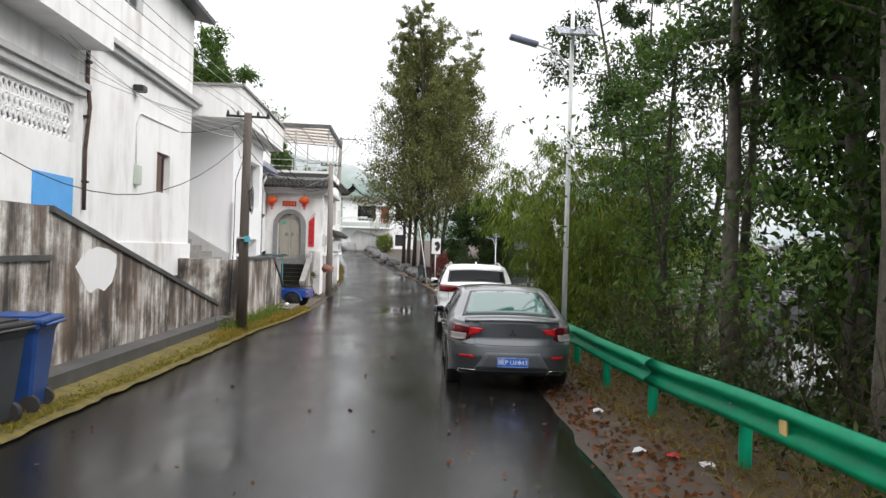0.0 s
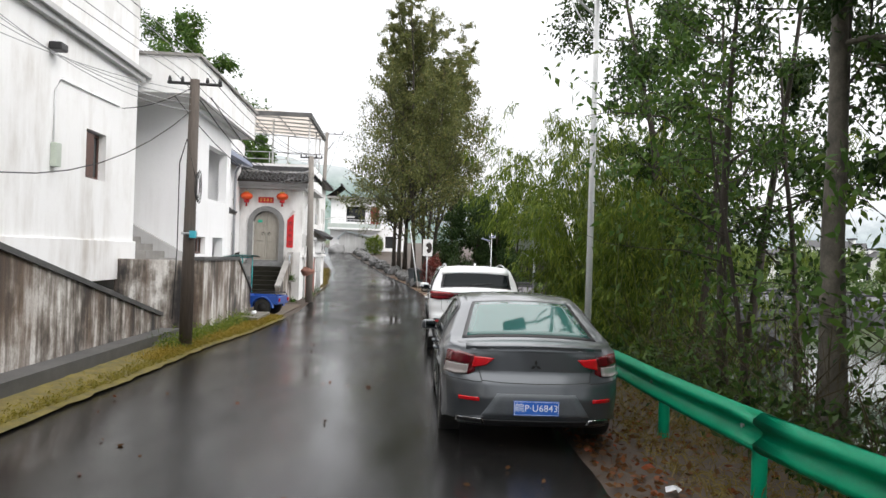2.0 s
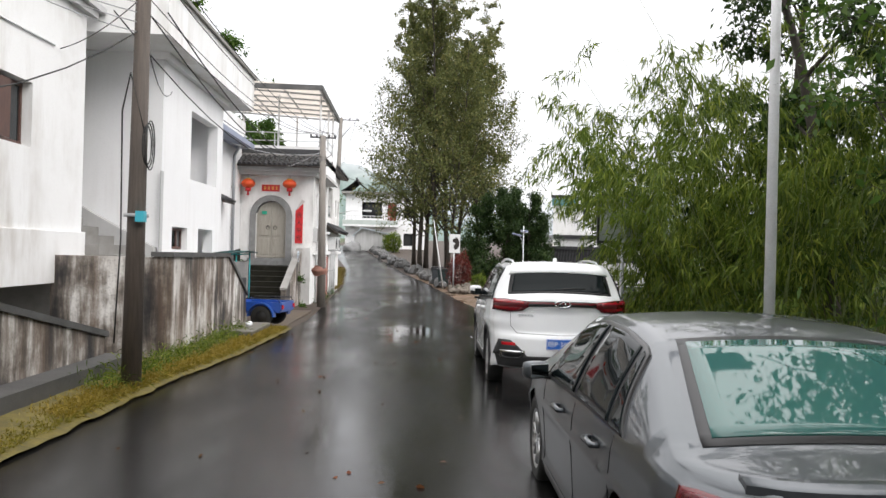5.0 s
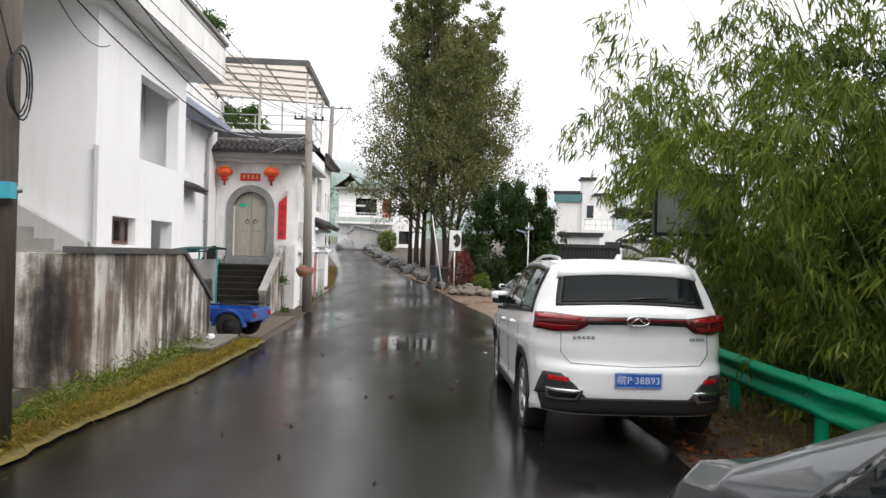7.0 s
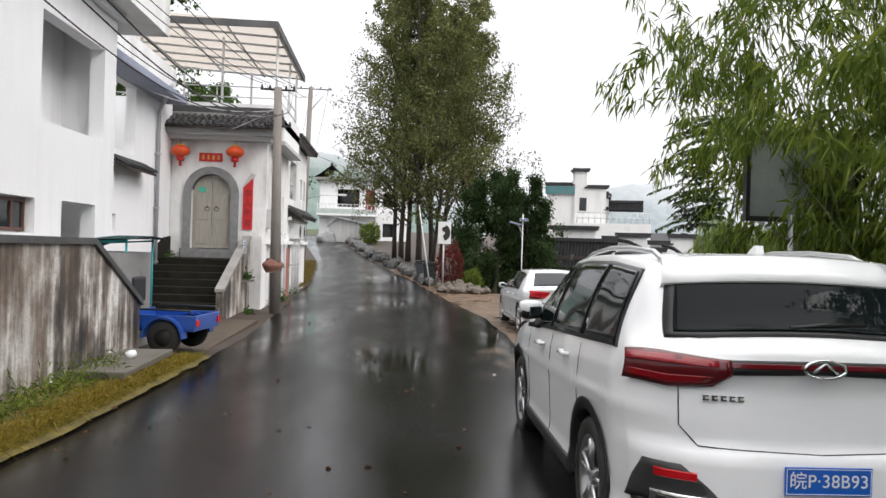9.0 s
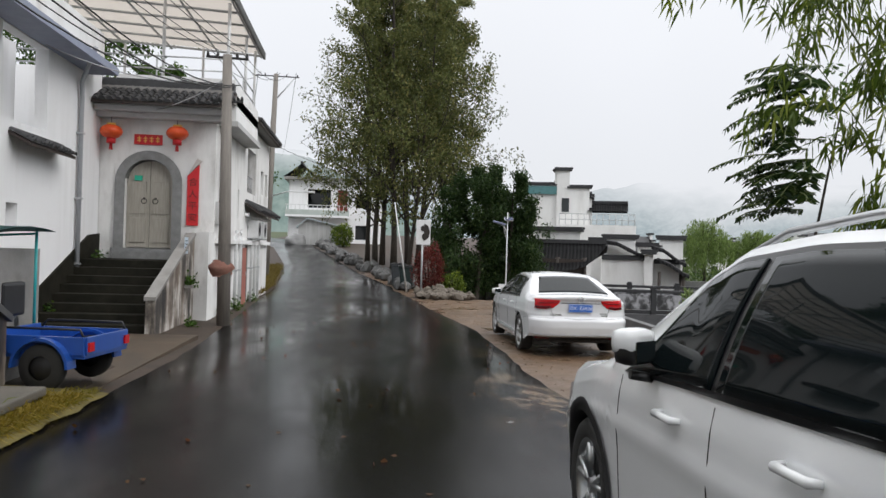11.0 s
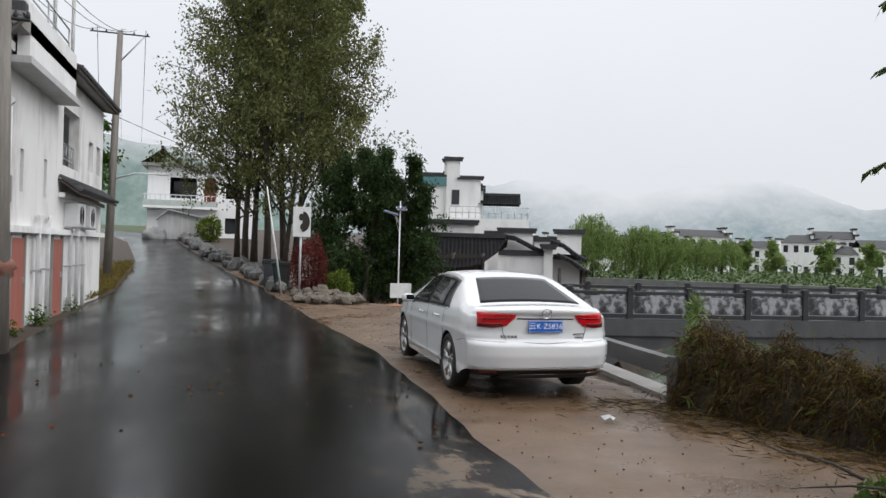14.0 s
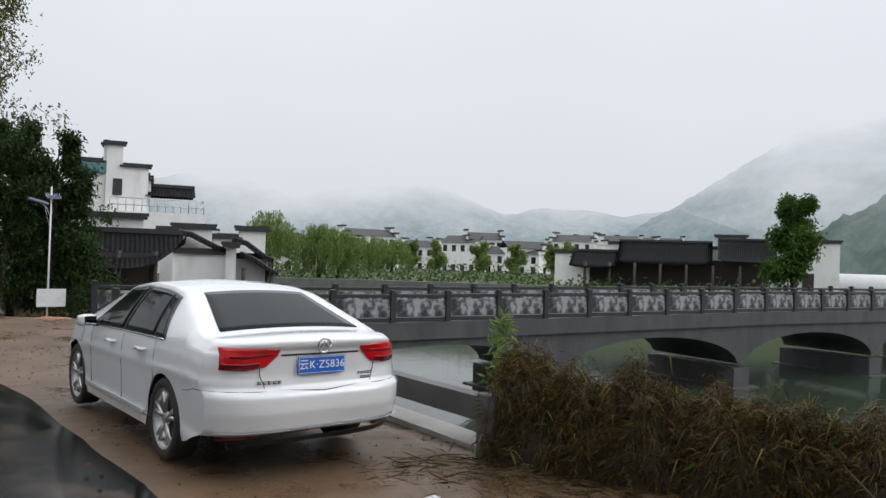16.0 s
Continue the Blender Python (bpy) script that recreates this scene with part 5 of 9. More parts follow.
spand = [(-5.8, 3.3)] + [(cx + 0.56 * math.cos(math.pi - math.pi * k / 12), spring + 0.56 * math.sin(math.pi - math.pi * k / 12)) for k in range(13)] + [(-4.72, 3.3)]
bm_prism(bm, spand, 36.02, 36.28, "y")
structure("wall_gate_arch", bm, GATEWHITE, "white wall above the arch")

# tiled gate roof with cornice
bm = bmesh.new()
bm_box(bm, -6.55, -3.5, 35.45, 36.1, 4.32, 4.46)
bm_box(bm, -6.5, -3.6, 35.65, 36.1, 4.2, 4.32)
structure("gate_cornice", bm, GREYWASH, "stepped cornice under the gate roof")
tile_roof("gate_tile_roof", "dark grey tiled roof over the gate", -6.75, -3.35, 35.25, 36.3, 4.5, 5.0, 6, "y")
bm = bmesh.new()
bm_box(bm, -6.7, -3.4, 36.2, 36.45, 4.95, 5.22, 0.03)
structure("gate_ridge", bm, TILE, "dark tiled ridge")
bm = bmesh.new()
bm_box(bm, -6.2, -3.42, 36.4, 36.6, 5.0, 5.35)
bm_box(bm, -3.6, -3.4, 36.6, 40.5, 4.3, 5.3)
structure("terrace_parapet", bm, WHITE, "white terrace parapet")
bm = bmesh.new()
bm_box(bm, -3.75, -3.3, 36.3, 40.5, 4.2, 4.32)
structure("side_eave", bm, GREYWASH, "side eave")

# steps
steps = thing("gate_steps", "dark mossy stone steps up to the gate", "steps")
nst = 8
for k in range(nst):
    y = 32.25 + k * 0.36
    box_part("step", (-6.4, -4.2, y, y + 0.40, -0.6, -0.42 + 0.168 * (k + 1)), STEPS, steps, bevel=0.012)
box_part("landing", (-6.4, -4.2, 35.15, 36.05, -0.6, 0.935), STEPS, steps)
box_part("threshold", (-6.0, -4.4, 35.75, 36.04, 0.935, 1.1), STONE, steps, "grey stone threshold")
bm = bmesh.new()
bm_prism(bm, [(31.3, -0.6), (36.0, -0.6), (36.0, 1.5), (35.3, 1.45), (31.5, -0.1)], -6.44, -6.34, "x")
structure("stair_skirting", bm, STEPS, "mould-blackened sloping skirting beside the steps")
bm = bmesh.new()
bm_prism(bm, [(32.05, -0.6), (36.0, -0.6), (36.0, 1.5), (35.25, 1.5), (32.05, 0.24)], -4.2, -4.03, "x")
structure("stair_wall", bm, STAIN, "stained sloping stair wall")
bm = bmesh.new()
bm_prism(bm, [(32.0, 0.24), (35.25, 1.5), (36.0, 1.5), (36.0, 1.57), (35.23, 1.57), (32.0, 0.31)], -4.22, -4.0, "x")
structure("stair_coping", bm, CONC, "pale stair wall coping")
bm = bmesh.new()
bm_box(bm, -4.03, -3.72, 35.3, 36.0, -0.6, 1.6)
structure("gate_pier", bm, GATEWHITE, "white pier beside the gate")

# lanterns, plaque, scroll
def lantern(x, y, z):
    t = thing("paper_lantern", "round red and orange festival lantern hanging by the gate", "lantern", "lanterns at the gate")
    bm = bmesh.new()
    prof = [(-0.15, 0.1), (-0.12, 0.17), (-0.06, 0.225), (0, 0.245), (0.06, 0.225), (0.12, 0.17), (0.15, 0.1)]
    rings = []
    for a, r in prof:
        rings.append([bm.verts.new((x + (r + 0.008 * (k % 2)) * math.cos(2 * math.pi * k / 32), y + (r + 0.008 * (k % 2)) * math.sin(2 * math.pi * k / 32), z + a)) for k in range(32)])
    for r0, r1 in zip(rings, rings[1:]):
        for k in range(32):
            bm.faces.new((r0[k], r0[(k + 1) % 32], r1[(k + 1) % 32], r1[k])).smooth = True
    part("shade", bm, LANTERN, t)
    for z0, z1 in ((z + 0.15, z + 0.19), (z - 0.27, z - 0.15)):
        bm = bmesh.new()
        bm_tube(bm, [(x, y, z0), (x, y, z1)], 0.1, 20)
        part("collar", bm, GOLD if z0 > z else RED, t)
    bm = bmesh.new()
    for k in range(8):
        a = 2 * math.pi * k / 8
        bm_tube(bm, [(x + 0.02 * math.cos(a), y + 0.02 * math.sin(a), z - 0.26), (x + 0.035 * math.cos(a), y + 0.035 * math.sin(a), z - 0.42)], 0.008, 4)
    part("tassel", bm, RED, t, "red tassel")
    tube_part("cord", [(x, y, z + 0.19), (x, y, z + 0.42)], 0.006, CABLE, t)


lantern(-6.06, 35.7, 3.86)
lantern(-4.58, 35.7, 3.88)
pq = thing("door_plaque", "red paper plaque with gold characters over the gate", "plaque")
box_part("paper", (-5.62, -4.98, 35.97, 35.995, 3.62, 3.86), RED, pq)
for k in range(4):
    x = -5.55 + k * 0.14
    bm = bmesh.new()
    bm_box(bm, x, x + 0.09, 35.96, 35.972, 3.7, 3.72)
    bm_box(bm, x + 0.035, x + 0.055, 35.961, 35.973, 3.67, 3.81)
    bm_box(bm, x, x + 0.09, 35.962, 35.974, 3.76, 3.78)
    part("character", bm, GOLD, pq, "gold brush character")
sc_ = thing("couplet_scroll", "red paper couplet with black characters, its top torn and folded", "scroll")
bm = bmesh.new()
bm_prism(bm, [(-4.38, 1.75), (-4.11, 1.75), (-4.11, 3.2), (-4.38, 2.92)], 35.955, 35.98, "y")
part("paper", bm, RED, sc_)
bm = bmesh.new()
bm_prism(bm, [(-4.37, 2.94), (-4.11, 3.21), (-4.04, 3.28), (-4.16, 3.34)], 35.93, 35.95, "y")
part("torn_flap", bm, grain("faded_paper", (0.6, 0.55, 0.52), (0.5, 0.45, 0.43), 4, 0.7), sc_, "pale back of the torn paper")
for k, ch in enumerate("安平人合"):
    text_mesh("character", ch, 0.21, INK, sc_, pose(-4.245, 35.95, 1.93 + 0.28 * k, 90, 0, 0), "", 1, 0.001)

# side of the gate house: doors, pipes, meter, cloth, plant
for i, (y0, y1) in enumerate(((37.0, 37.9), (40.2, 41.1))):
    d = thing("door_2" if i == 0 else "door_3", "faded pink wooden side door, closed", "door", kind="structure")
    box_part("leaf", (-3.75, -3.71, y0, y1, -0.45, 1.25), grain("faded_pink_paint", (0.4, 0.14, 0.1), (0.3, 0.1, 0.08), 4, 0.6, stretch=(3, 3, 0.6)), d)
    box_part("frame", (-3.75, -3.69, y0 - 0.08, y0 - 0.002, -0.45, 1.33), CONC, d)
    box_part("frame", (-3.75, -3.69, y1 + 0.002, y1 + 0.08, -0.45, 1.33), CONC, d)
    box_part("door_handle", (-3.71, -3.68, y1 - 0.12, y1 - 0.08, 0.4, 0.52), GALV, d)
bm = bmesh.new()
bm_box(bm, -3.748, -3.6, 36.2, 46.2, 1.35, 1.47)
structure("side_ledge", bm, WHITE, "white ledge on the side wall")
for y, z1 in ((36.4, 3.6), (38.6, 1.7), (39.4, 1.7), (41.6, 1.8), (42.4, 1.9), (43.2, 1.8)):
    pp = thing("white_pipe", "white plastic drain pipe on the side wall", "pipe", "drain pipes on the side wall")
    tube_part("pipe_run", [(-3.68, y + 0.35, z1), (-3.63, y + 0.1, z1), (-3.63, y, z1 - 0.15), (-3.63, y, -0.42)], 0.045, STEELWHITE, pp)
    box_part("clip", (-3.75, -3.58, y - 0.06, y + 0.06, 0.6, 0.64), GALV, pp)
mb = thing("meter_box", "grey meter box on the white wall", "meter box")
box_part("case", (-3.75, -3.6, 36.15, 36.45, 1.8, 2.35), GREYWASH, mb, bevel=0.02)
box_part("lid", (-3.6, -3.57, 36.18, 36.42, 1.85, 2.3), CONC, mb)
for y in (41.4, 42.8):
    ac = thing("air_conditioner", "white outdoor air conditioner unit on brackets", "air conditioner")
    box_part("case", (-3.75, -3.42, y, y + 0.8, 1.55, 2.1), STEELWHITE, ac, bevel=0.02)
    bm = bmesh.new()
    for k in range(5):
        rr = 0.05 + 0.045 * k
        bm_tube(bm, [(-3.41, y + 0.3 + rr * math.cos(a), 1.82 + rr * math.sin(a)) for a in [2 * math.pi * q_ / 20 for q_ in range(21)]], 0.006, 4)
    part("fan_grille", bm, BLACKP, ac)
    box_part("bracket", (-3.75, -3.4, y + 0.1, y + 0.14, 1.51, 1.55), GALV, ac)
    box_part("bracket", (-3.75, -3.4, y + 0.66, y + 0.7, 1.51, 1.55), GALV, ac)

# pergola on the terrace
perg = thing("roof_pergola", "steel pergola with a translucent corrugated roof on the terrace", "pergola")
SHEET = simple("translucent_sheet", (0.62, 0.58, 0.52), 0.45)
sn, sl = SHEET.node_tree.nodes, SHEET.node_tree.links
tr_ = sn.new("ShaderNodeBsdfTranslucent")
tr_.inputs[0].default_value = (0.6, 0.55, 0.5, 1)
mx_ = sn.new("ShaderNodeMixShader")
mx_.inputs[0].default_value = 0.6
sl.new(sn["Principled BSDF"].outputs[0], mx_.inputs[1])
sl.new(tr_.outputs[0], mx_.inputs[2])
sl.new(mx_.outputs[0], sn["Material Output"].inputs[0])
bm = bmesh.new()
pv = None
for k in range(121):
    y = 34.9 + 6.7 * k / 120
    zz = 0.02 * (k % 2)
    row = [bm.verts.new((x, y, 7.28 + zz + (x + 3.5) * -0.05)) for x in (-9.2, -7, -5, -3.45)]
    if pv:
        for a, b, c, d in zip(pv, pv[1:], row[1:], row):
            bm.faces.new((a, b, c, d))
    pv = row
part("roof_sheet", bm, SHEET, perg, "translucent corrugated sheet")
for y in np.linspace(35.0, 41.5, 7):
    tube_part("rafter", [(-9.2, y, 7.5), (-3.45, y, 7.2)], 0.035, GALV, perg, seg=6)
for x in (-9, -7.6, -6.2, -4.8, -3.5):
    tube_part("purlin", [(x, 34.95, 7.16 + (x + 3.5) * -0.05), (x, 41.55, 7.16 + (x + 3.5) * -0.05)], 0.03, GALV, perg, seg=6)
bm = bmesh.new()
bm_box(bm, -9.25, -3.4, 34.86, 34.92, 7.14, 7.32)
bm_box(bm, -3.44, -3.38, 34.92, 41.6, 7.12, 7.32)
part("fascia", bm, DARKCONC, perg, "dark sheet edge")
for x, y in ((-3.65, 36.7), (-5.2, 36.7), (-7.5, 36.7), (-3.65, 39.5), (-3.65, 41.3), (-5.2, 41.3), (-7.5, 41.3)):
    tube_part("post", [(x, y, 5.0), (x, y, 7.3)], 0.04, STEELWHITE, perg)
rail = thing("terrace_railing", "thin galvanised pipe railing round the terrace", "railing")
for z in (5.55, 5.85):
    tube_part("rail", [(-8.8, 36.5, z), (-3.55, 36.5, z), (-3.55, 40.4, z)], 0.02, GALV, rail, seg=6)
for p_ in [(-8.8, 36.5), (-7, 36.5), (-5.3, 36.5), (-3.55, 36.5), (-3.55, 38.5), (-3.55, 40.4)]:
    tube_part("post", [(*p_, 5.0), (*p_, 5.86)], 0.02, GALV, rail, seg=6)

# house three: roof edge, recessed loggia, lean-to tiles, windows
bm = bmesh.new()
bm_prism(bm, [(-10.2, 6.1), (-3.45, 5.02), (-3.45, 5.12), (-10.2, 6.2)], 40.6, 46.7, "y")
structure("roof_slab_three", bm, CONC, "thin roof slab")
tile_roof("eave_tiles_three", "dark grey tiled eave of the white house", -3.75, -3.35, 40.6, 46.6, 5.06, 5.2, 2, "x", pitch=0.24)
tile_roof("low_tile_roof", "dark tiled lean-to roof on the white house", -3.75, -3.3, 40.7, 46.2, 2.32, 2.62, 3, "x", pitch=0.24)
bm = bmesh.new()
bm_box(bm, -3.75, -3.62, 40.8, 46.2, 2.2, 2.3)
structure("ledge_three", bm, WHITE, "white moulding under the lean-to")
bm = bmesh.new()
bm_box(bm, -5.2, -5.1, 40.8, 43.2, 2.6, 4.8)
structure("wall_inner_three", bm, GREYWASH, "grey inner wall of the recessed loggia")
log_rail = thing("loggia_railing", "thin grey railing across the open loggia", "railing")
for z in (3.15, 3.5):
    tube_part("rail", [(-3.86, 41.1, z), (-3.86, 42.9, z)], 0.018, GALV, log_rail, seg=6)
for y in np.linspace(41.15, 42.85, 7):
    tube_part("baluster", [(-3.86, y, 2.95), (-3.86, y, 3.5)], 0.012, GALV, log_rail, seg=5)
for k, y in enumerate((44.2, 45.35)):
    window("window_%d" % (4 + k), "dark window with grey frame", -3.75, y + 0.01, y + 0.69, 3.11, 3.89, ALU, 2, 0.1)

# ---- poles, wires ----


def pole(name, label, base, top, r0, r1, mat, arms, extra=None):
    t = thing(name, label, "utility pole", "utility poles")
    tube_part("shaft", [base, tuple(Vector(base).lerp(Vector(top), 0.5)), top], [r0, (r0 + r1) / 2, r1], mat, t, seg=14)
    for f, half_w, yaw in arms:
        p = Vector(base).lerp(Vector(top), f)
        d = Vector((math.cos(yaw), math.sin(yaw), 0)) * half_w
        tube_part("crossarm", [p - d, p + d], 0.03, CABLE, t, "dark steel crossarm", seg=6)
        for e in (-1, -0.5, 0.5, 1):
            q_ = p + d * e * 0.92
            tube_part("insulator", [q_, q_ + Vector((0, 0, 0.05)), q_ + Vector((0, 0, 0.12))], [0.02, 0.035, 0.02], BLACKP, t, seg=8)
    return t


p1 = pole("wooden_utility_pole", "dark weathered wooden utility pole at the wall foot", (-3.55, 17.35, -0.3), (-3.55, 17.42, 4.72), 0.12, 0.088, POLEW, [(0.985, 0.48, 0.1)])
box_part("tag", (-3.5, -3.4, 17.19, 17.3, 1.82, 1.95), simple("teal_tag", (0.05, 0.4, 0.5), 0.4), p1, "teal number tag")
tube_part("band", [(-3.55, 17.37, 1.88), (-3.55, 17.37, 1.92)], 0.145, GALV, p1, seg=14)
p2 = pole("concrete_utility_pole", "grey concrete utility pole beside the gate", (-3.2, 34.5, -0.5), (-3.3, 34.6, 5.5), 0.15, 0.1, POLEC, [(0.99, 0.45, 0.1), (0.83, 0.35, 0.1)])
p3 = pole("tall_utility_pole", "tall slim concrete utility pole with a crossarm", (-4.75, 54.5, -0.4), (-4.55, 54.7, 9.6), 0.17, 0.11, POLEC, [(0.99, 1.1, 0.05)])
tube_part("brace", [(-4.58, 54.65, 8.3), (-3.65, 54.65, 9.45)], 0.03, GALV, p3)
tube_part("street_lamp_arm", [(-4.65, 54.6, 3.7), (-3.8, 54.3, 3.95), (-2.9, 54.1, 3.95)], 0.03, STEELWHITE, p3)
box_part("lamp_head", (-3.0, -2.5, 54.0, 54.2, 3.9, 4.0), STEELWHITE, p3, bevel=0.03)


def wire(a, b, sag, r=0.008, mat=None, n_=12):
    t = thing("overhead_wire", "thin black overhead wire sagging between supports", "wire", "overhead wires")
    a, b = Vector(a), Vector(b)
    pts = [a.lerp(b, k / n_) - Vector((0, 0, sag * 4 * (k / n_) * (1 - k / n_))) for k in range(n_ + 1)]
    tube_part("cable", pts, r, mat or CABLE, t, seg=4)


for dx in (-0.4, -0.2, 0.2, 0.4):
    wire((-3.55 + dx, 17.42, 4.86), (-3.3 + dx, 34.6, 5.6), 0.5, 0.009)
    wire((-3.55 + dx, 17.42, 4.86), (-5.4 + dx * 0.3, -6, 6.6 + dx), 0.4, 0.008, GREYCABLE)
for dx, dz in ((-0.35, 0), (0.3, 0), (0.1, -0.05)):
    wire((-3.3 + dx, 34.6, 4.85 + dz), (-3.55 + dx, 17.42, 4.4 + dz), 0.9, 0.012)
    wire((-3.3 + dx, 34.6, 5.6), (-4.55 + dx * 2, 54.7, 9.7), 0.5, 0.01)
for k in range(4):
    wire((-3.55, 17.42, 4.5 - 0.12 * k), (-5.86, 14.0 - 0.4 * k, 4.75 + 0.22 * k), 0.15 + 0.1 * k, 0.007, GREYCABLE)
wire((-3.55, 17.42, 4.2), (-5.9, 10.5, 3.2), 1.1, 0.008)
wire((-5.88, 20.4, 4.66), (-3.55, 17.42, 4.6), 0.1, 0.009)
wire((-3.55, 17.42, 4.3), (-5.0, 23.3, 4.6), 0.4, 0.008)
wire((-3.3, 34.6, 5.0), (-5.9, 35.9, 4.3), 0.2, 0.014, GREYCABLE)
wire((-3.3, 34.6, 4.9), (-6.3, 32.5, 5.0), 0.25, 0.012, GREYCABLE)
wire((-3.3, 34.6, 4.8), (-5.2, 27.8, 4.9), 0.35, 0.012)
wire((-4.6, 54.65, 6.2), (12, 70, 4.6), 1.0, 0.012)
for k in range(3):
    wire((-5.4 + 0.9 * k, 54.7, 9.7), (-14 + 2 * k, 110, 12), 0.8, 0.012)
tube_loop = thing("coiled_cable", "loose coil of black cable on the wooden pole", "cable")
for k in range(3):
    tube_part("coil", [(-3.42 + 0.02 * k, 17.3 + 0.16 * math.cos(a), 2.75 + (0.24 + 0.03 * k) * math.sin(a)) for a in [2 * math.pi * q_ / 18 for q_ in range(19)]], 0.008, CABLE, tube_loop, seg=5)
tube_part("cable_drop", [(-3.45, 17.3, 2.9), (-3.6, 17.2, 3.6), (-3.8, 17.5, 3.2), (-3.85, 17.7, 1.6), (-3.9, 17.7, 0.3)], 0.01, CABLE, tube_loop, seg=5)

# ---- bins, tricycle, slab ----


def wheelie_bin(x, y, rz, mat, lid, label):
    t = thing("wheelie_bin", label, "bin", "bins by the wall", at=pose(x, y, ground_z(y) + 0.08, 0, 0, rz))
    bm = bmesh.new()
    prof = [(0.0, 0.21, 0.25), (0.1, 0.22, 0.26), (0.8, 0.28, 0.33), (0.86, 0.31, 0.36), (0.9, 0.31, 0.36)]
    rings = []
    for z, hx, hy in prof:
        rings.append([bm.verts.new((sx * hx + cx_, sy * hy + cy_, z)) for sx, sy, cx_, cy_ in ((-1, -1, 0.03, 0), (-1, -1, 0, 0.03), (-1, 1, 0, -0.03), (-1, 1, 0.03, 0), (1, 1, -0.03, 0), (1, 1, 0, -0.03), (1, -1, 0, 0.03), (1, -1, -0.03, 0))])
    for r0, r1 in zip(rings, rings[1:]):
        for k in range(8):
            bm.faces.new((r0[k], r0[(k + 1) % 8], r1[(k + 1) % 8], r1[k]))
    bm.faces.new(rings[0])
    part("tub", bm, mat, t)
    bm = bmesh.new()
    bm_box(bm, -0.33, 0.35, -0.36, 0.36, 0.9, 0.96, 0.025)
    bm_box(bm, -0.22, 0.24, -0.26, 0.26, 0.96, 0.985, 0.012)
    part("lid", bm, lid, t)
    tube_part("handle", [(0.33, -0.28, 0.88), (0.38, -0.28, 0.9), (0.38, 0.28, 0.9), (0.33, 0.28, 0.88)], 0.018, lid, t)
    for sy in (-1, 1):
        bm = bmesh.new()
        for r0 in (0.1,):
            bm_tube(bm, [(0.2, sy * 0.2, 0.06), (0.2, sy * 0.27, 0.06)], r0, 16)
        part("wheel", bm, RUBBER, t)
    return t


wheelie_bin(-4.02, 8.3, 8, BLUEP, BLUEP, "blue plastic wheelie bin with closed lid by the wall")
wheelie_bin(-3.98, 7.45, -4, grain("grey_plastic_bin", (0.05, 0.055, 0.06), (0.035, 0.04, 0.045), 4, 0.45), BLACKP, "dark grey wheelie bin with black lid by the wall")

TEAL = grain("teal_canvas", (0.02, 0.12, 0.12), (0.015, 0.09, 0.09), 5, 0.55)
TEALF = simple("turquoise_paint", (0.03, 0.35, 0.36), 0.35)
trike = thing("cargo_tricycle", "blue electric cargo tricycle with a teal rain canopy, by the steps", "tricycle", at=pose(-3.12, 26.5, ground_z(27) + 0.03, 0, 0, 80))
TBLUE = grain("blue_vehicle_paint", (0.02, 0.09, 0.4), (0.015, 0.07, 0.32), 4, 0.3, bump=0.05, coat=0.5)
# the bed runs from y = 0 (tail) forward to y = 1.5; the rider sits beyond
for n_, d in (("bed_floor", (-0.48, 0.48, 0.0, 1.1, 0.36, 0.4)), ("bed_side", (-0.5, -0.46, 0.0, 1.1, 0.4, 0.6)), ("bed_side", (0.46, 0.5, 0.0, 1.1, 0.4, 0.6)), ("tailgate", (-0.46, 0.46, -0.02, 0.02, 0.4, 0.6)), ("bed_front", (-0.46, 0.46, 1.07, 1.1, 0.4, 0.64))):
    box_part(n_, d, TBLUE, trike, bevel=0.008)
for sx in (-1, 1):
    box_part("tail_lamp", (sx * 0.4 - 0.05, sx * 0.4 + 0.05, -0.045, -0.02, 0.44, 0.54), TAILRED, trike)
    tube_part("bed_rail", [(sx * 0.47, 0.02, 0.6), (sx * 0.47, 0.06, 0.68), (sx * 0.47, 1.0, 0.68), (sx * 0.47, 1.06, 0.6)], 0.014, BLACKP, trike)
    bm = bmesh.new()
    lathe(bm, [(-0.06, 0.13), (-0.06, 0.24), (-0.03, 0.26), (0.03, 0.26), (0.06, 0.24), (0.06, 0.13), (0.02, 0.12), (0.02, 0.002)], 24)
    wh = part("wheel", bm, RUBBER, trike)
    wh.matrix_basis = pose(sx * 0.5, 0.45, 0.26)
    bm = bmesh.new()
    lathe(bm, [(sx * 0.062, 0.002), (sx * 0.065, 0.06), (sx * 0.03, 0.13)], 18)
    part("hub", bm, BLACKP, wh)
    bm = bmesh.new()
    arc = [(math.cos(math.pi * k / 12), math.sin(math.pi * k / 12)) for k in range(13)]
    bm_prism(bm, [(0.45 + 0.3 * c, 0.26 + 0.3 * s0) for c, s0 in arc] + [(0.45 + 0.33 * c, 0.26 + 0.33 * s0) for c, s0 in arc[::-1]], sx * 0.42, sx * 0.6, "x")
    part("mudguard", bm, TBLUE, trike)
bm = bmesh.new()
bm_box(bm, -0.24, 0.24, 1.2, 1.55, 0.5, 0.75, 0.05)
part("seat", bm, BLACKP, trike, smooth=True)
bm = bmesh.new()
bm_box(bm, -0.22, 0.22, 1.12, 1.21, 0.75, 1.15, 0.04)
part("backrest", bm, BLACKP, trike)
tube_part("frame_beam", [(0, 0.4, 0.36), (0, 1.5, 0.3), (0, 2.0, 0.34), (0, 2.2, 0.95)], 0.035, TBLUE, trike)
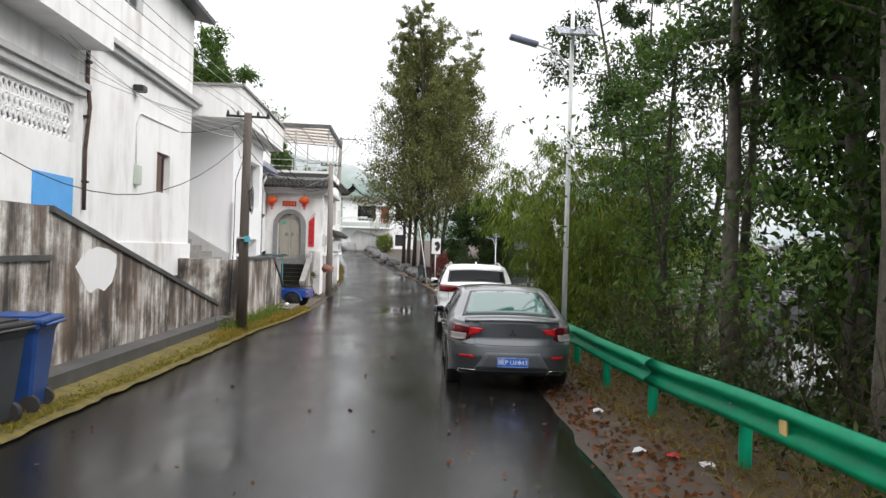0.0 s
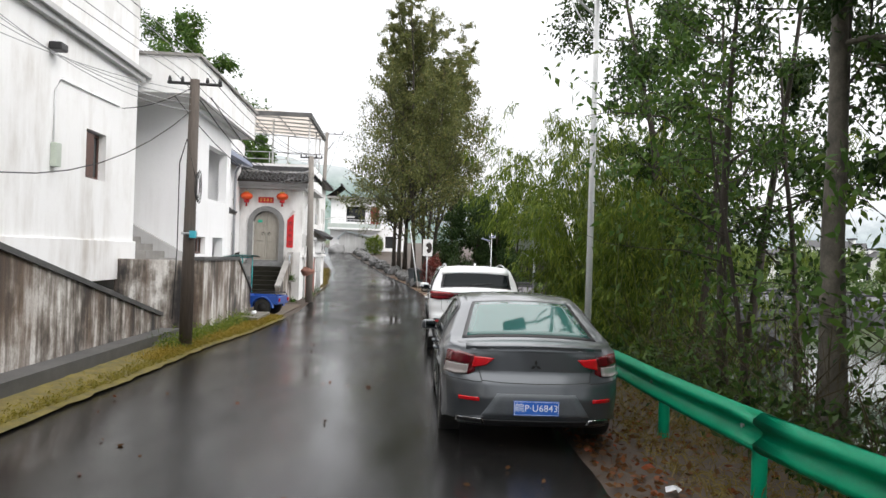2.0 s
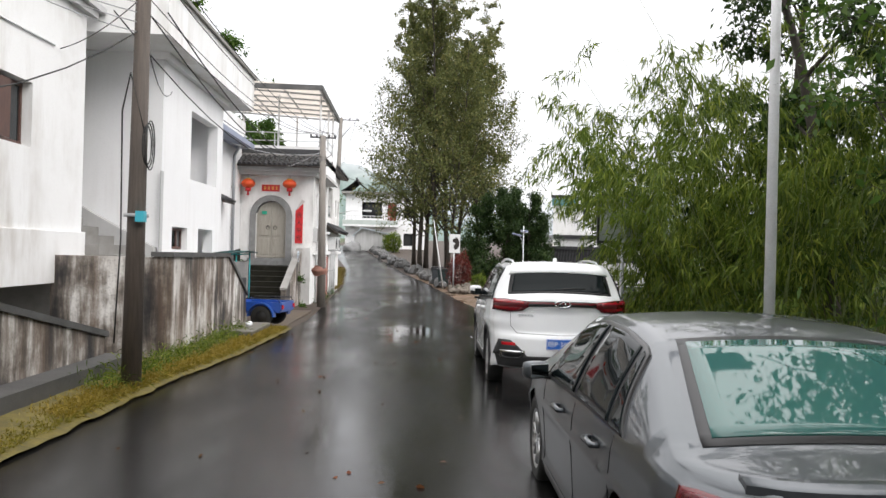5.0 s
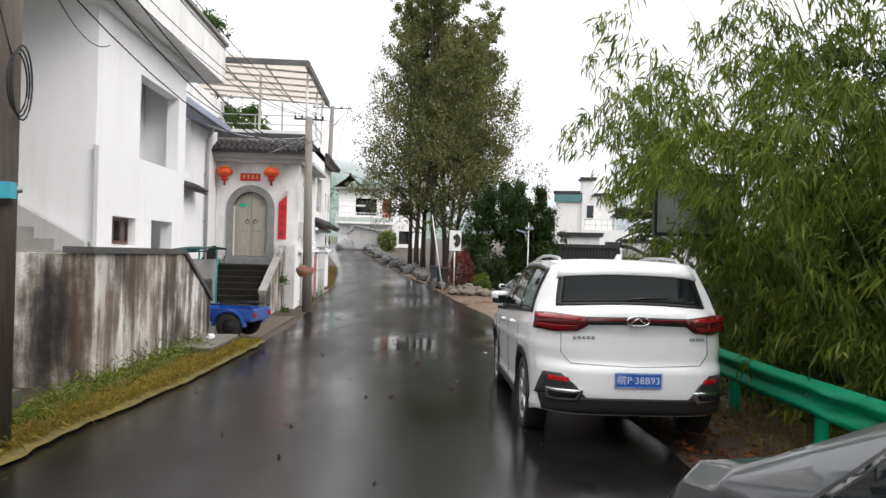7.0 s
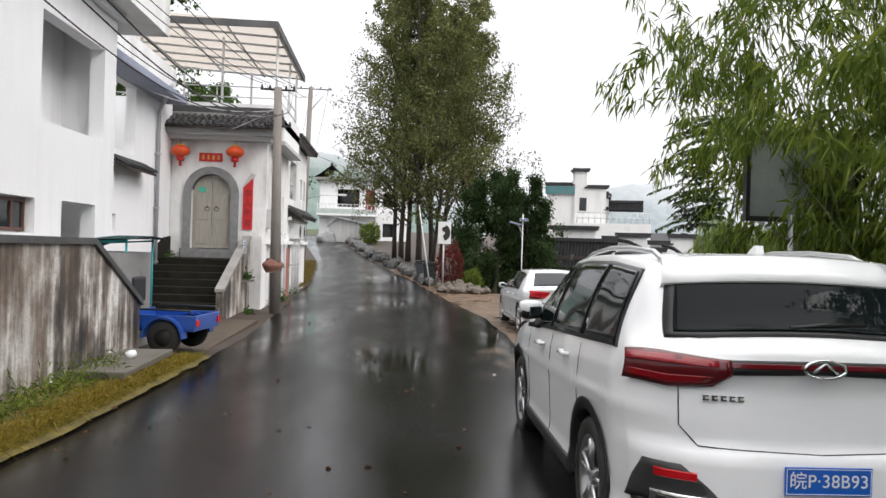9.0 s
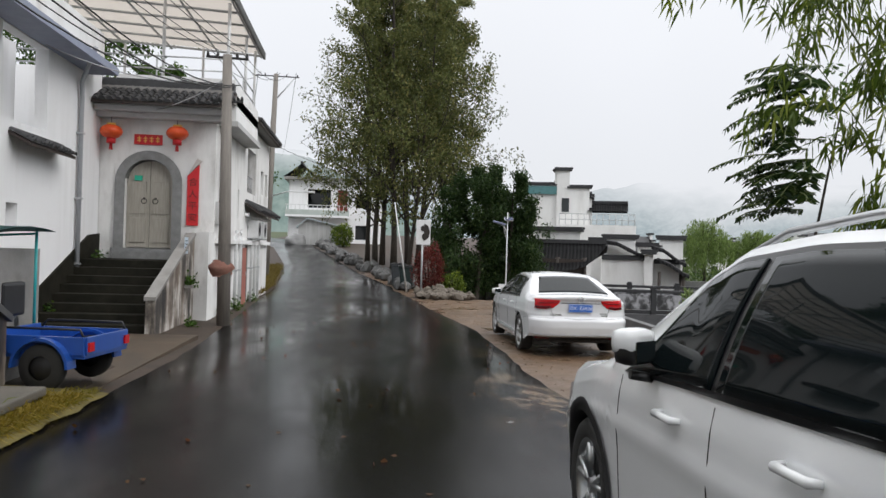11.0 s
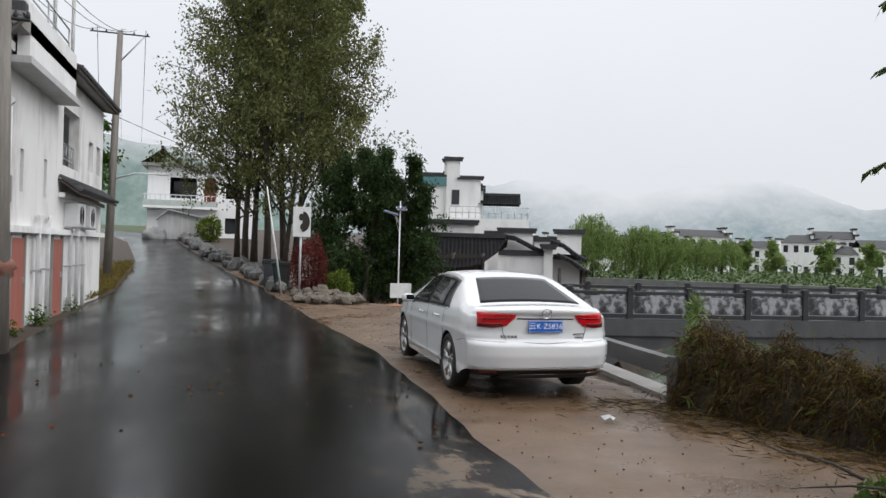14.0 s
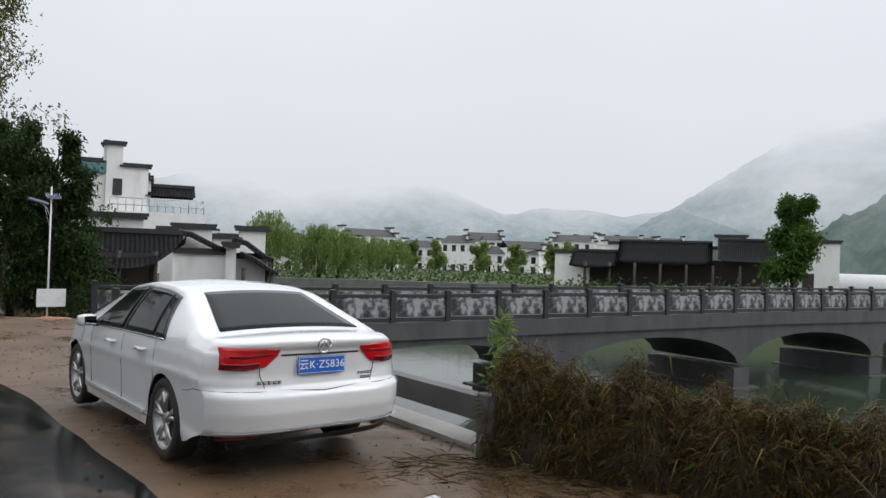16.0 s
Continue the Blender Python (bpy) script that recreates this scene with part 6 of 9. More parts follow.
tube_part("handlebar", [(-0.34, 2.02, 1.0), (0, 2.18, 1.0), (0.34, 2.02, 1.0)], 0.015, BLACKP, trike)
bm = bmesh.new()
lathe(bm, [(-0.045, 0.13), (-0.045, 0.22), (0, 0.25), (0.045, 0.22), (0.045, 0.13), (0, 0.002)], 20)
fw = part("front_wheel", bm, RUBBER, trike)
fw.matrix_basis = pose(0, 2.3, 0.25)
bm = bmesh.new()
bm_box(bm, -0.28, 0.28, 2.07, 2.14, 0.35, 1.0, 0.05)
part("leg_shield", bm, TBLUE, trike)
for sx in (-1, 1):
    tube_part("canopy_post", [(sx * 0.42, 1.14, 0.46), (sx * 0.42, 1.14, 1.75)], 0.018, TEALF, trike, "turquoise canopy post")
    tube_part("canopy_strut", [(sx * 0.42, 1.14, 1.72), (sx * 0.42, 2.1, 1.66)], 0.014, TEALF, trike)
bm = bmesh.new()
pv = None
for k in range(13):
    y = 0.95 + 1.3 * k / 12
    z = 1.8 - 0.22 * ((k - 4) / 8) ** 2 if k > 4 else 1.8
    row = [bm.verts.new((x, y, z - 0.05 * (x / 0.5) ** 2)) for x in (-0.52, -0.3, 0, 0.3, 0.52)]
    if pv:
        for a, b, c, d in zip(pv, pv[1:], row[1:], row):
            bm.faces.new((a, b, c, d)).smooth = True
    pv = row
bmesh.ops.solidify(bm, geom=bm.faces[:], thickness=0.015)
part("canopy", bm, TEAL, trike, "dark teal rain canopy")

slab = thing("concrete_slab", "cracked concrete slab over a drain at the road edge", "slab")
bm = bmesh.new()
bm_box(bm, -3.96, -3.3, 23.3, 25.3, -0.22, -0.13, 0.02)
part("slab_top", bm, grain("wet_slab", (0.16, 0.145, 0.12), (0.1, 0.09, 0.075), 3, 0.5, bump=0.5), slab)
bm = bmesh.new()
bm_box(bm, -3.9, -3.35, 23.5, 23.75, -0.5, -0.22)
bm_box(bm, -3.9, -3.35, 25.0, 25.3, -0.5, -0.22)
part("support", bm, DARKCONC, slab)
cup = thing("white_paper_cup", "crushed white paper litter on the slab", "litter")
bm = bmesh.new()
bm_tube(bm, [(-3.65, 24.4, -0.11), (-3.6, 24.42, -0.09), (-3.55, 24.46, -0.07)], [0.05, 0.065, 0.04], 8)
part("litter", bm, PLATEW, cup)
bm = bmesh.new()
bm_box(bm, -6.4, -3.22, 26.05, 32.0, -0.6, -0.375)
structure("forecourt", bm, grain("wet_earth_concrete", (0.095, 0.067, 0.042), (0.04, 0.03, 0.02), 1.6, 0.55, bump=0.7), "wet cement forecourt before the steps")
# paint patch on the ramp wall
patchp = thing("whitewash_patch", "fresh white paint patch on the blackened wall", "paint patch")
bm = bmesh.new()
poly = [(10.57, 1.38), (10.75, 1.5), (11.0, 1.6), (11.3, 1.66), (11.75, 1.62), (12.05, 1.54), (12.05, 1.35), (11.9, 1.12), (11.6, 1.0), (11.35, 1.06), (11.1, 1.0), (10.95, 1.05), (10.8, 1.2)]
bm_prism(bm, poly, -4.401, -4.396, "x")
part("paint", bm, WHITE2, patchp)

# ---- foliage helpers ----
rng = np.random.default_rng(7)


def leaf_mesh(name, centers, dirs, length, width, mat, parent=None, label="", droop=0.0, smooth=False):
    """Many small folded leaves as one mesh: a base, two edges and a tip each."""
    n_ = len(centers)
    d = dirs / np.maximum(np.linalg.norm(dirs, axis=1, keepdims=True), 1e-6)
    rnd = rng.normal(size=(n_, 3))
    s = np.cross(d, rnd)
    s /= np.maximum(np.linalg.norm(s, axis=1, keepdims=True), 1e-6)
    up = np.cross(s, d)
    L = length * rng.uniform(0.65, 1.25, (n_, 1))
    W = width * rng.uniform(0.7, 1.2, (n_, 1))
    v = np.empty((n_, 4, 3), dtype=np.float32)
    v[:, 0] = centers
    v[:, 1] = centers + d * L * 0.45 + s * W * 0.5 + up * W * 0.15
    v[:, 2] = centers + d * L + np.array([0, 0, -1]) * droop * L
    v[:, 3] = centers + d * L * 0.45 - s * W * 0.5 + up * W * 0.15
    me = bpy.data.meshes.new(name)
    me.vertices.add(n_ * 4)
    me.vertices.foreach_set("co", v.reshape(-1))
    me.loops.add(n_ * 4)
    me.loops.foreach_set("vertex_index", np.arange(n_ * 4, dtype=np.int32))
    me.polygons.add(n_)
    me.polygons.foreach_set("loop_start", np.arange(0, n_ * 4, 4, dtype=np.int32))
    me.polygons.foreach_set("loop_total", np.full(n_, 4, dtype=np.int32))
    me.update(calc_edges=True)
    me.materials.append(mat)
    ob = new(name, me)
    if parent is not None:
        ob.parent = parent
    if label:
        tagged(ob, label)
    return ob


def bend_line(p, d, length, n_, wander, lift=0.0):
    pts = [np.array(p, float)]
    d = np.array(d, float)
    d /= np.linalg.norm(d)
    for _ in range(n_):
        d = d + rng.normal(size=3) * wander + np.array([0, 0, lift])
        d /= np.linalg.norm(d)
        pts.append(pts[-1] + d * length / n_)
    return pts


def tree(name, label, base, height, r, leaf_mat, bark, leaves=9000, leaf=0.1, first=0.3, limbs=11, reach=2.4, spread=0.45, lean=(0, 0), up=0.35, ratio=0.5, group="", ivy=0, stems=1, taper_top=0.5, leaf_reach=1.0):
    """A tapered trunk, limbs and twigs, with leaves round the twigs. Local origin at the foot."""
    t = thing(name, label, "tree", group, at=pose(*base))
    bmt = bmesh.new()
    cen, dr = [], []
    for st in range(stems):
        off = np.array([0, 0, -0.3]) + (rng.normal(size=3) * np.array([0.5, 0.5, 0]) * (stems > 1))
        ln = np.array([lean[0], lean[1], 1.0]) + (rng.normal(size=3) * np.array([0.07, 0.07, 0]) * (stems > 1))
        h = height * (1 if st == 0 else rng.uniform(0.75, 1.0))
        trunk = bend_line(off, ln, h, 10, 0.035)
        rad = [r * (1.25 if k == 0 else 1) * (1 - (1 - 0.12) * (k / 10) ** 0.9) for k in range(11)]
        bm_tube(bmt, trunk, rad, 10)
        for i in range(limbs):
            f = first + (1 - first) * (i + rng.uniform(0, 0.9)) / limbs
            k = min(9, int(f * 10))
            p = trunk[k] + (trunk[k + 1] - trunk[k]) * (f * 10 - k)
            a = rng.uniform(0, 2 * math.pi)
            L = reach * (1 - taper_top * (f - first) / (1 - first)) * rng.uniform(0.6, 1.1)
            limb = bend_line(p, (math.cos(a), math.sin(a), up + rng.uniform(-0.15, 0.3)), L, 6, 0.14, 0.03)
            rl = rad[k] * rng.uniform(0.3, 0.5)
            bm_tube(bmt, limb, [rl * (1 - 0.85 * q / 6) for q in range(7)], 6)
            for j in range(6):
                q = rng.integers(2, 7)
                tw = bend_line(limb[q], rng.normal(size=3) + np.array([0, 0, 0.25]), L * rng.uniform(0.25, 0.5), 4, 0.2)
                bm_tube(bmt, tw, [rl * 0.3, rl * 0.25, rl * 0.2, rl * 0.12, rl * 0.06], 4)
                m = max(3, int(leaves / (limbs * 6 * stems)))
                tt = rng.uniform(0.1, 1.0, m)
                idx = np.minimum((tt * 4).astype(int), 3)
                twa = np.array(tw)
                c = twa[idx] + (twa[idx + 1] - twa[idx]) * (tt * 4 - idx)[:, None] + rng.normal(size=(m, 3)) * spread * L * 0.22 * leaf_reach
                cen.append(c)
                dr.append(rng.normal(size=(m, 3)) + np.array([0, 0, -0.5]))
        if ivy:
            tt = rng.uniform(0.05, 0.75, ivy)
            tr_ = np.array(trunk)
            idx = np.minimum((tt * 10).astype(int), 9)
            cen.append(tr_[idx] + (tr_[idx + 1] - tr_[idx]) * (tt * 10 - idx)[:, None] + rng.normal(size=(ivy, 3)) * np.array([0.14, 0.14, 0.1]))
            dr.append(rng.normal(size=(ivy, 3)) + np.array([0, 0, -1.2]))
    part("trunk", bmt, bark, t)
    leaf_mesh("crown", np.concatenate(cen), np.concatenate(dr), leaf, leaf * ratio, leaf_mat, t, droop=0.15)
    return t


def bamboo(base, culms, height, lean, leaves=700, spread=0.5, label="arching green bamboo clump with narrow drooping leaves"):
    t = thing("bamboo_clump", label, "bamboo", "bamboo along the river bank", at=pose(*base))
    cen, dr = [], []
    for k in range(culms):
        a = rng.uniform(0, 2 * math.pi)
        h = height * rng.uniform(0.7, 1.1)
        d = np.array([lean[0] + 0.22 * math.cos(a), lean[1] + 0.22 * math.sin(a), 1.0])
        p = np.array([spread * rng.normal() * 0.6, spread * rng.normal() * 0.6, -0.3])
        pts = [p]
        d = d / np.linalg.norm(d)
        bend = np.array([lean[0] * 1.2 + 0.5 * math.cos(a), lean[1] * 1.2 + 0.5 * math.sin(a), -0.55])
        for q in range(12):
            d = d + bend * 0.028 * (q / 4.0)
            d = d / np.linalg.norm(d)
            pts.append(pts[-1] + d * h / 12)
        bmc = bmesh.new()
        bm_tube(bmc, pts, [0.022 * (1 - 0.9 * q / 12) for q in range(13)], 5, cap=False)
        part("cane", bmc, BAMBOO, t)
        pa = np.array(pts)
        nb = 16
        for j in range(nb):
            f = rng.uniform(0.22, 1.0) * 11.99
            i = int(f)
            o = pa[i] + (pa[i + 1] - pa[i]) * (f - i)
            br = bend_line(o, rng.normal(size=3) * np.array([1, 1, 0.5]) + np.array([0, 0, 0.15]), rng.uniform(0.5, 1.1), 4, 0.15, -0.12)
            bra = np.array(br)
            m = leaves // nb
            tt = rng.uniform(0.15, 1.0, m) * 3.999
            ii = tt.astype(int)
            cen.append(bra[ii] + (bra[ii + 1] - bra[ii]) * (tt - ii)[:, None] + rng.normal(size=(m, 3)) * 0.05)
            dr.append((bra[ii + 1] - bra[ii]) * 1.5 + rng.normal(size=(m, 3)) * 0.35 + np.array([0, 0, -0.55]))
    leaf_mesh("leaves", np.concatenate(cen), np.concatenate(dr), 0.165, 0.026, LEAFB, t, droop=0.25)
    return t


# ---- right side: guardrail ----
RAIL = [(3.13, -9), (3.1, 2), (2.98, 6), (2.86, 9.4), (3.0, 13.5), (3.2, 17), (3.42, 19.9)]


def rail_x(y):
    return lerp_line(RAIL, y)


gr = thing("guardrail", "green painted steel guardrail, wet, with rounded posts", "guardrail")
prof = [(0.0, -0.155), (0.02, -0.15), (0.075, -0.11), (0.08, -0.075), (0.02, -0.03), (0.0, 0.0), (0.02, 0.03), (0.08, 0.075), (0.075, 0.11), (0.02, 0.15), (0.0, 0.155)]
sections = [(-9, -4.6), (-4.6, -0.3), (-0.3, 4.0), (4.0, 8.4), (8.4, 12.8), (12.8, 16.9), (16.9, 19.9)]
for a, b in sections:
    bm = bmesh.new()
    rings = []
    for k in range(9):
        y = a + (b + 0.16 - a) * k / 8
        z = ground_z(y) + 0.56 + 0.03 * noise.noise((y * 0.4, 1, 0))
        o = 0.006 if k > 7 else 0.0
        rings.append([bm.verts.new((rail_x(y) - px - o, y, z + pz)) for px, pz in prof])
    for r0, r1 in zip(rings, rings[1:]):
        for q in range(len(prof) - 1):
            bm.faces.new((r0[q], r0[q + 1], r1[q + 1], r1[q])).smooth = True
    bmesh.ops.solidify(bm, geom=bm.faces[:], thickness=0.005)
    part("beam", bm, GREENRAIL, gr)
for k, y in enumerate([-6.9, -4.7, -2.5, -0.4, 1.8, 3.95, 6.6, 8.85, 11.0, 13.2, 15.4, 17.5, 19.6]):
    x, z = rail_x(y) + 0.13, ground_z(y)
    bm = bmesh.new()
    bm_tube(bm, [(x, y, z - 0.4), (x, y, z + 0.62), (x, y, z + 0.64)], [0.058, 0.058, 0.04], 16)
    po = part("post", bm, GREENRAIL, gr)
    box_part("spacer", (x - 0.13, x - 0.02, y - 0.05, y + 0.05, z + 0.46, z + 0.66), GREENRAIL, gr, bevel=0.01)
    bm = bmesh.new()
    bm_tube(bm, [(x - 0.13, y, z + 0.56), (x - 0.152, y, z + 0.56)], 0.018, 8)
    part("bolt", bm, GALV, gr)
for y in (5.65,):
    x, z = rail_x(y), ground_z(y) + 0.56
    bm = bmesh.new()
    bm_prism(bm, [(y - 0.06, z - 0.06), (y + 0.05, z - 0.06), (y + 0.06, z + 0.05), (y - 0.05, z + 0.06)], x - 0.06, x - 0.045, "x")
    part("reflector", bm, grain("amber_reflector", (0.7, 0.5, 0.2), (0.6, 0.42, 0.18), 8, 0.4), gr, "small amber reflector")

# ---- solar street lamps ----


def solar_lamp(base, h, label, head_side=-1, s=1.0, drop=0.3):
    t = thing("solar_street_lamp", label, "street lamp", "solar street lamps", at=pose(*base))
    tube_part("pole", [(0, 0, -0.2), (0, 0, h)], [0.055 * s, 0.04 * s], STEELWHITE, t, "white steel pole", seg=14)
    tube_part("pole_foot", [(0, 0, -0.1), (0, 0, 0.35)], 0.075 * s, grain("blue_foot_paint", (0.03, 0.09, 0.3), (0.02, 0.06, 0.2), 4, 0.4), t, "blue painted pole foot", seg=14)
    z0 = h - drop - 0.6
    tube_part("arm", [(0, 0, z0 - 0.1), (head_side * 0.35 * s * s, 0, z0 + 0.22), (head_side * 0.75 * s * s, 0, z0 + 0.34)], 0.022 * s, STEELWHITE, t)
    tube_part("arm_brace", [(0, 0, z0 - 0.45), (head_side * 0.3 * s * s, 0, z0 - 0.05), (head_side * 0.45 * s * s, 0, z0 + 0.25)], 0.012 * s, STEELWHITE, t)
    bm = bmesh.new()
    bm_box(bm, -0.3, 0.3, -0.13, 0.13, -0.045, 0.045, 0.04)
    hd = part("lamp_head", bm, grain("blue_grey_housing", (0.2, 0.22, 0.32), (0.16, 0.18, 0.27), 4, 0.4), t, "blue-grey lamp head")
    hd.matrix_basis = pose(head_side * 0.98 * s * s, 0, z0 + 0.4, 0, 14 * -head_side, 0)
    bm = bmesh.new()
    bm_box(bm, -0.38, 0.38, -0.3, 0.3, -0.02, 0.02, 0.005)
    pn = part("solar_panel", bm, GALV, t, "tilted solar panel")
    pn.matrix_basis = pose(0.05, -0.12 if drop > 0.5 else 0, h - drop, 28, 0, 0)
    if s < 0.7:
        pn.scale = (0.55, 0.55, 1)
    for i in range(6):
        for j in range(4):
            box_part("cell", (-0.36 + i * 0.121, -0.25 + i * 0.121, -0.285 + j * 0.144, -0.15 + j * 0.144, 0.02, 0.024), simple("solar_cell", (0.01, 0.02, 0.08), 0.15), pn)
            box_part("cell", (-0.36 + i * 0.121, -0.25 + i * 0.121, -0.285 + j * 0.144, -0.15 + j * 0.144, -0.024, -0.02), simple("panel_back", (0.2, 0.24, 0.34), 0.5), pn)
    tube_part("panel_mount", [(0, 0, h - drop - 0.2), (0.03, -0.1 if drop > 0.5 else 0, h - drop - 0.03)], 0.025, STEELWHITE, t)
    return t


solar_lamp((3.3, 15.2, ground_z(15) - 0.03), 7.6, "tall white solar street lamp behind the guardrail", drop=1.15)
l2 = solar_lamp((6.43, 52.0, land(6.43, 52.0)), 3.2 - land(6.43, 52.0), "white solar street lamp beside the pavilion", -1, s=0.62)

# notice board on a post, backed by bamboo
nb_ = thing("notice_board", "large framed metal notice board on a post among bamboo", "sign")
tube_part("post", [(3.55, 21.25, -0.5), (3.55, 21.25, 1.85)], 0.035, GALV, nb_)
box_part("board", (3.13, 4.2, 21.3, 21.33, 1.82, 2.62), grain("weathered_board", (0.36, 0.38, 0.37), (0.24, 0.27, 0.26), 2.5, 0.35, bump=0.05), nb_)
for d in ((3.1, 4.23, 21.27, 21.34, 1.78, 1.83), (3.1, 4.23, 21.27, 21.34, 2.61, 2.66), (3.1, 3.14, 21.272, 21.338, 1.83, 2.61), (4.19, 4.23, 21.272, 21.338, 1.83, 2.61)):
    box_part("frame", d, BLACKP, nb_)
tube_part("brace", [(3.55, 21.28, 1.6), (3.9, 21.3, 1.8)], 0.015, GALV, nb_)
tube_part("brace", [(3.55, 21.28, 1.6), (3.2, 21.3, 1.8)], 0.015, GALV, nb_)

# ---- bank vegetation ----
for i, (x, y, h, r, lx, nl, dark, low) in enumerate([
        (4.85, 10.9, 9.5, 0.17, 0.02, 5600, 0, 0.5), (5.6, 8.9, 10.5, 0.2, -0.02, 19000, 1, 0.42), (6.4, 8.1, 10, 0.17, 0.05, 15000, 1, 0.45), (4.7, 7.2, 9.5, 0.12, 0.05, 9000, 0, 0.5), (5.9, 5.4, 10.5, 0.17, -0.03, 17000, 1, 0.5),
        (6.9, 7.6, 9.5, 0.14, 0.05, 11500, 1, 0.45), (4.75, 13.4, 7.0, 0.1, -0.02, 2300, 0, 0.45), (5.8, 12.9, 9.5, 0.13, 0.02, 3600, 1, 0.5), (4.9, 3.6, 9, 0.13, 0.0, 11500, 0, 0.5), (6.6, 2.5, 10, 0.16, 0, 13000, 1, 0.45), (5.0, -1.0, 9, 0.14, 0, 7000, 1, 0.4),
        (7.9, 9.6, 9, 0.13, 0.05, 9000, 1, 0.4), (5.2, 15.6, 6.6, 0.1, 0.05, 2400, 0, 0.45), (6.9, 15.2, 6.5, 0.1, 0.0, 3000, 1, 0.4), (4.5, 12.0, 4.2, 0.05, 0.0, 900, 0, 0.3), (5.1, 8.9, 4.0, 0.05, 0.1, 2500, 0, 0.2), (6.9, 10.2, 10, 0.16, 0.0, 14000, 1, 0.25), (8.7, 11.4, 10, 0.16, 0.0, 14000, 1, 0.2), (6.4, 20.7, 9.6, 0.15, -0.03, 12000, 1, 0.3), (5.9, 18.3, 9.6, 0.15, -0.03, 11000, 1, 0.3)]):
    tree("bank_tree", "slender dark-barked tree with dense wet leaves on the river bank", (x, y, land(x, y)), h - land(x, y), r, LEAFD if dark else LEAF, BARKP if i in (0, 1, 3) else BARK, int(nl * (1.15 if 8 < y < 12 and x > 5.2 else 1.25 if y < 8 else 0.9)), 0.12, low, 13, 2.5, 0.3, (lx, 0.02), 0.25, 0.5, "trees on the river bank", ivy=420 if i in (6, 12, 7) else 60)
for x, y, n_, h, lx, ly in [(4.7, 17.2, 9, 4.6, -0.05, 0.0), (5.3, 18.6, 10, 6.2, -0.14, 0.0), (5.7, 20.0, 14, 5.6, -0.22, -0.08), (5.6, 21.5, 16, 5.4, -0.2, -0.12), (6.2, 19.6, 14, 7.0, -0.1, -0.04), (6.3, 20.9, 16, 6.6, -0.14, -0.14), (7.4, 20.6, 9, 6.8, 0.0, -0.05), (5.0, 22.3, 8, 5.3, -0.24, -0.1), (4.8, 20.6, 6, 5.2, -0.22, 0.02)]:
    bamboo((x, y, land(x, y)), n_, h - land(x, y) * 0.6, (lx, ly), 900)


def scatter(name, label, n_, fx, fz, length, width, mat, dirs, droop=0.2):
    pts = np.array([fx() for _ in range(n_)])
    z = np.array([fz(px, py) for px, py in pts])
    ob = leaf_mesh(name, np.c_[pts, z], dirs(n_), length, width, mat, droop=droop)
    return tagged(ob, label, "vegetation", "", "stuff")


def bank_pt(lo, hi, y0, y1):
    def f():
        y = rng.uniform(y0, y1)
        return (rail_x(min(y, 19.9)) + rng.uniform(lo, hi), y)
    return f


scatter("undergrowth", "low weeds and brambles on the bank", 22000, bank_pt(0.5, 4.0, -6, 25), lambda x, y: land(x, y) + abs(rng.normal()) * 0.3, 0.13, 0.05, LEAFD, lambda n_: rng.normal(size=(n_, 3)) + np.array([0, 0, 0.3]))
scatter("undergrowth", "tall green weeds behind the guardrail", 6000, bank_pt(0.9, 2.6, 10, 25), lambda x, y: land(x, y) + rng.uniform(0.0, 1.7) * (0.35 + 0.65 * (noise.noise((x, y, 2)) > 0)), 0.14, 0.05, LEAF, lambda n_: rng.normal(size=(n_, 3)))
def thicket_pt():
    r, a = math.sqrt(rng.uniform(0, 1)), rng.uniform(0, 2 * math.pi)
    return (6.95 + 2.1 * r * math.cos(a) * (1 + 0.22 * math.sin(3 * a)), 7.9 + 3.4 * r * math.sin(a) * (1 + 0.12 * math.cos(5 * a)))


scatter("thicket", "dense dark thicket filling the bank under the trees", 21000, thicket_pt, lambda x, y: land(x, y) + 6.4 * rng.random() ** 1.1, 0.17, 0.085, LEAFD, lambda n_: rng.normal(size=(n_, 3)) + np.array([0, 0, -0.3]))
scatter("brush", "tangle of dry upright twigs on the bank", 5200, bank_pt(1.0, 4.2, -4, 16), lambda x, y: land(x, y) + rng.uniform(-0.1, 0.9), 1.3, 0.013, leafy("dry_twigs", (0.03, 0.024, 0.015), (0.06, 0.048, 0.03), (0.1, 0.085, 0.04)), lambda n_: rng.normal(size=(n_, 3)) * np.array([0.5, 0.5, 0.3]) + np.array([0, 0, 0.8]), 0.1)
scatter("brush_leaves", "sparse leaves on the bank brush", 3600, bank_pt(1.0, 4.5, -4, 16), lambda x, y: land(x, y) + rng.uniform(0.2, 2.6), 0.1, 0.05, LEAFD, lambda n_: rng.normal(size=(n_, 3)), 0.1)
scatter("dry_grass", "dry yellow grass tufts under the guardrail", 9000, bank_pt(-0.35, 1.2, -3, 20), lambda x, y: land(x, y), 0.26, 0.012, DRYGRASS, lambda n_: rng.normal(size=(n_, 3)) * np.array([0.6, 0.6, 0.2]) + np.array([0, 0, 0.8]), 0.35)
scatter("fallen_leaves", "brown and red fallen leaves on the soil", 4200, lambda: (lerp_line(RIGHT_EDGE, (yy := rng.uniform(-3, 24))) + 0.05 + abs(rng.normal()) * 0.75, yy), lambda x, y: land(x, y) + 0.03, 0.08, 0.05, LITTER, lambda n_: rng.normal(size=(n_, 3)) * np.array([1, 1, 0.25]), 0.0)
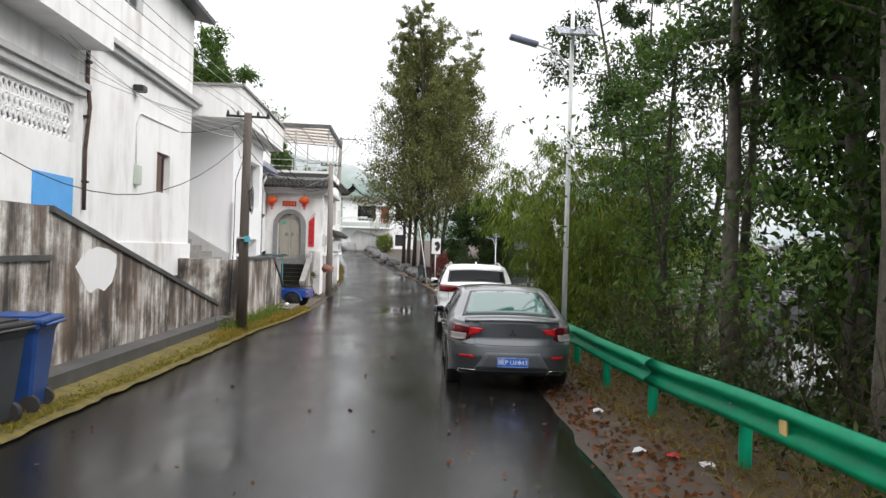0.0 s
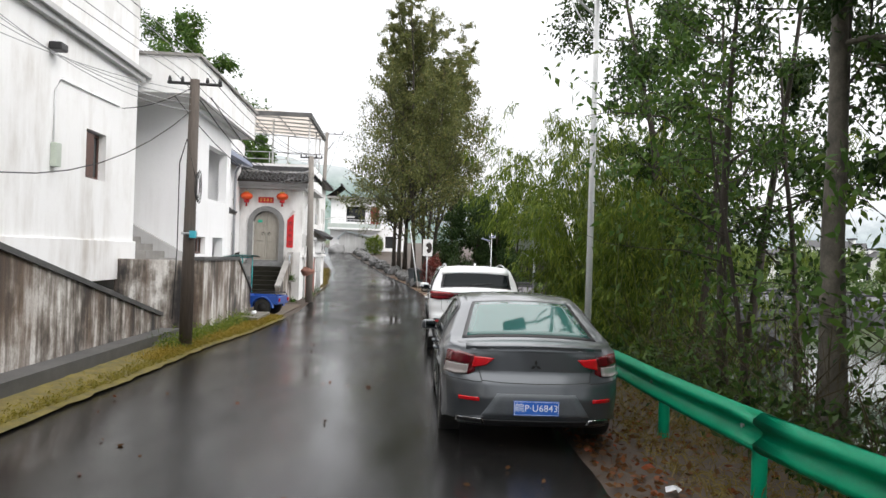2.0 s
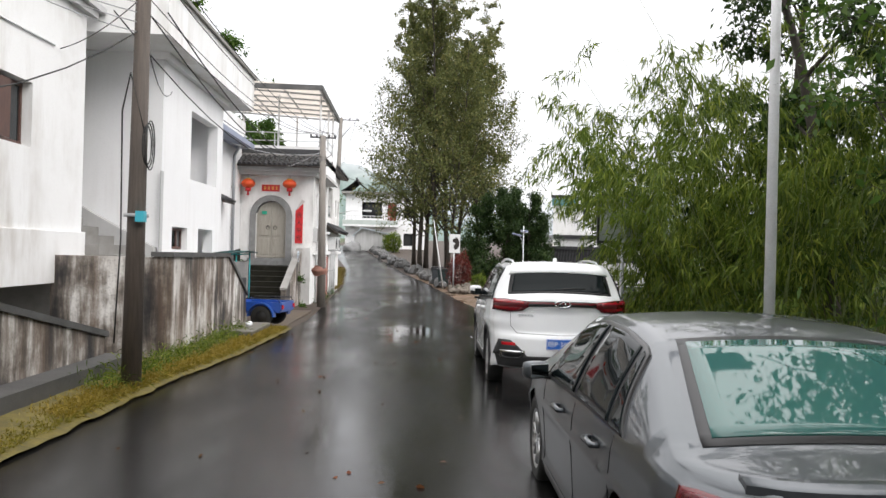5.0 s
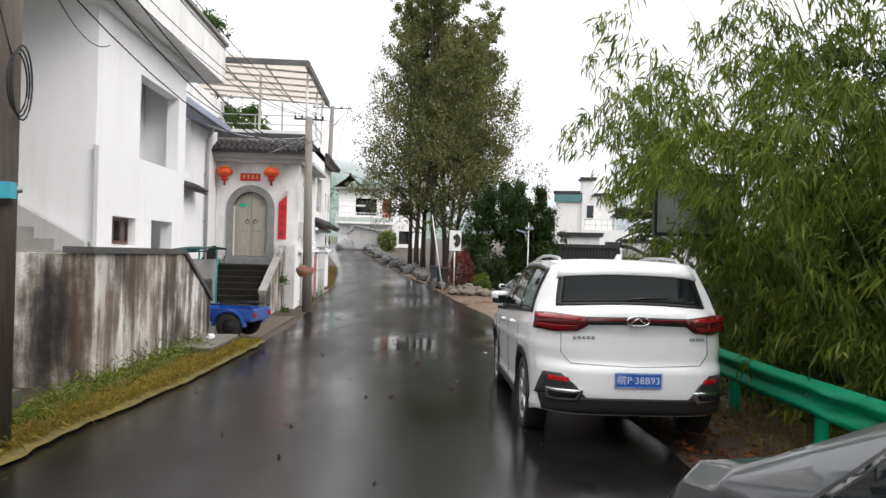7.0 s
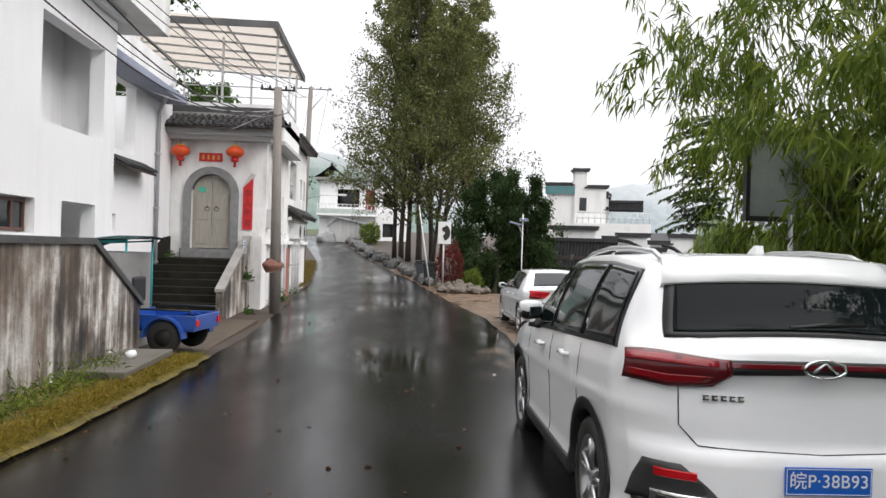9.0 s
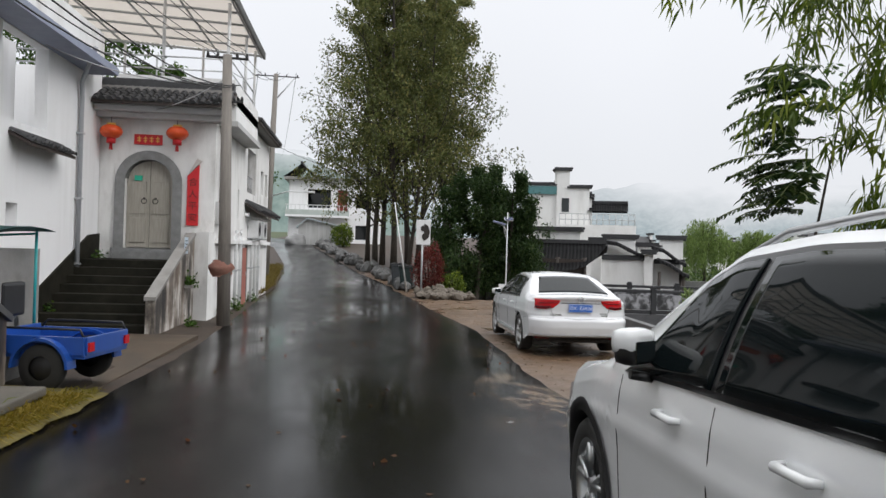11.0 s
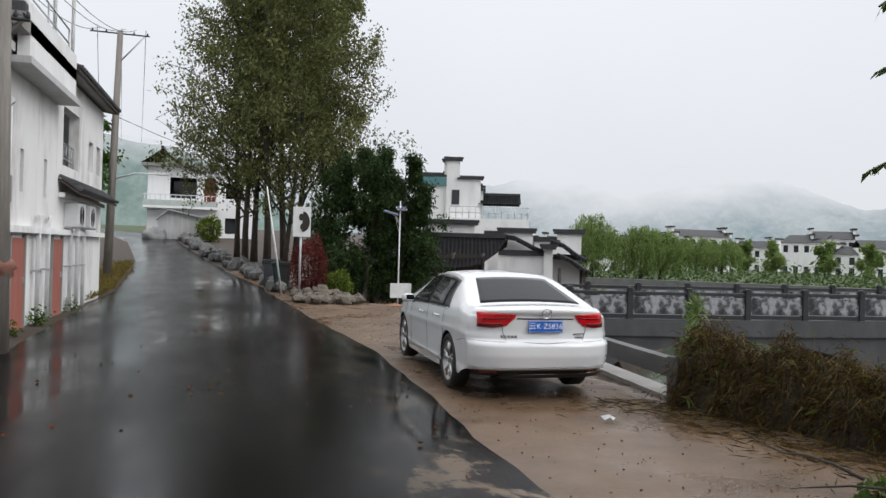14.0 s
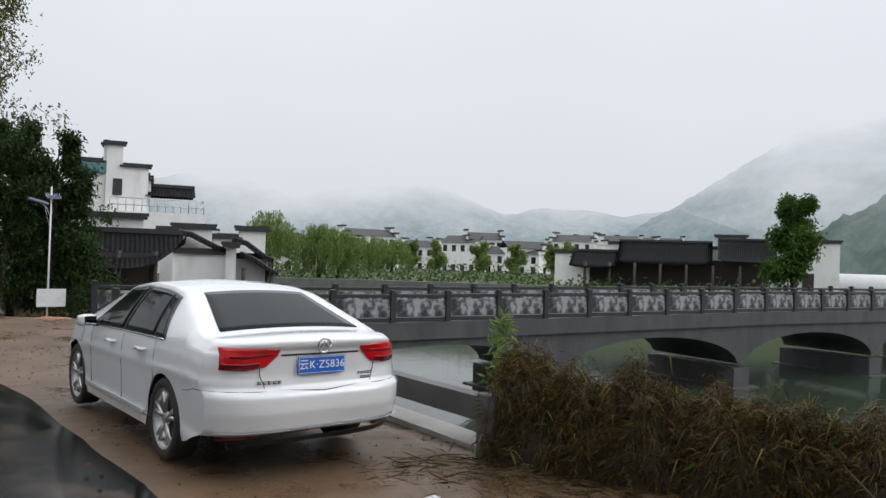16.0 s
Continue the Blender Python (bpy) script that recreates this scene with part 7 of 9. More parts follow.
scatter("road_leaves", "scattered wet leaves on the asphalt", 260, lambda: (rng.uniform(-3.0, 2.1), rng.uniform(-2, 45)), lambda x, y: ground_z(y) + 0.066, 0.06, 0.04, LITTER, lambda n_: rng.normal(size=(n_, 3)) * np.array([1, 1, 0.05]), 0.0)
scatter("verge_weeds", "yellow-green weeds along the wall foot", 11000, lambda: (lerp_line(LEFT_EDGE, (yy := rng.uniform(2, 26))) - abs(rng.normal()) * 0.22 + 0.03, yy), lambda x, y: ground_z(y) + 0.04, 0.1, 0.012, leafy("yellow_weeds", (0.12, 0.12, 0.015), (0.2, 0.17, 0.025), (0.26, 0.21, 0.04)), lambda n_: rng.normal(size=(n_, 3)) * np.array([0.7, 0.7, 0.3]) + np.array([0, 0, 0.7]), 0.3)
scatter("verge_grass", "long yellow grass along the drain by the yard wall", 9000, lambda: (lerp_line(LEFT_EDGE, (yy := rng.uniform(15.5, 25.5))) - 0.05 - abs(rng.normal()) * 0.22, yy), lambda x, y: ground_z(y) + 0.03, 0.24, 0.013, leafy("yellow_grass", (0.15, 0.12, 0.015), (0.27, 0.2, 0.03), (0.34, 0.25, 0.06)), lambda n_: rng.normal(size=(n_, 3)) * np.array([0.6, 0.6, 0.3]) + np.array([0.2, 0, 0.6]), 0.5)
scatter("pole_weeds", "taller weeds round the pole and yard wall", 2600, lambda: (-3.75 + rng.normal() * 0.16, rng.uniform(16.8, 24.5)), lambda x, y: ground_z(y) + 0.05 + abs(rng.normal()) * 0.1, 0.16, 0.016, LEAFB, lambda n_: rng.normal(size=(n_, 3)) * np.array([0.6, 0.6, 0.3]) + np.array([0, 0, 0.7]), 0.3)
scatter("far_verge", "weeds on the bend of the road", 5000, lambda: (lerp_line(LEFT_EDGE, (yy := rng.uniform(44, 62))) - abs(rng.normal()) * 0.5 - 0.1, yy), lambda x, y: ground_z(y) + 0.03, 0.35, 0.03, DRYGRASS, lambda n_: rng.normal(size=(n_, 3)) * np.array([0.6, 0.6, 0.3]) + np.array([0, 0, 0.8]), 0.3)
for px, py, c in ((2.55, 6.9, RED), (2.75, 6.6, PLATEW), (2.3, 7.1, PLATEW), (2.4, 9.0, PLATEW), (3.7, 28.9, PLATEW), (1.2, 24.5, PLATEW)):
    lt = thing("litter", "crumpled scrap of litter on the ground", "litter", "litter on the verge")
    bm = bmesh.new()
    vs = [bm.verts.new((px + 0.07 * math.cos(a) * rng.uniform(0.6, 1.2), py + 0.06 * math.sin(a) * rng.uniform(0.6, 1.2), land(px, py) + 0.05 + 0.02 * math.sin(3 * a))) for a in [2 * math.pi * k / 9 for k in range(9)]]
    mid = bm.verts.new((px, py, land(px, py) + 0.085))
    for k in range(9):
        bm.faces.new((vs[k], vs[(k + 1) % 9], mid))
    bmesh.ops.solidify(bm, geom=bm.faces[:], thickness=0.008)
    part("scrap", bm, c, lt)

# a branch of pinnate leaves over the heap
bzl = land(4.65, 25.5)
br = tree("compound_leaf_tree", "young tree with long feathery compound leaves", (4.65, 25.5, bzl), 3.9 - bzl, 0.035, LEAF, BARK, 40, 0.1, 0.8, 3, 0.5)
cen, dr = [], []
bmf = bmesh.new()
for k in range(64):
    a = rng.uniform(2.2, 4.6)
    o = np.array([0.0 + rng.normal() * 0.12, 0.05 + rng.normal() * 0.12, rng.uniform(1.9, 3.6) - bzl])
    fr_ = bend_line(o, (math.cos(a), math.sin(a), 0.12), rng.uniform(0.45, 0.85), 8, 0.05, -0.08)
    bm_tube(bmf, fr_, [0.007] * 9, 4)
    fa = np.array(fr_)
    for j in range(1, 9):
        dd = fa[j] - fa[j - 1]
        sd = np.cross(dd, [0, 0, 1])
        sd /= np.linalg.norm(sd)
        for e in (-1, 1):
            for q in (0.2, 0.7):
                cen.append(fa[j - 1] + dd * q)
                dr.append(sd * e + dd * 3 + np.array([0, 0, -0.3]))
part("stalk", bmf, BAMBOO, br)
leaf_mesh("feathery_leaves", np.array(cen), np.array(dr), 0.125, 0.045, LEAFD, br, droop=0.15)

# ---- muddy turnout: flood wrack, concrete railing ----
wr = [(5.25, 29.8), (5.55, 28.6), (5.85, 27.2), (6.2, 25.6), (6.6, 24.2)]


def wrack_pt(f):
    k = min(3, int(f * 4))
    a, b = Vector(wr[k]), Vector(wr[k + 1])
    return a.lerp(b, f * 4 - k)


heap = thing("flood_wrack", "heap of wet brown straw and reeds caught on the bank railing", "debris")
bm = bmesh.new()
rings = []
for k in range(29):
    p = wrack_pt(min(0.9999, k / 28))
    n_ = (1 - 0.3 * k / 28) * (1 + 0.25 * noise.noise((k * 0.5, 0, 0))) * 0.84
    g0 = ground_z(p.y)
    ring = []
    for q in range(9):
        a = math.pi * q / 8
        ring.append(bm.verts.new((p.x - 0.5 * n_ * math.cos(a) + 0.06 * noise.noise((k, q, 1)), p.y - 0.14 * math.cos(a), g0 - 0.1 + (0.72 * n_ + 0.1 * noise.noise((k * 0.8, q * 0.7, 3))) * math.sin(a))))
    rings.append(ring)
for r0, r1 in zip(rings, rings[1:]):
    for q in range(8):
        bm.faces.new((r0[q], r0[q + 1], r1[q + 1], r1[q])).smooth = True
part("core", bm, grain("wet_straw_core", (0.04, 0.028, 0.014), (0.02, 0.015, 0.008), 8, 0.8, bump=1.0, fine=25), heap)
N = 46000
f_ = rng.uniform(0, 0.9999, N)
cs = np.array([tuple(wrack_pt(v_)) for v_ in f_])
a_ = rng.uniform(0.02, math.pi * 0.98, N)
gz = np.array([ground_z(v_) for v_ in cs[:, 1]])
bumpy = np.array([0.92 - 0.34 * v_ + 0.25 * noise.noise((v_ * 14, 0, 0)) + 0.3 * noise.noise((v_ * 34, w_ * 3.1, 2)) + 0.12 * noise.noise((v_ * 90, w_ * 8, 5)) for v_, w_ in zip(f_, a_)])
C = np.c_[cs[:, 0] - 0.45 * np.cos(a_) * bumpy, cs[:, 1] - 0.14 * np.cos(a_) + rng.normal(size=N) * 0.04, gz - 0.08 + 0.86 * bumpy * np.sin(a_) + rng.normal(size=N) * 0.04]
way_ = np.array([noise.noise((v_ * 22, w_ * 2.2, 9)) for v_, w_ in zip(f_, a_)])
D = np.c_[-np.cos(a_) * 0.5 + rng.normal(size=N) * 0.6, way_ * 2.2 + rng.normal(size=N) * 0.6, -0.25 + rng.normal(size=N) * 0.6]
leaf_mesh("straw", C, D, 0.125, 0.0095, STRAW, heap, droop=0.3)
leaf_mesh("loose_straw", C[:800] + np.array([0, 0, 0.03]), rng.normal(size=(800, 3)) + np.array([-0.3, 0, 0.1]), 0.32, 0.009, DRYGRASS, heap, droop=0.5)
leaf_mesh("caught_greenery", C[3000:3250], rng.normal(size=(250, 3)) + np.array([-0.4, 0, 0.3]), 0.16, 0.035, LEAF, heap, "green weeds caught in the straw", droop=0.2)["kind"] = "stuff"
scatter("wrack_scatter", "straw and twigs strewn on the mud", 1600, lambda: (4.9 - abs(rng.normal()) * 0.45 + (29 - (yy := rng.uniform(24.5, 30))) * 0.25, yy), lambda x, y: land(x, y) + 0.03, 0.22, 0.012, STRAW, lambda n_: rng.normal(size=(n_, 3)) * np.array([1, 1, 0.08]), 0.0)
scatter("mud_clods", "small clods and pebbles on the muddy turnout", 1500, lambda: (lerp_line(RIGHT_EDGE, (yy := rng.uniform(23, 42))) + 0.1 + rng.uniform(0, 1) * 2.9, yy), lambda x, y: land(x, y) + 0.016, 0.026, 0.022, leafy("mud_crumbs", (0.08, 0.052, 0.032), (0.12, 0.078, 0.046), (0.22, 0.16, 0.1)), lambda n_: rng.normal(size=(n_, 3)) * np.array([1, 1, 0.12]), 0.0)
debris = thing("branch_heap", "low heap of broken branches, wet leaves and straw on the mud", "debris", at=pose(4.5, 25.3, land(4.5, 25.3)))
n_ = 9000
aa, rr_ = rng.uniform(0, 2 * math.pi, n_), np.sqrt(rng.uniform(0, 1, n_))
hz = np.maximum(0.0, 0.46 * (1 - rr_ ** 1.6)) * rng.uniform(0.5, 1.1, n_)
leaf_mesh("straw", np.c_[0.8 * rr_ * np.cos(aa), 0.95 * rr_ * np.sin(aa), hz + 0.02], rng.normal(size=(n_, 3)) + np.array([-0.2, 0, -0.1]), 0.14, 0.014, STRAW, debris, droop=0.2)
leaf_mesh("leaves", np.c_[0.8 * rr_[:700] * np.cos(aa[:700]), 1.1 * rr_[:700] * np.sin(aa[:700]), hz[:700] + 0.05], rng.normal(size=(700, 3)), 0.1, 0.045, LEAF, debris, droop=0.1)
for k in range(26):
    a = rng.uniform(0, 2 * math.pi)
    o = np.array([rng.normal() * 0.35, rng.normal() * 0.45, rng.uniform(0.05, 0.4)])
    ln_ = bend_line(o, (math.cos(a) - 0.6, math.sin(a), rng.uniform(-0.05, 0.3)), rng.uniform(0.5, 1.2), 5, 0.16)
    bm = bmesh.new()
    bm_tube(bm, ln_, [0.014, 0.012, 0.01, 0.008, 0.006, 0.003], 5)
    part("branch", bm, BARK, debris)
weed = thing("green_shrub", "bright green weed growing behind the railing", "shrub", at=pose(5.35, 29.95, -0.3))
n_ = 260
hh = rng.uniform(0.2, 1.05, n_)
leaf_mesh("foliage", np.c_[rng.normal(size=n_) * 0.12 * (1.2 - hh), rng.normal(size=n_) * 0.12 * (1.2 - hh), hh], rng.normal(size=(n_, 3)) + np.array([0, 0, 0.5]), 0.13, 0.03, LEAFW, weed)
tube_part("stem", [(0, 0, -0.6), (0.02, 0, 0.5), (0, 0.02, 1.0)], [0.012, 0.008, 0.003], BAMBOO, weed, seg=5)

crail = thing("concrete_railing", "low dark wet concrete railing along the river wall", "railing")
for y in (29.65, 33.2, 36.8):
    x = 4.98 + (y - 29.65) * 0.07
    box_part("post", (x - 0.11, x + 0.11, y - 0.11, y + 0.11, -0.9, 0.12), DARKCONC, crail, bevel=0.015)
for y0, y1 in ((29.77, 33.08), (33.32, 36.68)):
    bm = bmesh.new()
    x0, x1 = 4.98 + (y0 - 29.65) * 0.07, 4.98 + (y1 - 29.65) * 0.07
    for zb, zt in ((-0.13, 0.08),):
        bm_prism(bm, [(x0 - 0.08, y0), (x0 + 0.08, y0), (x1 + 0.08, y1), (x1 - 0.08, y1)], zb, zt, "z")
    part("beam", bm, DARKCONC, crail)
bm = bmesh.new()
bm_prism(bm, [(4.95, 29.2), (5.3, 29.2), (6.4, 42.0), (6.05, 42.0)], -5.0, -0.39, "z")
structure("river_wall", bm, CONC, "concrete river wall with a flat wet top")

# ---- bridge ----
B0, BD = Vector((15.2, 45.1, 0)), Vector((2.08, -0.335, 0))
BU = BD.normalized()
BN = Vector((-BU.y, BU.x, 0))
if BN.y < 0:
    BN = -BN
SP = BD.length


def bz(k):
    return 0.22 * max(0.0, min(1.0, k / 9.0))


def bp(k, n_, z):
    return B0 + BD * k + BN * n_ + Vector((0, 0, z + bz(k)))


BRIDGEC = grain("bridge_concrete", (0.082, 0.082, 0.086), (0.045, 0.045, 0.05), 1.2, 0.6, stretch=(1, 1, 0.5), bump=0.3)
BDARK = grain("dark_granite", (0.028, 0.029, 0.032), (0.016, 0.016, 0.018), 4, 0.45, bump=0.2)
BPANEL, n, l, p = nodes_of("stained_marble")
l.new(ramp_of(n, l, add_noise(n, l, 2.0, 8, (1, 1, 0.8), 0.65), [(0.42, (0.02, 0.02, 0.022)), (0.5, (0.09, 0.09, 0.095)), (0.54, (0.25, 0.25, 0.265)), (0.66, (0.36, 0.36, 0.38))]), p.inputs["Base Color"])
p.inputs["Roughness"].default_value = 0.5
K0, K1, WIDE = -4.0, 31.0, 5.0
bridge = thing("arch_bridge", "grey concrete arch bridge with dark railing over the river", "bridge")
arches = [(-1.45 + 4.9 * i, 3.2 + 4.9 * i) for i in range(-1, 7)]


def soffit(k):
    for a, b in arches:
        if a < k < b:
            u = (k - (a + b) / 2) / ((b - a) / 2)
            return -2.95 + 1.3 * math.sqrt(max(0, 1 - u * u)) ** 1.0
    return -2.95


ks = sorted({round(v_, 3) for v_ in [*np.arange(K0, K1 + 0.01, 0.2), *[e for ab in arches for e in (ab[0] + 0.01, ab[1] - 0.01, ab[0] + 0.06, ab[1] - 0.06)]] if K0 <= v_ <= K1})
bm = bmesh.new()
rows_ = [[bm.verts.new(bp(k, n_, z)) for n_, z in ((0, -1.45), (0, soffit(k) - bz(k)), (WIDE, soffit(k) - bz(k)), (WIDE, -1.45))] for k in ks]
for r0, r1 in zip(rows_, rows_[1:]):
    for q in range(3):
        bm.faces.new((r0[q], r0[q + 1], r1[q + 1], r1[q]))
part("arch_body", bm, BRIDGEC, bridge, "grey concrete arches and spandrels")
bm = bmesh.new()
rows_ = [[bm.verts.new(bp(k, n_, z)) for n_, z in ((-0.12, -1.45), (-0.12, -0.88), (WIDE + 0.12, -0.88), (WIDE + 0.12, -1.45))] for k in np.arange(K0, K1 + 0.1, 1.0)]
for r0, r1 in zip(rows_, rows_[1:]):
    for q in range(4):
        bm.faces.new((r0[q], r0[(q + 1) % 4], r1[(q + 1) % 4], r1[q]))
part("deck", bm, BRIDGEC, bridge, "grey deck slab")
for (a, b), (c, d) in zip(arches, arches[1:]):
    if c > K1:
        break
    m0, m1 = b - 0.12, c + 0.12
    bm = bmesh.new()
    for (n0, n1, z0, z1, e) in ((-0.05, WIDE + 0.05, -6.0, -3.1, 0.0), (-0.35, WIDE + 0.35, -6.0, -3.95, 0.15)):
        lo = [bm.verts.new(bp(k, n_, z0) - Vector((0, 0, bz(k)))) for k, n_ in ((m0 - e, n0), (m1 + e, n0), (m1 + e, n1), (m0 - e, n1))]
        hi = [bm.verts.new(bp(k, n_, z1) - Vector((0, 0, bz(k)))) for k, n_ in ((m0 - e, n0), (m1 + e, n0), (m1 + e, n1), (m0 - e, n1))]
        for q in range(4):
            bm.faces.new((lo[q], lo[(q + 1) % 4], hi[(q + 1) % 4], hi[q]))
        bm.faces.new(hi)
    part("pier", bm, BRIDGEC, bridge)
rail_b = thing("bridge_railing", "dark granite posts with stained pale stone panels on the bridge", "railing")
yaw_b = math.degrees(math.atan2(BU.y, BU.x))
bm = bmesh.new()
bm_box(bm, -0.1, 0.1, -0.1, 0.1, -0.9, 0.1, 0.012)
bm_box(bm, -0.12, 0.12, -0.12, 0.12, 0.1, 0.13)
bm_box(bm, -0.09, 0.09, -0.09, 0.09, 0.13, 0.2, 0.03)
post0 = part("post", bm, BDARK, rail_b)
bm = bmesh.new()
bm_box(bm, -SP / 2 + 0.1, SP / 2 - 0.1, -0.035, 0.035, -0.7, -0.12, 0.008)
panel0 = part("panel", bm, BPANEL, rail_b, "pale stone panel with black weather stains")
bm = bmesh.new()
bm_box(bm, -SP / 2 + 0.1, SP / 2 - 0.1, -0.055, 0.055, -0.06, 0.06, 0.02)
bar0 = part("top_rail", bm, BDARK, rail_b)
bm = bmesh.new()
bm_box(bm, -SP / 2 + 0.1, SP / 2 - 0.1, -0.06, 0.06, -0.86, -0.72, 0.01)
sill0 = part("bottom_rail", bm, BDARK, rail_b)
first = True
for n_ in (0.06, WIDE - 0.06):
    for k in range(-4, 32):
        p = bp(k, n_, 0)
        for src, kk in ((post0, k), (panel0, k + 0.5), (bar0, k + 0.5), (sill0, k + 0.5)):
            if src is not post0 and k == 31:
                continue
            p = bp(kk, n_, 0)
            ob = src if first else new(src.name.split(".")[0], src.data)
            ob.parent = rail_b
            ob.matrix_basis = pose(p.x, p.y, p.z, 0, 0, yaw_b)
            if src is sill0:
                first = False

# ---- beyond the turnout ----


def shrub(name, label, base, n_, r, h, leaf, mat):
    t = thing(name, label, "shrub", at=pose(*base))
    u = rng.normal(size=(n_, 3))
    u /= np.linalg.norm(u, axis=1, keepdims=True)
    rad = rng.uniform(0.55, 1.0, (n_, 1)) * (1 + 0.25 * np.sin(u[:, :1] * 5) * np.cos(u[:, 1:2] * 4))
    c = u * rad * np.array([r, r, h / 2]) + np.array([0, 0, h / 2])
    leaf_mesh("foliage", c, u + rng.normal(size=(n_, 3)) * 0.6, leaf, leaf * 0.5, mat, t)
    bm = bmesh.new()
    for k in range(7):
        a = 2 * math.pi * k / 7
        bm_tube(bm, [(0, 0, -0.15), (r * 0.3 * math.cos(a), r * 0.3 * math.sin(a), h * 0.45), (r * 0.6 * math.cos(a), r * 0.6 * math.sin(a), h * 0.75)], [0.03, 0.02, 0.008], 5)
    part("stems", bm, BARK, t)
    return t


REDLEAF = leafy("red_leaves", (0.09, 0.022, 0.02), (0.13, 0.03, 0.025), (0.18, 0.05, 0.035))
shrub("red_leaved_shrub", "dense red-brown leaved shrub at the roadside", (2.5, 47.7, -0.45), 5000, 0.62, 2.0, 0.09, REDLEAF)
shrub("green_shrub", "small round green shrub beside the red shrub", (3.5, 47.9, -0.6), 2200, 0.5, 1.1, 0.09, LEAFB)
shrub("green_shrub", "bushy yellow-green shrub before the far shed", (-1.75, 81.5, 1.45), 1500, 0.9, 1.9, 0.2, LEAFB)

stones = thing("stone_pile", "low pile of rough grey stones and sandy soil", "stones")
for k in range(70):
    bm = bmesh.new()
    bmesh.ops.create_icosphere(bm, subdivisions=1, radius=rng.uniform(0.1, 0.24))
    for v_ in bm.verts:
        v_.co *= 1 + 0.35 * noise.noise(v_.co * 6 + Vector((k, 0, 0)))
        v_.co.z *= 0.65
    px, py = rng.uniform(1.9, 3.9), rng.uniform(44.6, 47.2)
    st = part("stone", bm, grain("muddy_stone", (0.13, 0.105, 0.08), (0.07, 0.058, 0.045), 5, 0.7, bump=0.5), stones)
    st.matrix_basis = pose(px, py, land(px, py) + 0.12 + 0.28 * max(0, 1 - abs(px - 2.7)) * max(0, 1 - abs(py - 46.4)), rng.uniform(0, 40), rng.uniform(0, 40), rng.uniform(0, 360))
mound = thing("earth_mound", "mound of orange clay soil on the turnout", "mound")
bm = bmesh.new()
gr_ = [[bm.verts.new((4.0 + 0.16 * i, 44.4 + 0.16 * j, -0.62 + 0.17 * max(0, 1 - ((i - 6) / 6) ** 2) * max(0, 1 - ((j - 5) / 5) ** 2) * (1 + 0.5 * noise.noise((i * 0.9, j * 0.9, 0))))) for i in range(13)] for j in range(11)]
for j in range(10):
    for i in range(12):
        bm.faces.new((gr_[j][i], gr_[j][i + 1], gr_[j + 1][i + 1], gr_[j + 1][i])).smooth = True
part("soil", bm, grain("orange_clay", (0.33, 0.14, 0.06), (0.24, 0.1, 0.045), 4, 0.7, bump=0.8, fine=20), mound)

# roadside stones along the right edge of the climbing road
edge_st = thing("stone_border", "row of rough dark stones along the climbing road", "stones")
for k in range(95):
    y = rng.uniform(49, 86)
    x = lerp_line(RIGHT_EDGE, y) + rng.uniform(0.25, 1.1)
    bm = bmesh.new()
    bmesh.ops.create_icosphere(bm, subdivisions=1, radius=rng.uniform(0.2, 0.42))
    for v_ in bm.verts:
        v_.co *= 1 + 0.4 * noise.noise(v_.co * 3 + Vector((k, 5, 0)))
    st = part("stone", bm, DARKCONC, edge_st)
    st.matrix_basis = pose(x, y, ground_z(y) + 0.18, 0, 0, rng.uniform(0, 360))

sg_ = thing("yin_yang_sign", "white square sign with a dark curved emblem on a post", "sign")
tube_part("post", [(2.05, 46.1, -0.8), (2.05, 46.1, 2.3)], 0.035, GALV, sg_)
box_part("board", (1.8, 2.34, 46.02, 46.05, 1.55, 2.48), STEELWHITE, sg_, bevel=0.008)
bm = bmesh.new()
for s0, cxx, czz, rr in ((0, 2.07, 2.02, 0.24), (1, 2.05, 2.16, 0.08), (2, 2.1, 1.86, 0.08)):
    n_ = 24
    a0, a1 = (-math.pi / 2, math.pi / 2) if s0 == 0 else (0, 2 * math.pi)
    pts = [(cxx + rr * math.cos(a0 + (a1 - a0) * k / n_), czz + rr * 1.35 * math.sin(a0 + (a1 - a0) * k / n_)) for k in range(n_)]
    bm_prism(bm, pts, 46.005 - 0.002 * s0, 46.02, "y")
part("emblem", bm, INK, sg_, "dark curved emblem")
stk = thing("leaning_stick", "thin white pole leaning among the trees", "pole")
tube_part("pole", [(1.7, 49.0, -0.5), (1.1, 49.2, 3.3)], [0.04, 0.02], STEELWHITE, stk)

wheelie_bin(1.75, 50.4, 90, grain("dark_green_plastic", (0.015, 0.03, 0.03), (0.01, 0.022, 0.022), 4, 0.45), BLACKP, "dark green wheelie bin at the roadside")
wheelie_bin(1.45, 51.8, 90, grain("grey_plastic_bin", (0.05, 0.055, 0.06), (0.035, 0.04, 0.045), 4, 0.45), BLACKP, "grey wheelie bin at the roadside")
info = thing("white_notice", "blank white notice board on the lamp pole", "sign")
gl = land(6.43, 52.0)
box_part("board", (6.08, 6.94, 51.86, 51.89, -0.68, -0.1), STEELWHITE, info, bevel=0.005)

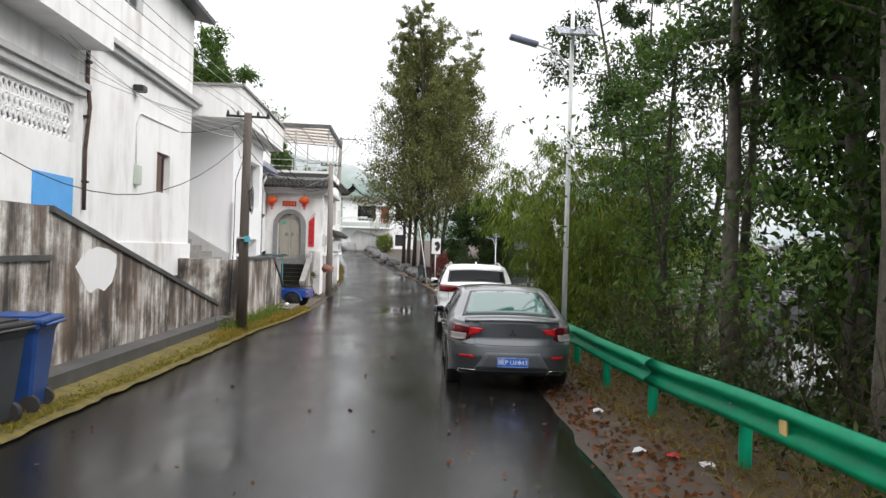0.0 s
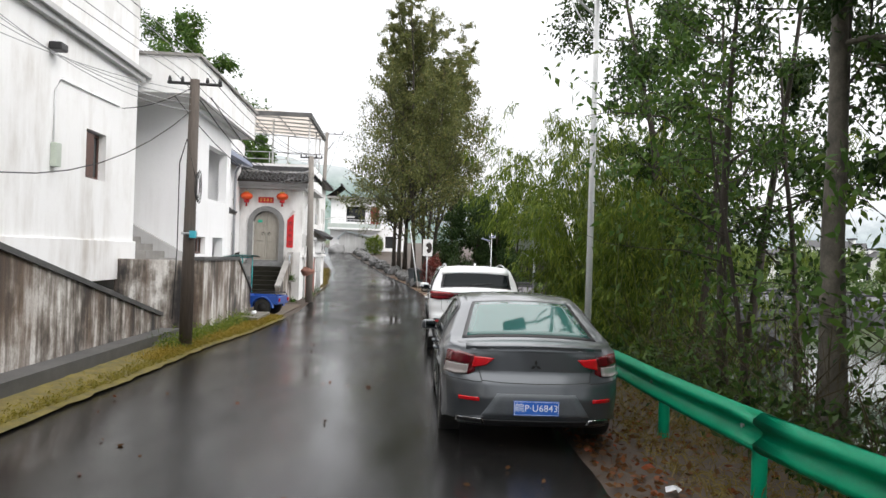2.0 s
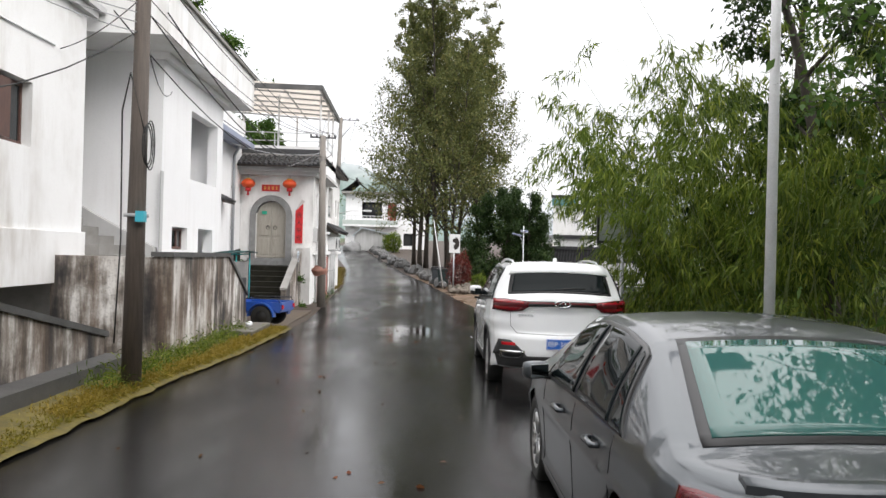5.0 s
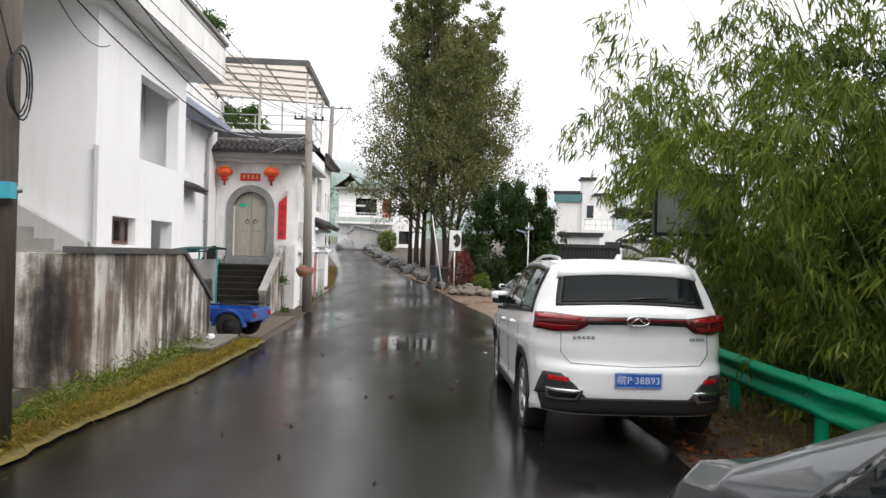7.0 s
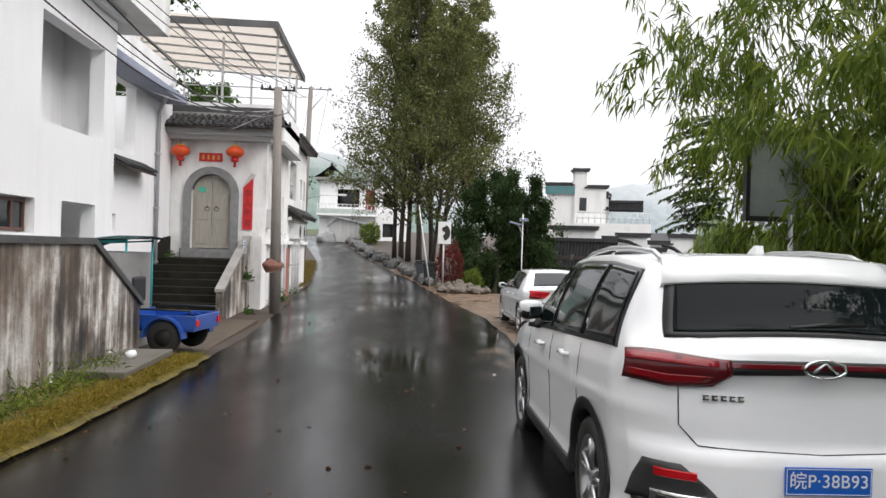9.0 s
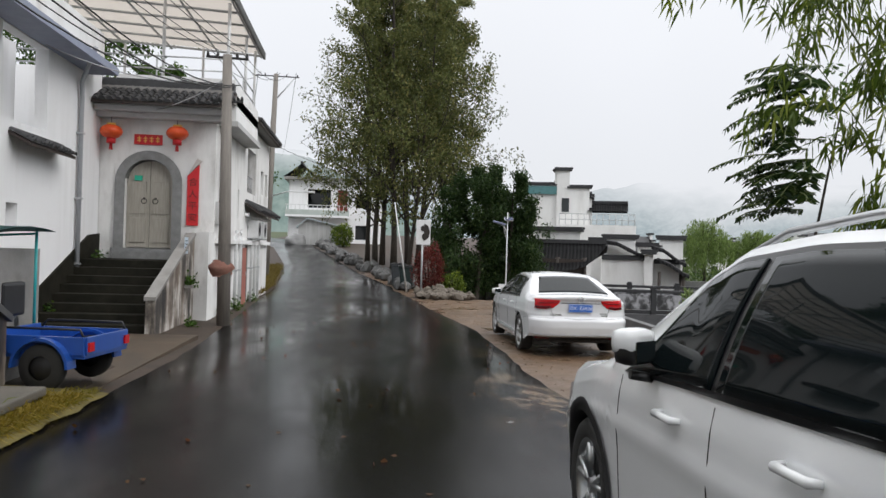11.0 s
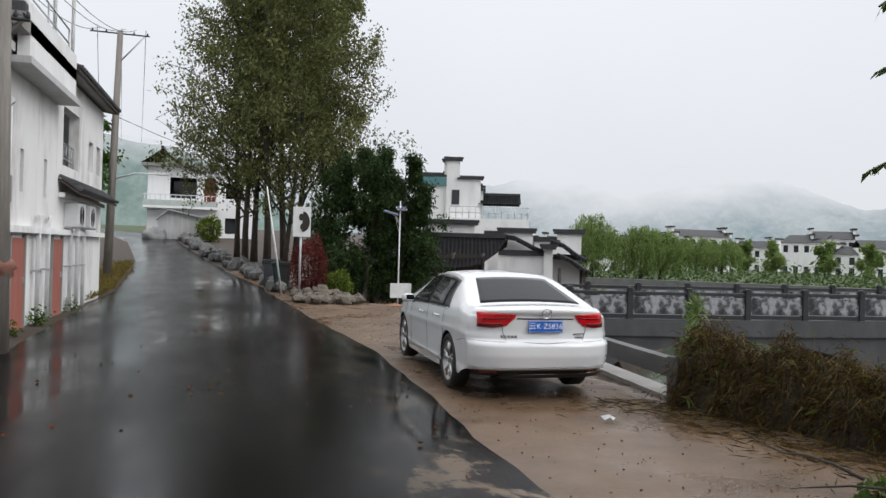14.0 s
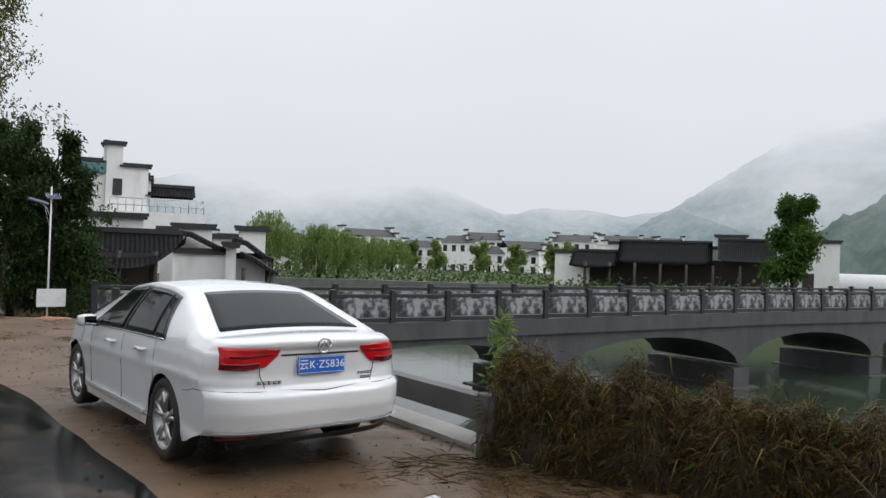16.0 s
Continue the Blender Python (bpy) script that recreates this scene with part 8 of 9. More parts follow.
# trees of the middle distance
for i, (x, y, h, r) in enumerate([(0.6, 63.2, 19.5, 0.17), (1.7, 62.4, 21.5, 0.19), (1.1, 65.5, 20.5, 0.18), (2.7, 64.6, 21, 0.19), (0.2, 67.5, 18.5, 0.16), (3.4, 66.5, 20, 0.18), (4.9, 63.2, 17.0, 0.14), (2.4, 60.2, 15.5, 0.13)]):
    tree("tall_poplar", "tall slender poplar with thinning olive leaves beside the road", (x, y, ground_z(y)), h, r, LEAFP, BARK, 16000, 0.17, 0.13, 30, 6.9, 0.3, (rng.normal() * 0.02, 0), 0.95, 0.65, "poplars by the road", taper_top=0.7, leaf_reach=0.7)
for x, y, h in ((5.4, 54.2, 5.6), (7.0, 54.6, 5.2), (8.0, 55.2, 4.2), (6.2, 56.5, 5.8), (4.2, 55.8, 5.0)):
    tree("evergreen_tree", "dense dark evergreen tree behind the lamp", (x, y, land(x, y)), h - land(x, y), 0.14, LEAFE, BARK, 14000, 0.16, 0.12, 18, 2.0, 0.6, (0, 0), 0.3, 0.5, "evergreens by the pavilion")
tree("hillside_tree", "tall broadleaf tree behind the white houses", (-12.0, 50, 0), 14.6, 0.28, LEAF, BARK, 15000, 0.24, 0.5, 18, 4.6, 0.45)
tree("hillside_tree", "leafy tree behind the roof terrace", (-8.6, 50, 0), 8.5, 0.18, LEAF, BARK, 9000, 0.2, 0.4, 14, 2.4, 0.5)
tree("hillside_tree", "leafy tree behind the roof terrace", (-6.2, 54, 0), 7.5, 0.16, LEAF, BARK, 7000, 0.2, 0.4, 12, 2.0, 0.5)

# ---- pavilion and white walls with black caps ----
CAP = grain("black_cap_tile", (0.035, 0.035, 0.038), (0.02, 0.02, 0.022), 3, 0.6, bump=0.4)
FARWALL = plaster("far_limewash", (0.8, 0.8, 0.79), (0.3, 0.28, 0.25), 0.3, (1.2, 1.2, 0.3))


def capped_wall(parent, p0, p1, z0, tops, thick=0.4, mat=None):
    """A stepped gable wall from p0 to p1 in the plan; tops: (fraction from, to, height), each with a dark tiled cap."""
    p0, p1 = Vector((*p0, 0)), Vector((*p1, 0))
    d = (p1 - p0).normalized()
    nn = Vector((-d.y, d.x, 0)) * thick / 2
    for a, b, z in tops:
        q0, q1 = p0.lerp(p1, a), p0.lerp(p1, b)
        for nm, e, w, za, zb, m in (("wall", 0.0, 1.0, z0, z, mat or FARWALL), ("cap", 0.18, 1.9, z, z + 0.14, CAP), ("ridge", 0.25, 0.8, z + 0.14, z + 0.3, CAP)):
            bm = bmesh.new()
            c = [q0 - d * e + nn * w, q1 + d * e + nn * w, q1 + d * e - nn * w, q0 - d * e - nn * w]
            bm_prism(bm, [(v_.x, v_.y) for v_ in c], za, zb, "z")
            part(nm, bm, m, parent)


def gable_roof(parent, cx_, cy_, yaw, w, d, z, rise, over=0.4, curve=0.0, mat=None):
    """A two-sided roof with its ridge along w; curve lifts the ends of the eaves."""
    bm = bmesh.new()
    rows_ = []
    for j in range(9):
        f = -1 + j / 4
        row = []
        for i in range(13):
            g_ = -1 + i / 6
            x, y = g_ * (w / 2 + over), f * (d / 2 + over)
            zz = z + rise * (1 - abs(f)) ** 1.15 + curve * abs(g_) ** 4 * abs(f) ** 2
            row.append(bm.verts.new((x, y, zz)))
        rows_.append(row)
    for r0, r1 in zip(rows_, rows_[1:]):
        for a, b, c, e in zip(r0, r0[1:], r1[1:], r1):
            bm.faces.new((a, b, c, e)).smooth = True
    bmesh.ops.solidify(bm, geom=bm.faces[:], thickness=0.12)
    ob = part("roof", bm, mat or ROOFT, parent)
    ob.matrix_basis = pose(cx_, cy_, 0, 0, 0, yaw)
    bm = bmesh.new()
    bm_box(bm, -w / 2 - over, w / 2 + over, -0.1, 0.1, z + rise - 0.02, z + rise + 0.2)
    rd = part("ridge", bm, CAP, parent)
    rd.matrix_basis = pose(cx_, cy_, 0, 0, 0, yaw)


ROOFT, n, l, p = nodes_of("far_tile_roof")
tc = n.new("ShaderNodeTexCoord")
wv_ = n.new("ShaderNodeTexWave")
wv_.inputs["Scale"].default_value, wv_.inputs["Distortion"].default_value = 1.6, 0.6
l.new(tc.outputs["Object"], wv_.inputs["Vector"])
l.new(ramp_of(n, l, wv_.outputs["Fac"], [(0.2, (0.012, 0.012, 0.013)), (0.8, (0.032, 0.032, 0.034))]), p.inputs["Base Color"])
p.inputs["Roughness"].default_value, p.inputs["Specular IOR Level"].default_value = 0.7, 0.15
bump_of(n, l, p, wv_.outputs["Fac"], 0.6, 0.04)

pav = thing("timber_pavilion", "dark timber pavilion with a sweeping tiled roof", "pavilion", at=pose(-1.35, -1.1, 0))
gable_roof(pav, 11.6, 61.2, -17, 5.6, 3.6, 0.45, 1.55, 0.6, 1.5)
base_z = land(11.5, 61)
for dx in (-2.2, -0.75, 0.75, 2.2):
    for dy in (-1.5, 1.5):
        c, s0 = math.cos(radians(-17)), math.sin(radians(-17))
        x, y = 11.6 + dx * c - dy * s0, 61.2 + dx * s0 + dy * c
        tube_part("column", [(x, y, base_z - 0.3), (x, y, 1.2)], 0.13, DARKWOOD, pav, seg=10)
# dark screen added to stand for the shade under the roof
bm = bmesh.new()
bm_box(bm, -2.3, 2.3, 1.45, 1.6, base_z - 0.2, 1.2)
bk = part("back_screen", bm, DARKWOOD, pav)
bk.matrix_basis = pose(11.6, 61.2, 0, 0, 0, -17)
bm = bmesh.new()
bm_box(bm, -2.3, 2.3, -1.6, -1.45, 0.55, 1.1)
bk = part("frieze", bm, DARKWOOD, pav)
bk.matrix_basis = pose(11.6, 61.2, 0, 0, 0, -17)
wd = thing("dark_timber_wall", "dark weathered timber wall beside the pavilion", "wall")
bm = bmesh.new()
bm_prism(bm, [(4.6, 58.6), (9.0, 60.6), (9.0, 60.9), (4.6, 58.9)], -2.2, 0.9, "z")
part("wall", bm, grain("dark_grey_wall", (0.02, 0.018, 0.016), (0.012, 0.011, 0.01), 2, 0.8), wd)

wh_ = thing("white_hall", "white-walled hall with stepped black-capped gables", "house", at=pose(-0.75, 0.45, 0))


def sloped_roof(parent, p0, p1, depth, profile):
    """A tiled roof whose slope runs from p0 to p1; profile: (fraction, height) along its top."""
    p0, p1 = Vector((*p0, 0)), Vector((*p1, 0))
    d = (p1 - p0)
    nn = Vector((-d.y, d.x, 0)).normalized()
    if nn.y < 0:
        nn = -nn
    bm = bmesh.new()
    for (f0, z0), (f1, z1) in zip(profile, profile[1:]):
        a, b = p0 + d * f0, p0 + d * f1
        lo = [bm.verts.new(v) for v in (a + Vector((0, 0, z0 - 0.16)), b + Vector((0, 0, z1 - 0.16)), b + nn * depth + Vector((0, 0, z1 - 0.16)), a + nn * depth + Vector((0, 0, z0 - 0.16)))]
        hi = [bm.verts.new(v.co + Vector((0, 0, 0.16))) for v in lo]
        bm.faces.new(hi)
        bm.faces.new(lo[::-1])
        for q in range(4):
            bm.faces.new((lo[q], lo[(q + 1) % 4], hi[(q + 1) % 4], hi[q]))
    part("roof", bm, ROOFT, parent)
    rows_ = int(depth / 0.3)
    for k in range(rows_):
        bm = bmesh.new()
        o = nn * (0.12 + k * depth / rows_)
        bm_tube(bm, [p0 + d * f + o + Vector((0, 0, z + 0.02)) for f, z in profile], 0.075, 6)
        part("tile_row", bm, CAP, parent)


wh_.matrix_basis = pose(0, 0, 0)
capped_wall(wh_, (14.35, 62.7), (16.85, 61.8), -2.5, [(0, 1, 1.12)], 0.3)
sloped_roof(wh_, (14.35, 62.45), (16.95, 61.5), 2.6, [(0, 2.25), (0.3, 2.15), (0.7, 1.6), (1.03, 1.22)])
capped_wall(wh_, (13.75, 62.6), (14.3, 62.4), -2.5, [(0, 1, 2.15)], 0.9)
capped_wall(wh_, (15.4, 65.2), (17.2, 64.6), -2.5, [(0, 1, 2.45)], 0.35)
capped_wall(wh_, (11.2, 66.6), (13.9, 65.6), -2.5, [(0, 1, 2.85)], 0.5)
capped_wall(wh_, (16.75, 61.7), (17.2, 61.5), -2.5, [(0, 1, 1.5)], 0.9)
sloped_roof(wh_, (17.2, 61.9), (19.1, 61.1), 2.4, [(0, 2.0), (0.35, 1.8), (0.75, 1.2), (1.0, 0.95)])
capped_wall(wh_, (17.3, 62.6), (19.1, 61.9), -2.5, [(0, 1, 0.95)], 0.25)
sloped_roof(wh_, (17.2, 60.9), (18.9, 60.2), 1.6, [(0, 1.25), (0.4, 0.95), (0.8, 0.45), (1.0, 0.3)])
capped_wall(wh_, (19.2, 65.6), (20.6, 65.1), -2.5, [(0, 1, 2.5)], 0.35)
capped_wall(wh_, (17.9, 66.0), (19.2, 65.6), -2.5, [(0, 1, 2.0)], 0.35)
for x, y in ((18.7, 60.5), (17.4, 61.0), (18.9, 61.4)):
    tube_part("column", [(x, y, -2.5), (x, y, 0.5)], 0.1, DARKWOOD, wh_)
bm = bmesh.new()
bm_tube(bm, [(15.75, 62.2, -0.05), (15.72, 62.1, -0.05)], 0.3, 16)
part("round_window", bm, GLASSD, wh_, "dark round window in the white wall")

# tall white house behind
th = thing("tall_white_house", "tall white house with stepped gables, terrace and teal band", "house")
capped_wall(th, (13.2, 78.6), (15.5, 78.0), -1, [(0, 1, 6.9)], 0.3)
bm = bmesh.new()
bm_prism(bm, [(13.0, 78.3), (15.4, 77.7), (15.4, 77.85), (13.0, 78.45)], 6.2, 6.85, "z")
part("teal_band", bm, grain("teal_glass_band", (0.1, 0.24, 0.25), (0.07, 0.18, 0.19), 2, 0.3), th, "teal glazed band")
capped_wall(th, (15.4, 77.8), (17.1, 82.5), -1, [(0, 0.3, 8.1), (0.3, 0.7, 7.3), (0.7, 1, 6.8)], 0.4)
capped_wall(th, (15.4, 77.8), (17.9, 77.1), -1, [(0, 0.38, 8.1), (0.38, 1, 6.7)], 0.3)
capped_wall(th, (18.0, 77.4), (19.0, 80.5), -1, [(0, 0.5, 5.9), (0.5, 1, 6.3)], 0.4)
gable_roof(th, 19.6, 77.6, -18, 2.6, 2.0, 4.9, 0.7, 0.3)
bm = bmesh.new()
bm_prism(bm, [(15.2, 76.4), (21.0, 74.8), (21.8, 77.4), (16.0, 79.0)], -1, 3.75, "z")
part("terrace_block", bm, FARWALL, th)
for (x0, z0) in ((15.85, 4.9),):
    bm = bmesh.new()
    bm_prism(bm, [(15.75, 77.52), (16.3, 77.36), (16.3, 77.33), (15.75, 77.49)], 4.8, 5.9, "z")
    part("window", bm, GLASSD, th)
for k in range(13):
    f = k / 12
    x, y = 15.3 + 5.6 * f, 76.45 - 1.6 * f
    tube_part("railing_post", [(x, y, 3.75), (x, y, 4.6)], 0.03, GALV, th, seg=5)
for z in (4.15, 4.6):
    tube_part("railing", [(15.3, 76.45, z), (20.9, 74.85, z), (21.7, 77.4, z)], 0.03, GALV, th, seg=5)

# ---- the house at the bend and its shed ----
fh = thing("house_at_bend", "white two-storey house with a balcony where the road bends", "house", at=pose(1.8, 0, 0.75))
bm = bmesh.new()
wall_with_holes(bm, -8.7, -0.2, 0.3, 6.7, 88.0, 0.3, [(-7.0, -4.9, 4.2, 5.9), (-4.3, -3.4, 3.7, 5.9), (-2.6, -1.2, 4.3, 5.6), (-6.4, -5.4, 1.0, 2.9), (-2.6, -1.4, 1.4, 2.7)], "y")
part("wall", bm, WHITE2, fh)
box_part("wall", (-8.7, -8.4, 88.3, 95.7, 0.3, 6.7), WHITE2, fh)
box_part("wall", (-8.7, -0.2, 95.7, 96, 0.3, 6.7), WHITE2, fh)
box_part("wall", (-0.5, -0.2, 88.3, 95.7, 0.3, 6.7), WHITE2, fh)
# dark sheet across the house, standing for shaded rooms behind the openings
bm = bmesh.new()
bm_box(bm, -8.4, -0.5, 90.3, 90.5, 0.3, 6.7)
part("inner_wall", bm, GLASSD, fh)
box_part("balcony_slab", (-8.9, -3.2, 86.8, 88.0, 3.3, 3.5), WHITE2, fh)
box_part("balcony_front", (-8.9, -3.2, 86.8, 86.9, 3.5, 3.95), grain("pale_green_paint", (0.5, 0.55, 0.52), (0.42, 0.47, 0.44), 3, 0.5), fh)
for k in range(15):
    box_part("baluster", (-8.8 + 0.39 * k, -8.74 + 0.39 * k, 86.82, 86.88, 3.95, 4.35), STEELWHITE, fh)
box_part("handrail", (-8.9, -3.2, 86.8, 86.9, 4.35, 4.42), STEELWHITE, fh)
box_part("red_door", (-4.3, -3.4, 88.15, 88.2, 3.7, 5.9), grain("red_door_paint", (0.3, 0.05, 0.04), (0.22, 0.04, 0.03), 3, 0.5), fh, "red balcony door")
box_part("roof_edge", (-9.1, 0.2, 87.4, 96.4, 6.7, 6.95), CONC, fh)
gable_roof(fh, -7.6, 90.5, 90, 5.5, 2.6, 6.95, 1.2, 0.3)
sh_ = thing("roadside_shed", "low white shed with a pale metal roof", "shed", at=pose(-0.9, -3.2, 1.0))
bm = bmesh.new()
bm_prism(bm, [(-4.6, 0.6), (-0.6, 0.4), (-0.6, 2.0), (-3.9, 2.7), (-4.6, 2.1)], 85.4, 87.2, "y")
part("wall", bm, GREYWASH, sh_)
bm = bmesh.new()
bm_prism(bm, [(-4.8, 1.98), (-3.9, 2.8), (-0.4, 2.05), (-0.4, 1.98), (-3.9, 2.7), (-4.75, 1.92)], 85.1, 87.4, "y")
part("roof", bm, grain("pale_metal_sheet", (0.5, 0.56, 0.6), (0.42, 0.47, 0.5), 2, 0.4), sh_)
rk = thing("boulder", "dark rounded boulder beside the shed", "rock", at=pose(-5.6, 82.3, 1.65))
bm = bmesh.new()
bmesh.ops.create_icosphere(bm, subdivisions=3, radius=0.95)
for v_ in bm.verts:
    v_.co *= 1 + 0.3 * noise.noise(v_.co * 1.7)
    v_.co.z *= 0.8
part("rock", bm, STONE, rk, smooth=True)


def small_house(x, y, yaw, w, d, z0, h, steps_, wins, tone):
    t = thing("village_house", "white village house with dark tiled roof and stepped gables", "house", "village across the river", at=pose(x, y, z0, 0, 0, yaw))
    t.scale = (1, 1, 1)
    bm = bmesh.new()
    bm_box(bm, -w / 2, w / 2, -d / 2, d / 2, -2.0, h)
    part("wall", bm, FARWALL if tone else GREYWASH, t)
    bm = bmesh.new()
    bm_prism(bm, [(-d / 2 - 0.4, h - 0.1), (0, h + 1.4), (d / 2 + 0.4, h - 0.1), (0, h + 1.2)], -w / 2, w / 2, "x")
    part("roof", bm, CAP, t)
    if steps_:
        for sx in (-1, 1):
            for a, b, z in ((-0.55, -0.2, h + 0.5), (-0.2, 0.2, h + 1.7), (0.2, 0.55, h + 0.5)):
                box_part("gable_wall", (sx * w / 2 - 0.2, sx * w / 2 + 0.2, a * d, b * d, h - 0.2, z), FARWALL, t)
                box_part("gable_cap", (sx * w / 2 - 0.45, sx * w / 2 + 0.45, a * d - 0.15, b * d + 0.15, z, z + 0.3), CAP, t)
    for k in range(wins):
        xx = -w / 2 + (k + 0.5) * w / wins
        for zz in ([1.0, h - 2.0] if h > 4.5 else [1.0]):
            box_part("window", (xx - 0.45, xx + 0.45, -d / 2 - 0.03, -d / 2 + 0.05, zz, zz + 1.3), GLASSD, t)
    return t


EYE0 = Vector((0.4, 24.9, 0))
for k in range(34):
    f = (k + rng.uniform(0, 0.7)) / 34
    b = radians(32 + 26 * f)
    D_ = rng.uniform(150, 195)
    x, y = EYE0.x + D_ * math.sin(b), EYE0.y + D_ * math.cos(b)
    small_house(x, y, -math.degrees(b) + rng.uniform(-25, 25), rng.uniform(7, 12), rng.uniform(6, 8), -2.0, rng.uniform(4.0, 8.5), k % 3 != 0, int(rng.integers(3, 6)), k % 5 != 0)
for k in range(8):
    b = radians(12 + 22 * k / 8)
    D_ = rng.uniform(110, 140)
    small_house(EYE0.x + D_ * math.sin(b), EYE0.y + D_ * math.cos(b), -math.degrees(b) + rng.uniform(-20, 20), rng.uniform(7, 11), 7, -2.0, rng.uniform(3.5, 6.5), True, 4, True)

# halls across the bridge
hall = thing("riverside_hall", "low riverside hall with dark roofs and white stepped gables", "house")
capped_wall(hall, (60.4, 78.5), (62.0, 75.3), -3, [(0, 0.5, 2.3), (0.5, 1, 1.9)])
gable_roof(hall, 62.6, 75.0, -58, 4.0, 5.5, 0.9, 1.7, 0.3, 0.2)
capped_wall(hall, (64.2, 74.4), (65.6, 72.0), -3, [(0, 1, 3.4)])
gable_roof(hall, 66.8, 69.6, -59, 8.2, 6.0, 1.4, 2.3, 0.4, 0.15)
capped_wall(hall, (68.8, 66.8), (69.6, 65.4), -3, [(0, 1, 3.1)])
capped_wall(hall, (69.9, 65.8), (71.2, 63.4), -3, [(0, 1, 4.3)])
gable_roof(hall, 70.6, 63.0, -60, 4.6, 6.0, 1.9, 2.1, 0.3, 0.15)
capped_wall(hall, (71.6, 61.4), (72.6, 59.6), -3, [(0, 1, 4.1)])
capped_wall(hall, (72.5, 60.0), (74.3, 55.8), -3, [(0, 0.35, 4.9), (0.35, 1, 3.9)])
for f in np.linspace(0, 1, 9):
    x, y = 61.6 + (71.8 - 61.6) * f, 75.2 + (58.9 - 75.2) * f
    tube_part("column", [(x - 1.6, y - 1.0, -3), (x - 1.6, y - 1.0, 1.5)], 0.14, DARKWOOD, hall, seg=8)
bm = bmesh.new()
bm_prism(bm, [(62.6, 75.8), (72.6, 60.0), (73.0, 60.3), (63.0, 76.1)], -3, 2.0, "z")
part("back_wall", bm, DARKWOOD, hall)
bm = bmesh.new()
bm_prism(bm, [(72.9, 58.6), (73.35, 57.7), (73.25, 57.65), (72.8, 58.55)], -1.5, 1.0, "z")
part("doorway", bm, DARKWOOD, hall)
gh = thing("plastic_greenhouse", "long white plastic greenhouse across the river", "greenhouse")
bm = bmesh.new()
bm_tube(bm, [(99, 71, -0.6), (112, 40, -0.6)], 1.7, 14)
part("cover", bm, STEELWHITE, gh)

# willows and round trees on the far bank


def willow(x, y, h, w):
    t = thing("weeping_willow", "weeping willow with hanging pale green strands on the river bank", "tree", "willows", at=pose(x, y, -1.6))
    bm = bmesh.new()
    bm_tube(bm, [(0, 0, -0.5), (0.1, 0, h * 0.3), (0, 0.1, h * 0.6)], [0.28, 0.2, 0.12], 8)
    cen, dr = [], []
    for k in range(130):
        a = rng.uniform(0, 2 * math.pi)
        rr = w * math.sqrt(rng.uniform(0.02, 1))
        top = h * (1 - 0.34 * (rr / w) ** 2.6) * rng.uniform(0.9, 1.02)
        n_ = 80
        L = rng.uniform(0.35, 0.8) * top
        zz = top - rng.uniform(0, 1, n_) * L
        cen.append(np.c_[rr * math.cos(a) + rng.normal(size=n_) * 0.14, rr * math.sin(a) + rng.normal(size=n_) * 0.14, zz])
        if k % 4 == 0:
            bm_tube(bm, [(0, 0.05, h * 0.5), (rr * 0.5 * math.cos(a), rr * 0.5 * math.sin(a), top * 0.9), (rr * math.cos(a), rr * math.sin(a), top * 0.95)], [0.07, 0.04, 0.01], 4)
    part("trunk", bm, BARK, t)
    c = np.concatenate(cen)
    leaf_mesh("crown", c, rng.normal(size=(len(c), 3)) * 0.3 + np.array([0, 0, -1]), 0.36, 0.075, LEAFW, t)


for b_, D_, h, w in ((27.0, 75, 7.2, 2.9), (30.6, 78, 6.3, 2.6), (32.0, 80, 6.0, 2.4), (34.3, 112, 6.2, 3.2), (36.0, 115, 6.0, 3.0)):
    willow(EYE0.x + D_ * math.sin(radians(b_)), EYE0.y + D_ * math.cos(radians(b_)), h, w)
for b_ in (33.2, 37.3, 39.6, 42.6, 45.2, 48.2, 49.2):
    D_ = 122
    tree("round_bank_tree", "small rounded green tree on the far bank", (EYE0.x + D_ * math.sin(radians(b_)), EYE0.y + D_ * math.cos(radians(b_)), -1.6), 5.4, 0.16, LEAFW, BARK, 5000, 0.4, 0.3, 12, 2.3, 0.6, group="trees on the far bank")
tree("bright_bank_tree", "upright bright green tree at the bridge end", (63.6, 55.0, -1.2), 8.4, 0.2, LEAF, BARK, 24000, 0.32, 0.2, 24, 2.4, 0.8, taper_top=0.4)

# embankment and hedges of the far bank
bm = bmesh.new()
ra = []
for k in range(41):
    b = radians(20 + 60 * k / 40)
    ra.append([bm.verts.new((EYE0.x + r_ * math.sin(b), EYE0.y + r_ * math.cos(b), z_)) for r_, z_ in ((66.0, -5.0), (66.6, -0.75), (67.6, -0.75), (67.8, -3.0))])
for r0, r1 in zip(ra, ra[1:]):
    for q in range(3):
        bm.faces.new((r0[q], r0[q + 1], r1[q + 1], r1[q]))
structure("embankment_wall", bm, grain("embankment_stone", (0.13, 0.13, 0.125), (0.08, 0.08, 0.078), 1.5, 0.75, bump=0.5), "grey stone embankment of the far bank")


def far_pt():
    b, D_ = radians(rng.uniform(21, 64)), 69 + 75 * rng.random() ** 1.6
    return (EYE0.x + D_ * math.sin(b), EYE0.y + D_ * math.cos(b))


scatter("far_hedge", "mixed green hedges and gardens on the far bank", 7500, far_pt, lambda x, y: -1.2 + abs(rng.normal()) * (0.3 + 0.8 * max(0, noise.noise((x * 0.13, y * 0.13, 1)) + 0.3)), 0.55, 0.24, leafy("hedge_leaves", (0.03, 0.06, 0.02), (0.06, 0.1, 0.03), (0.12, 0.16, 0.05)), lambda n_: rng.normal(size=(n_, 3)), 0.1)

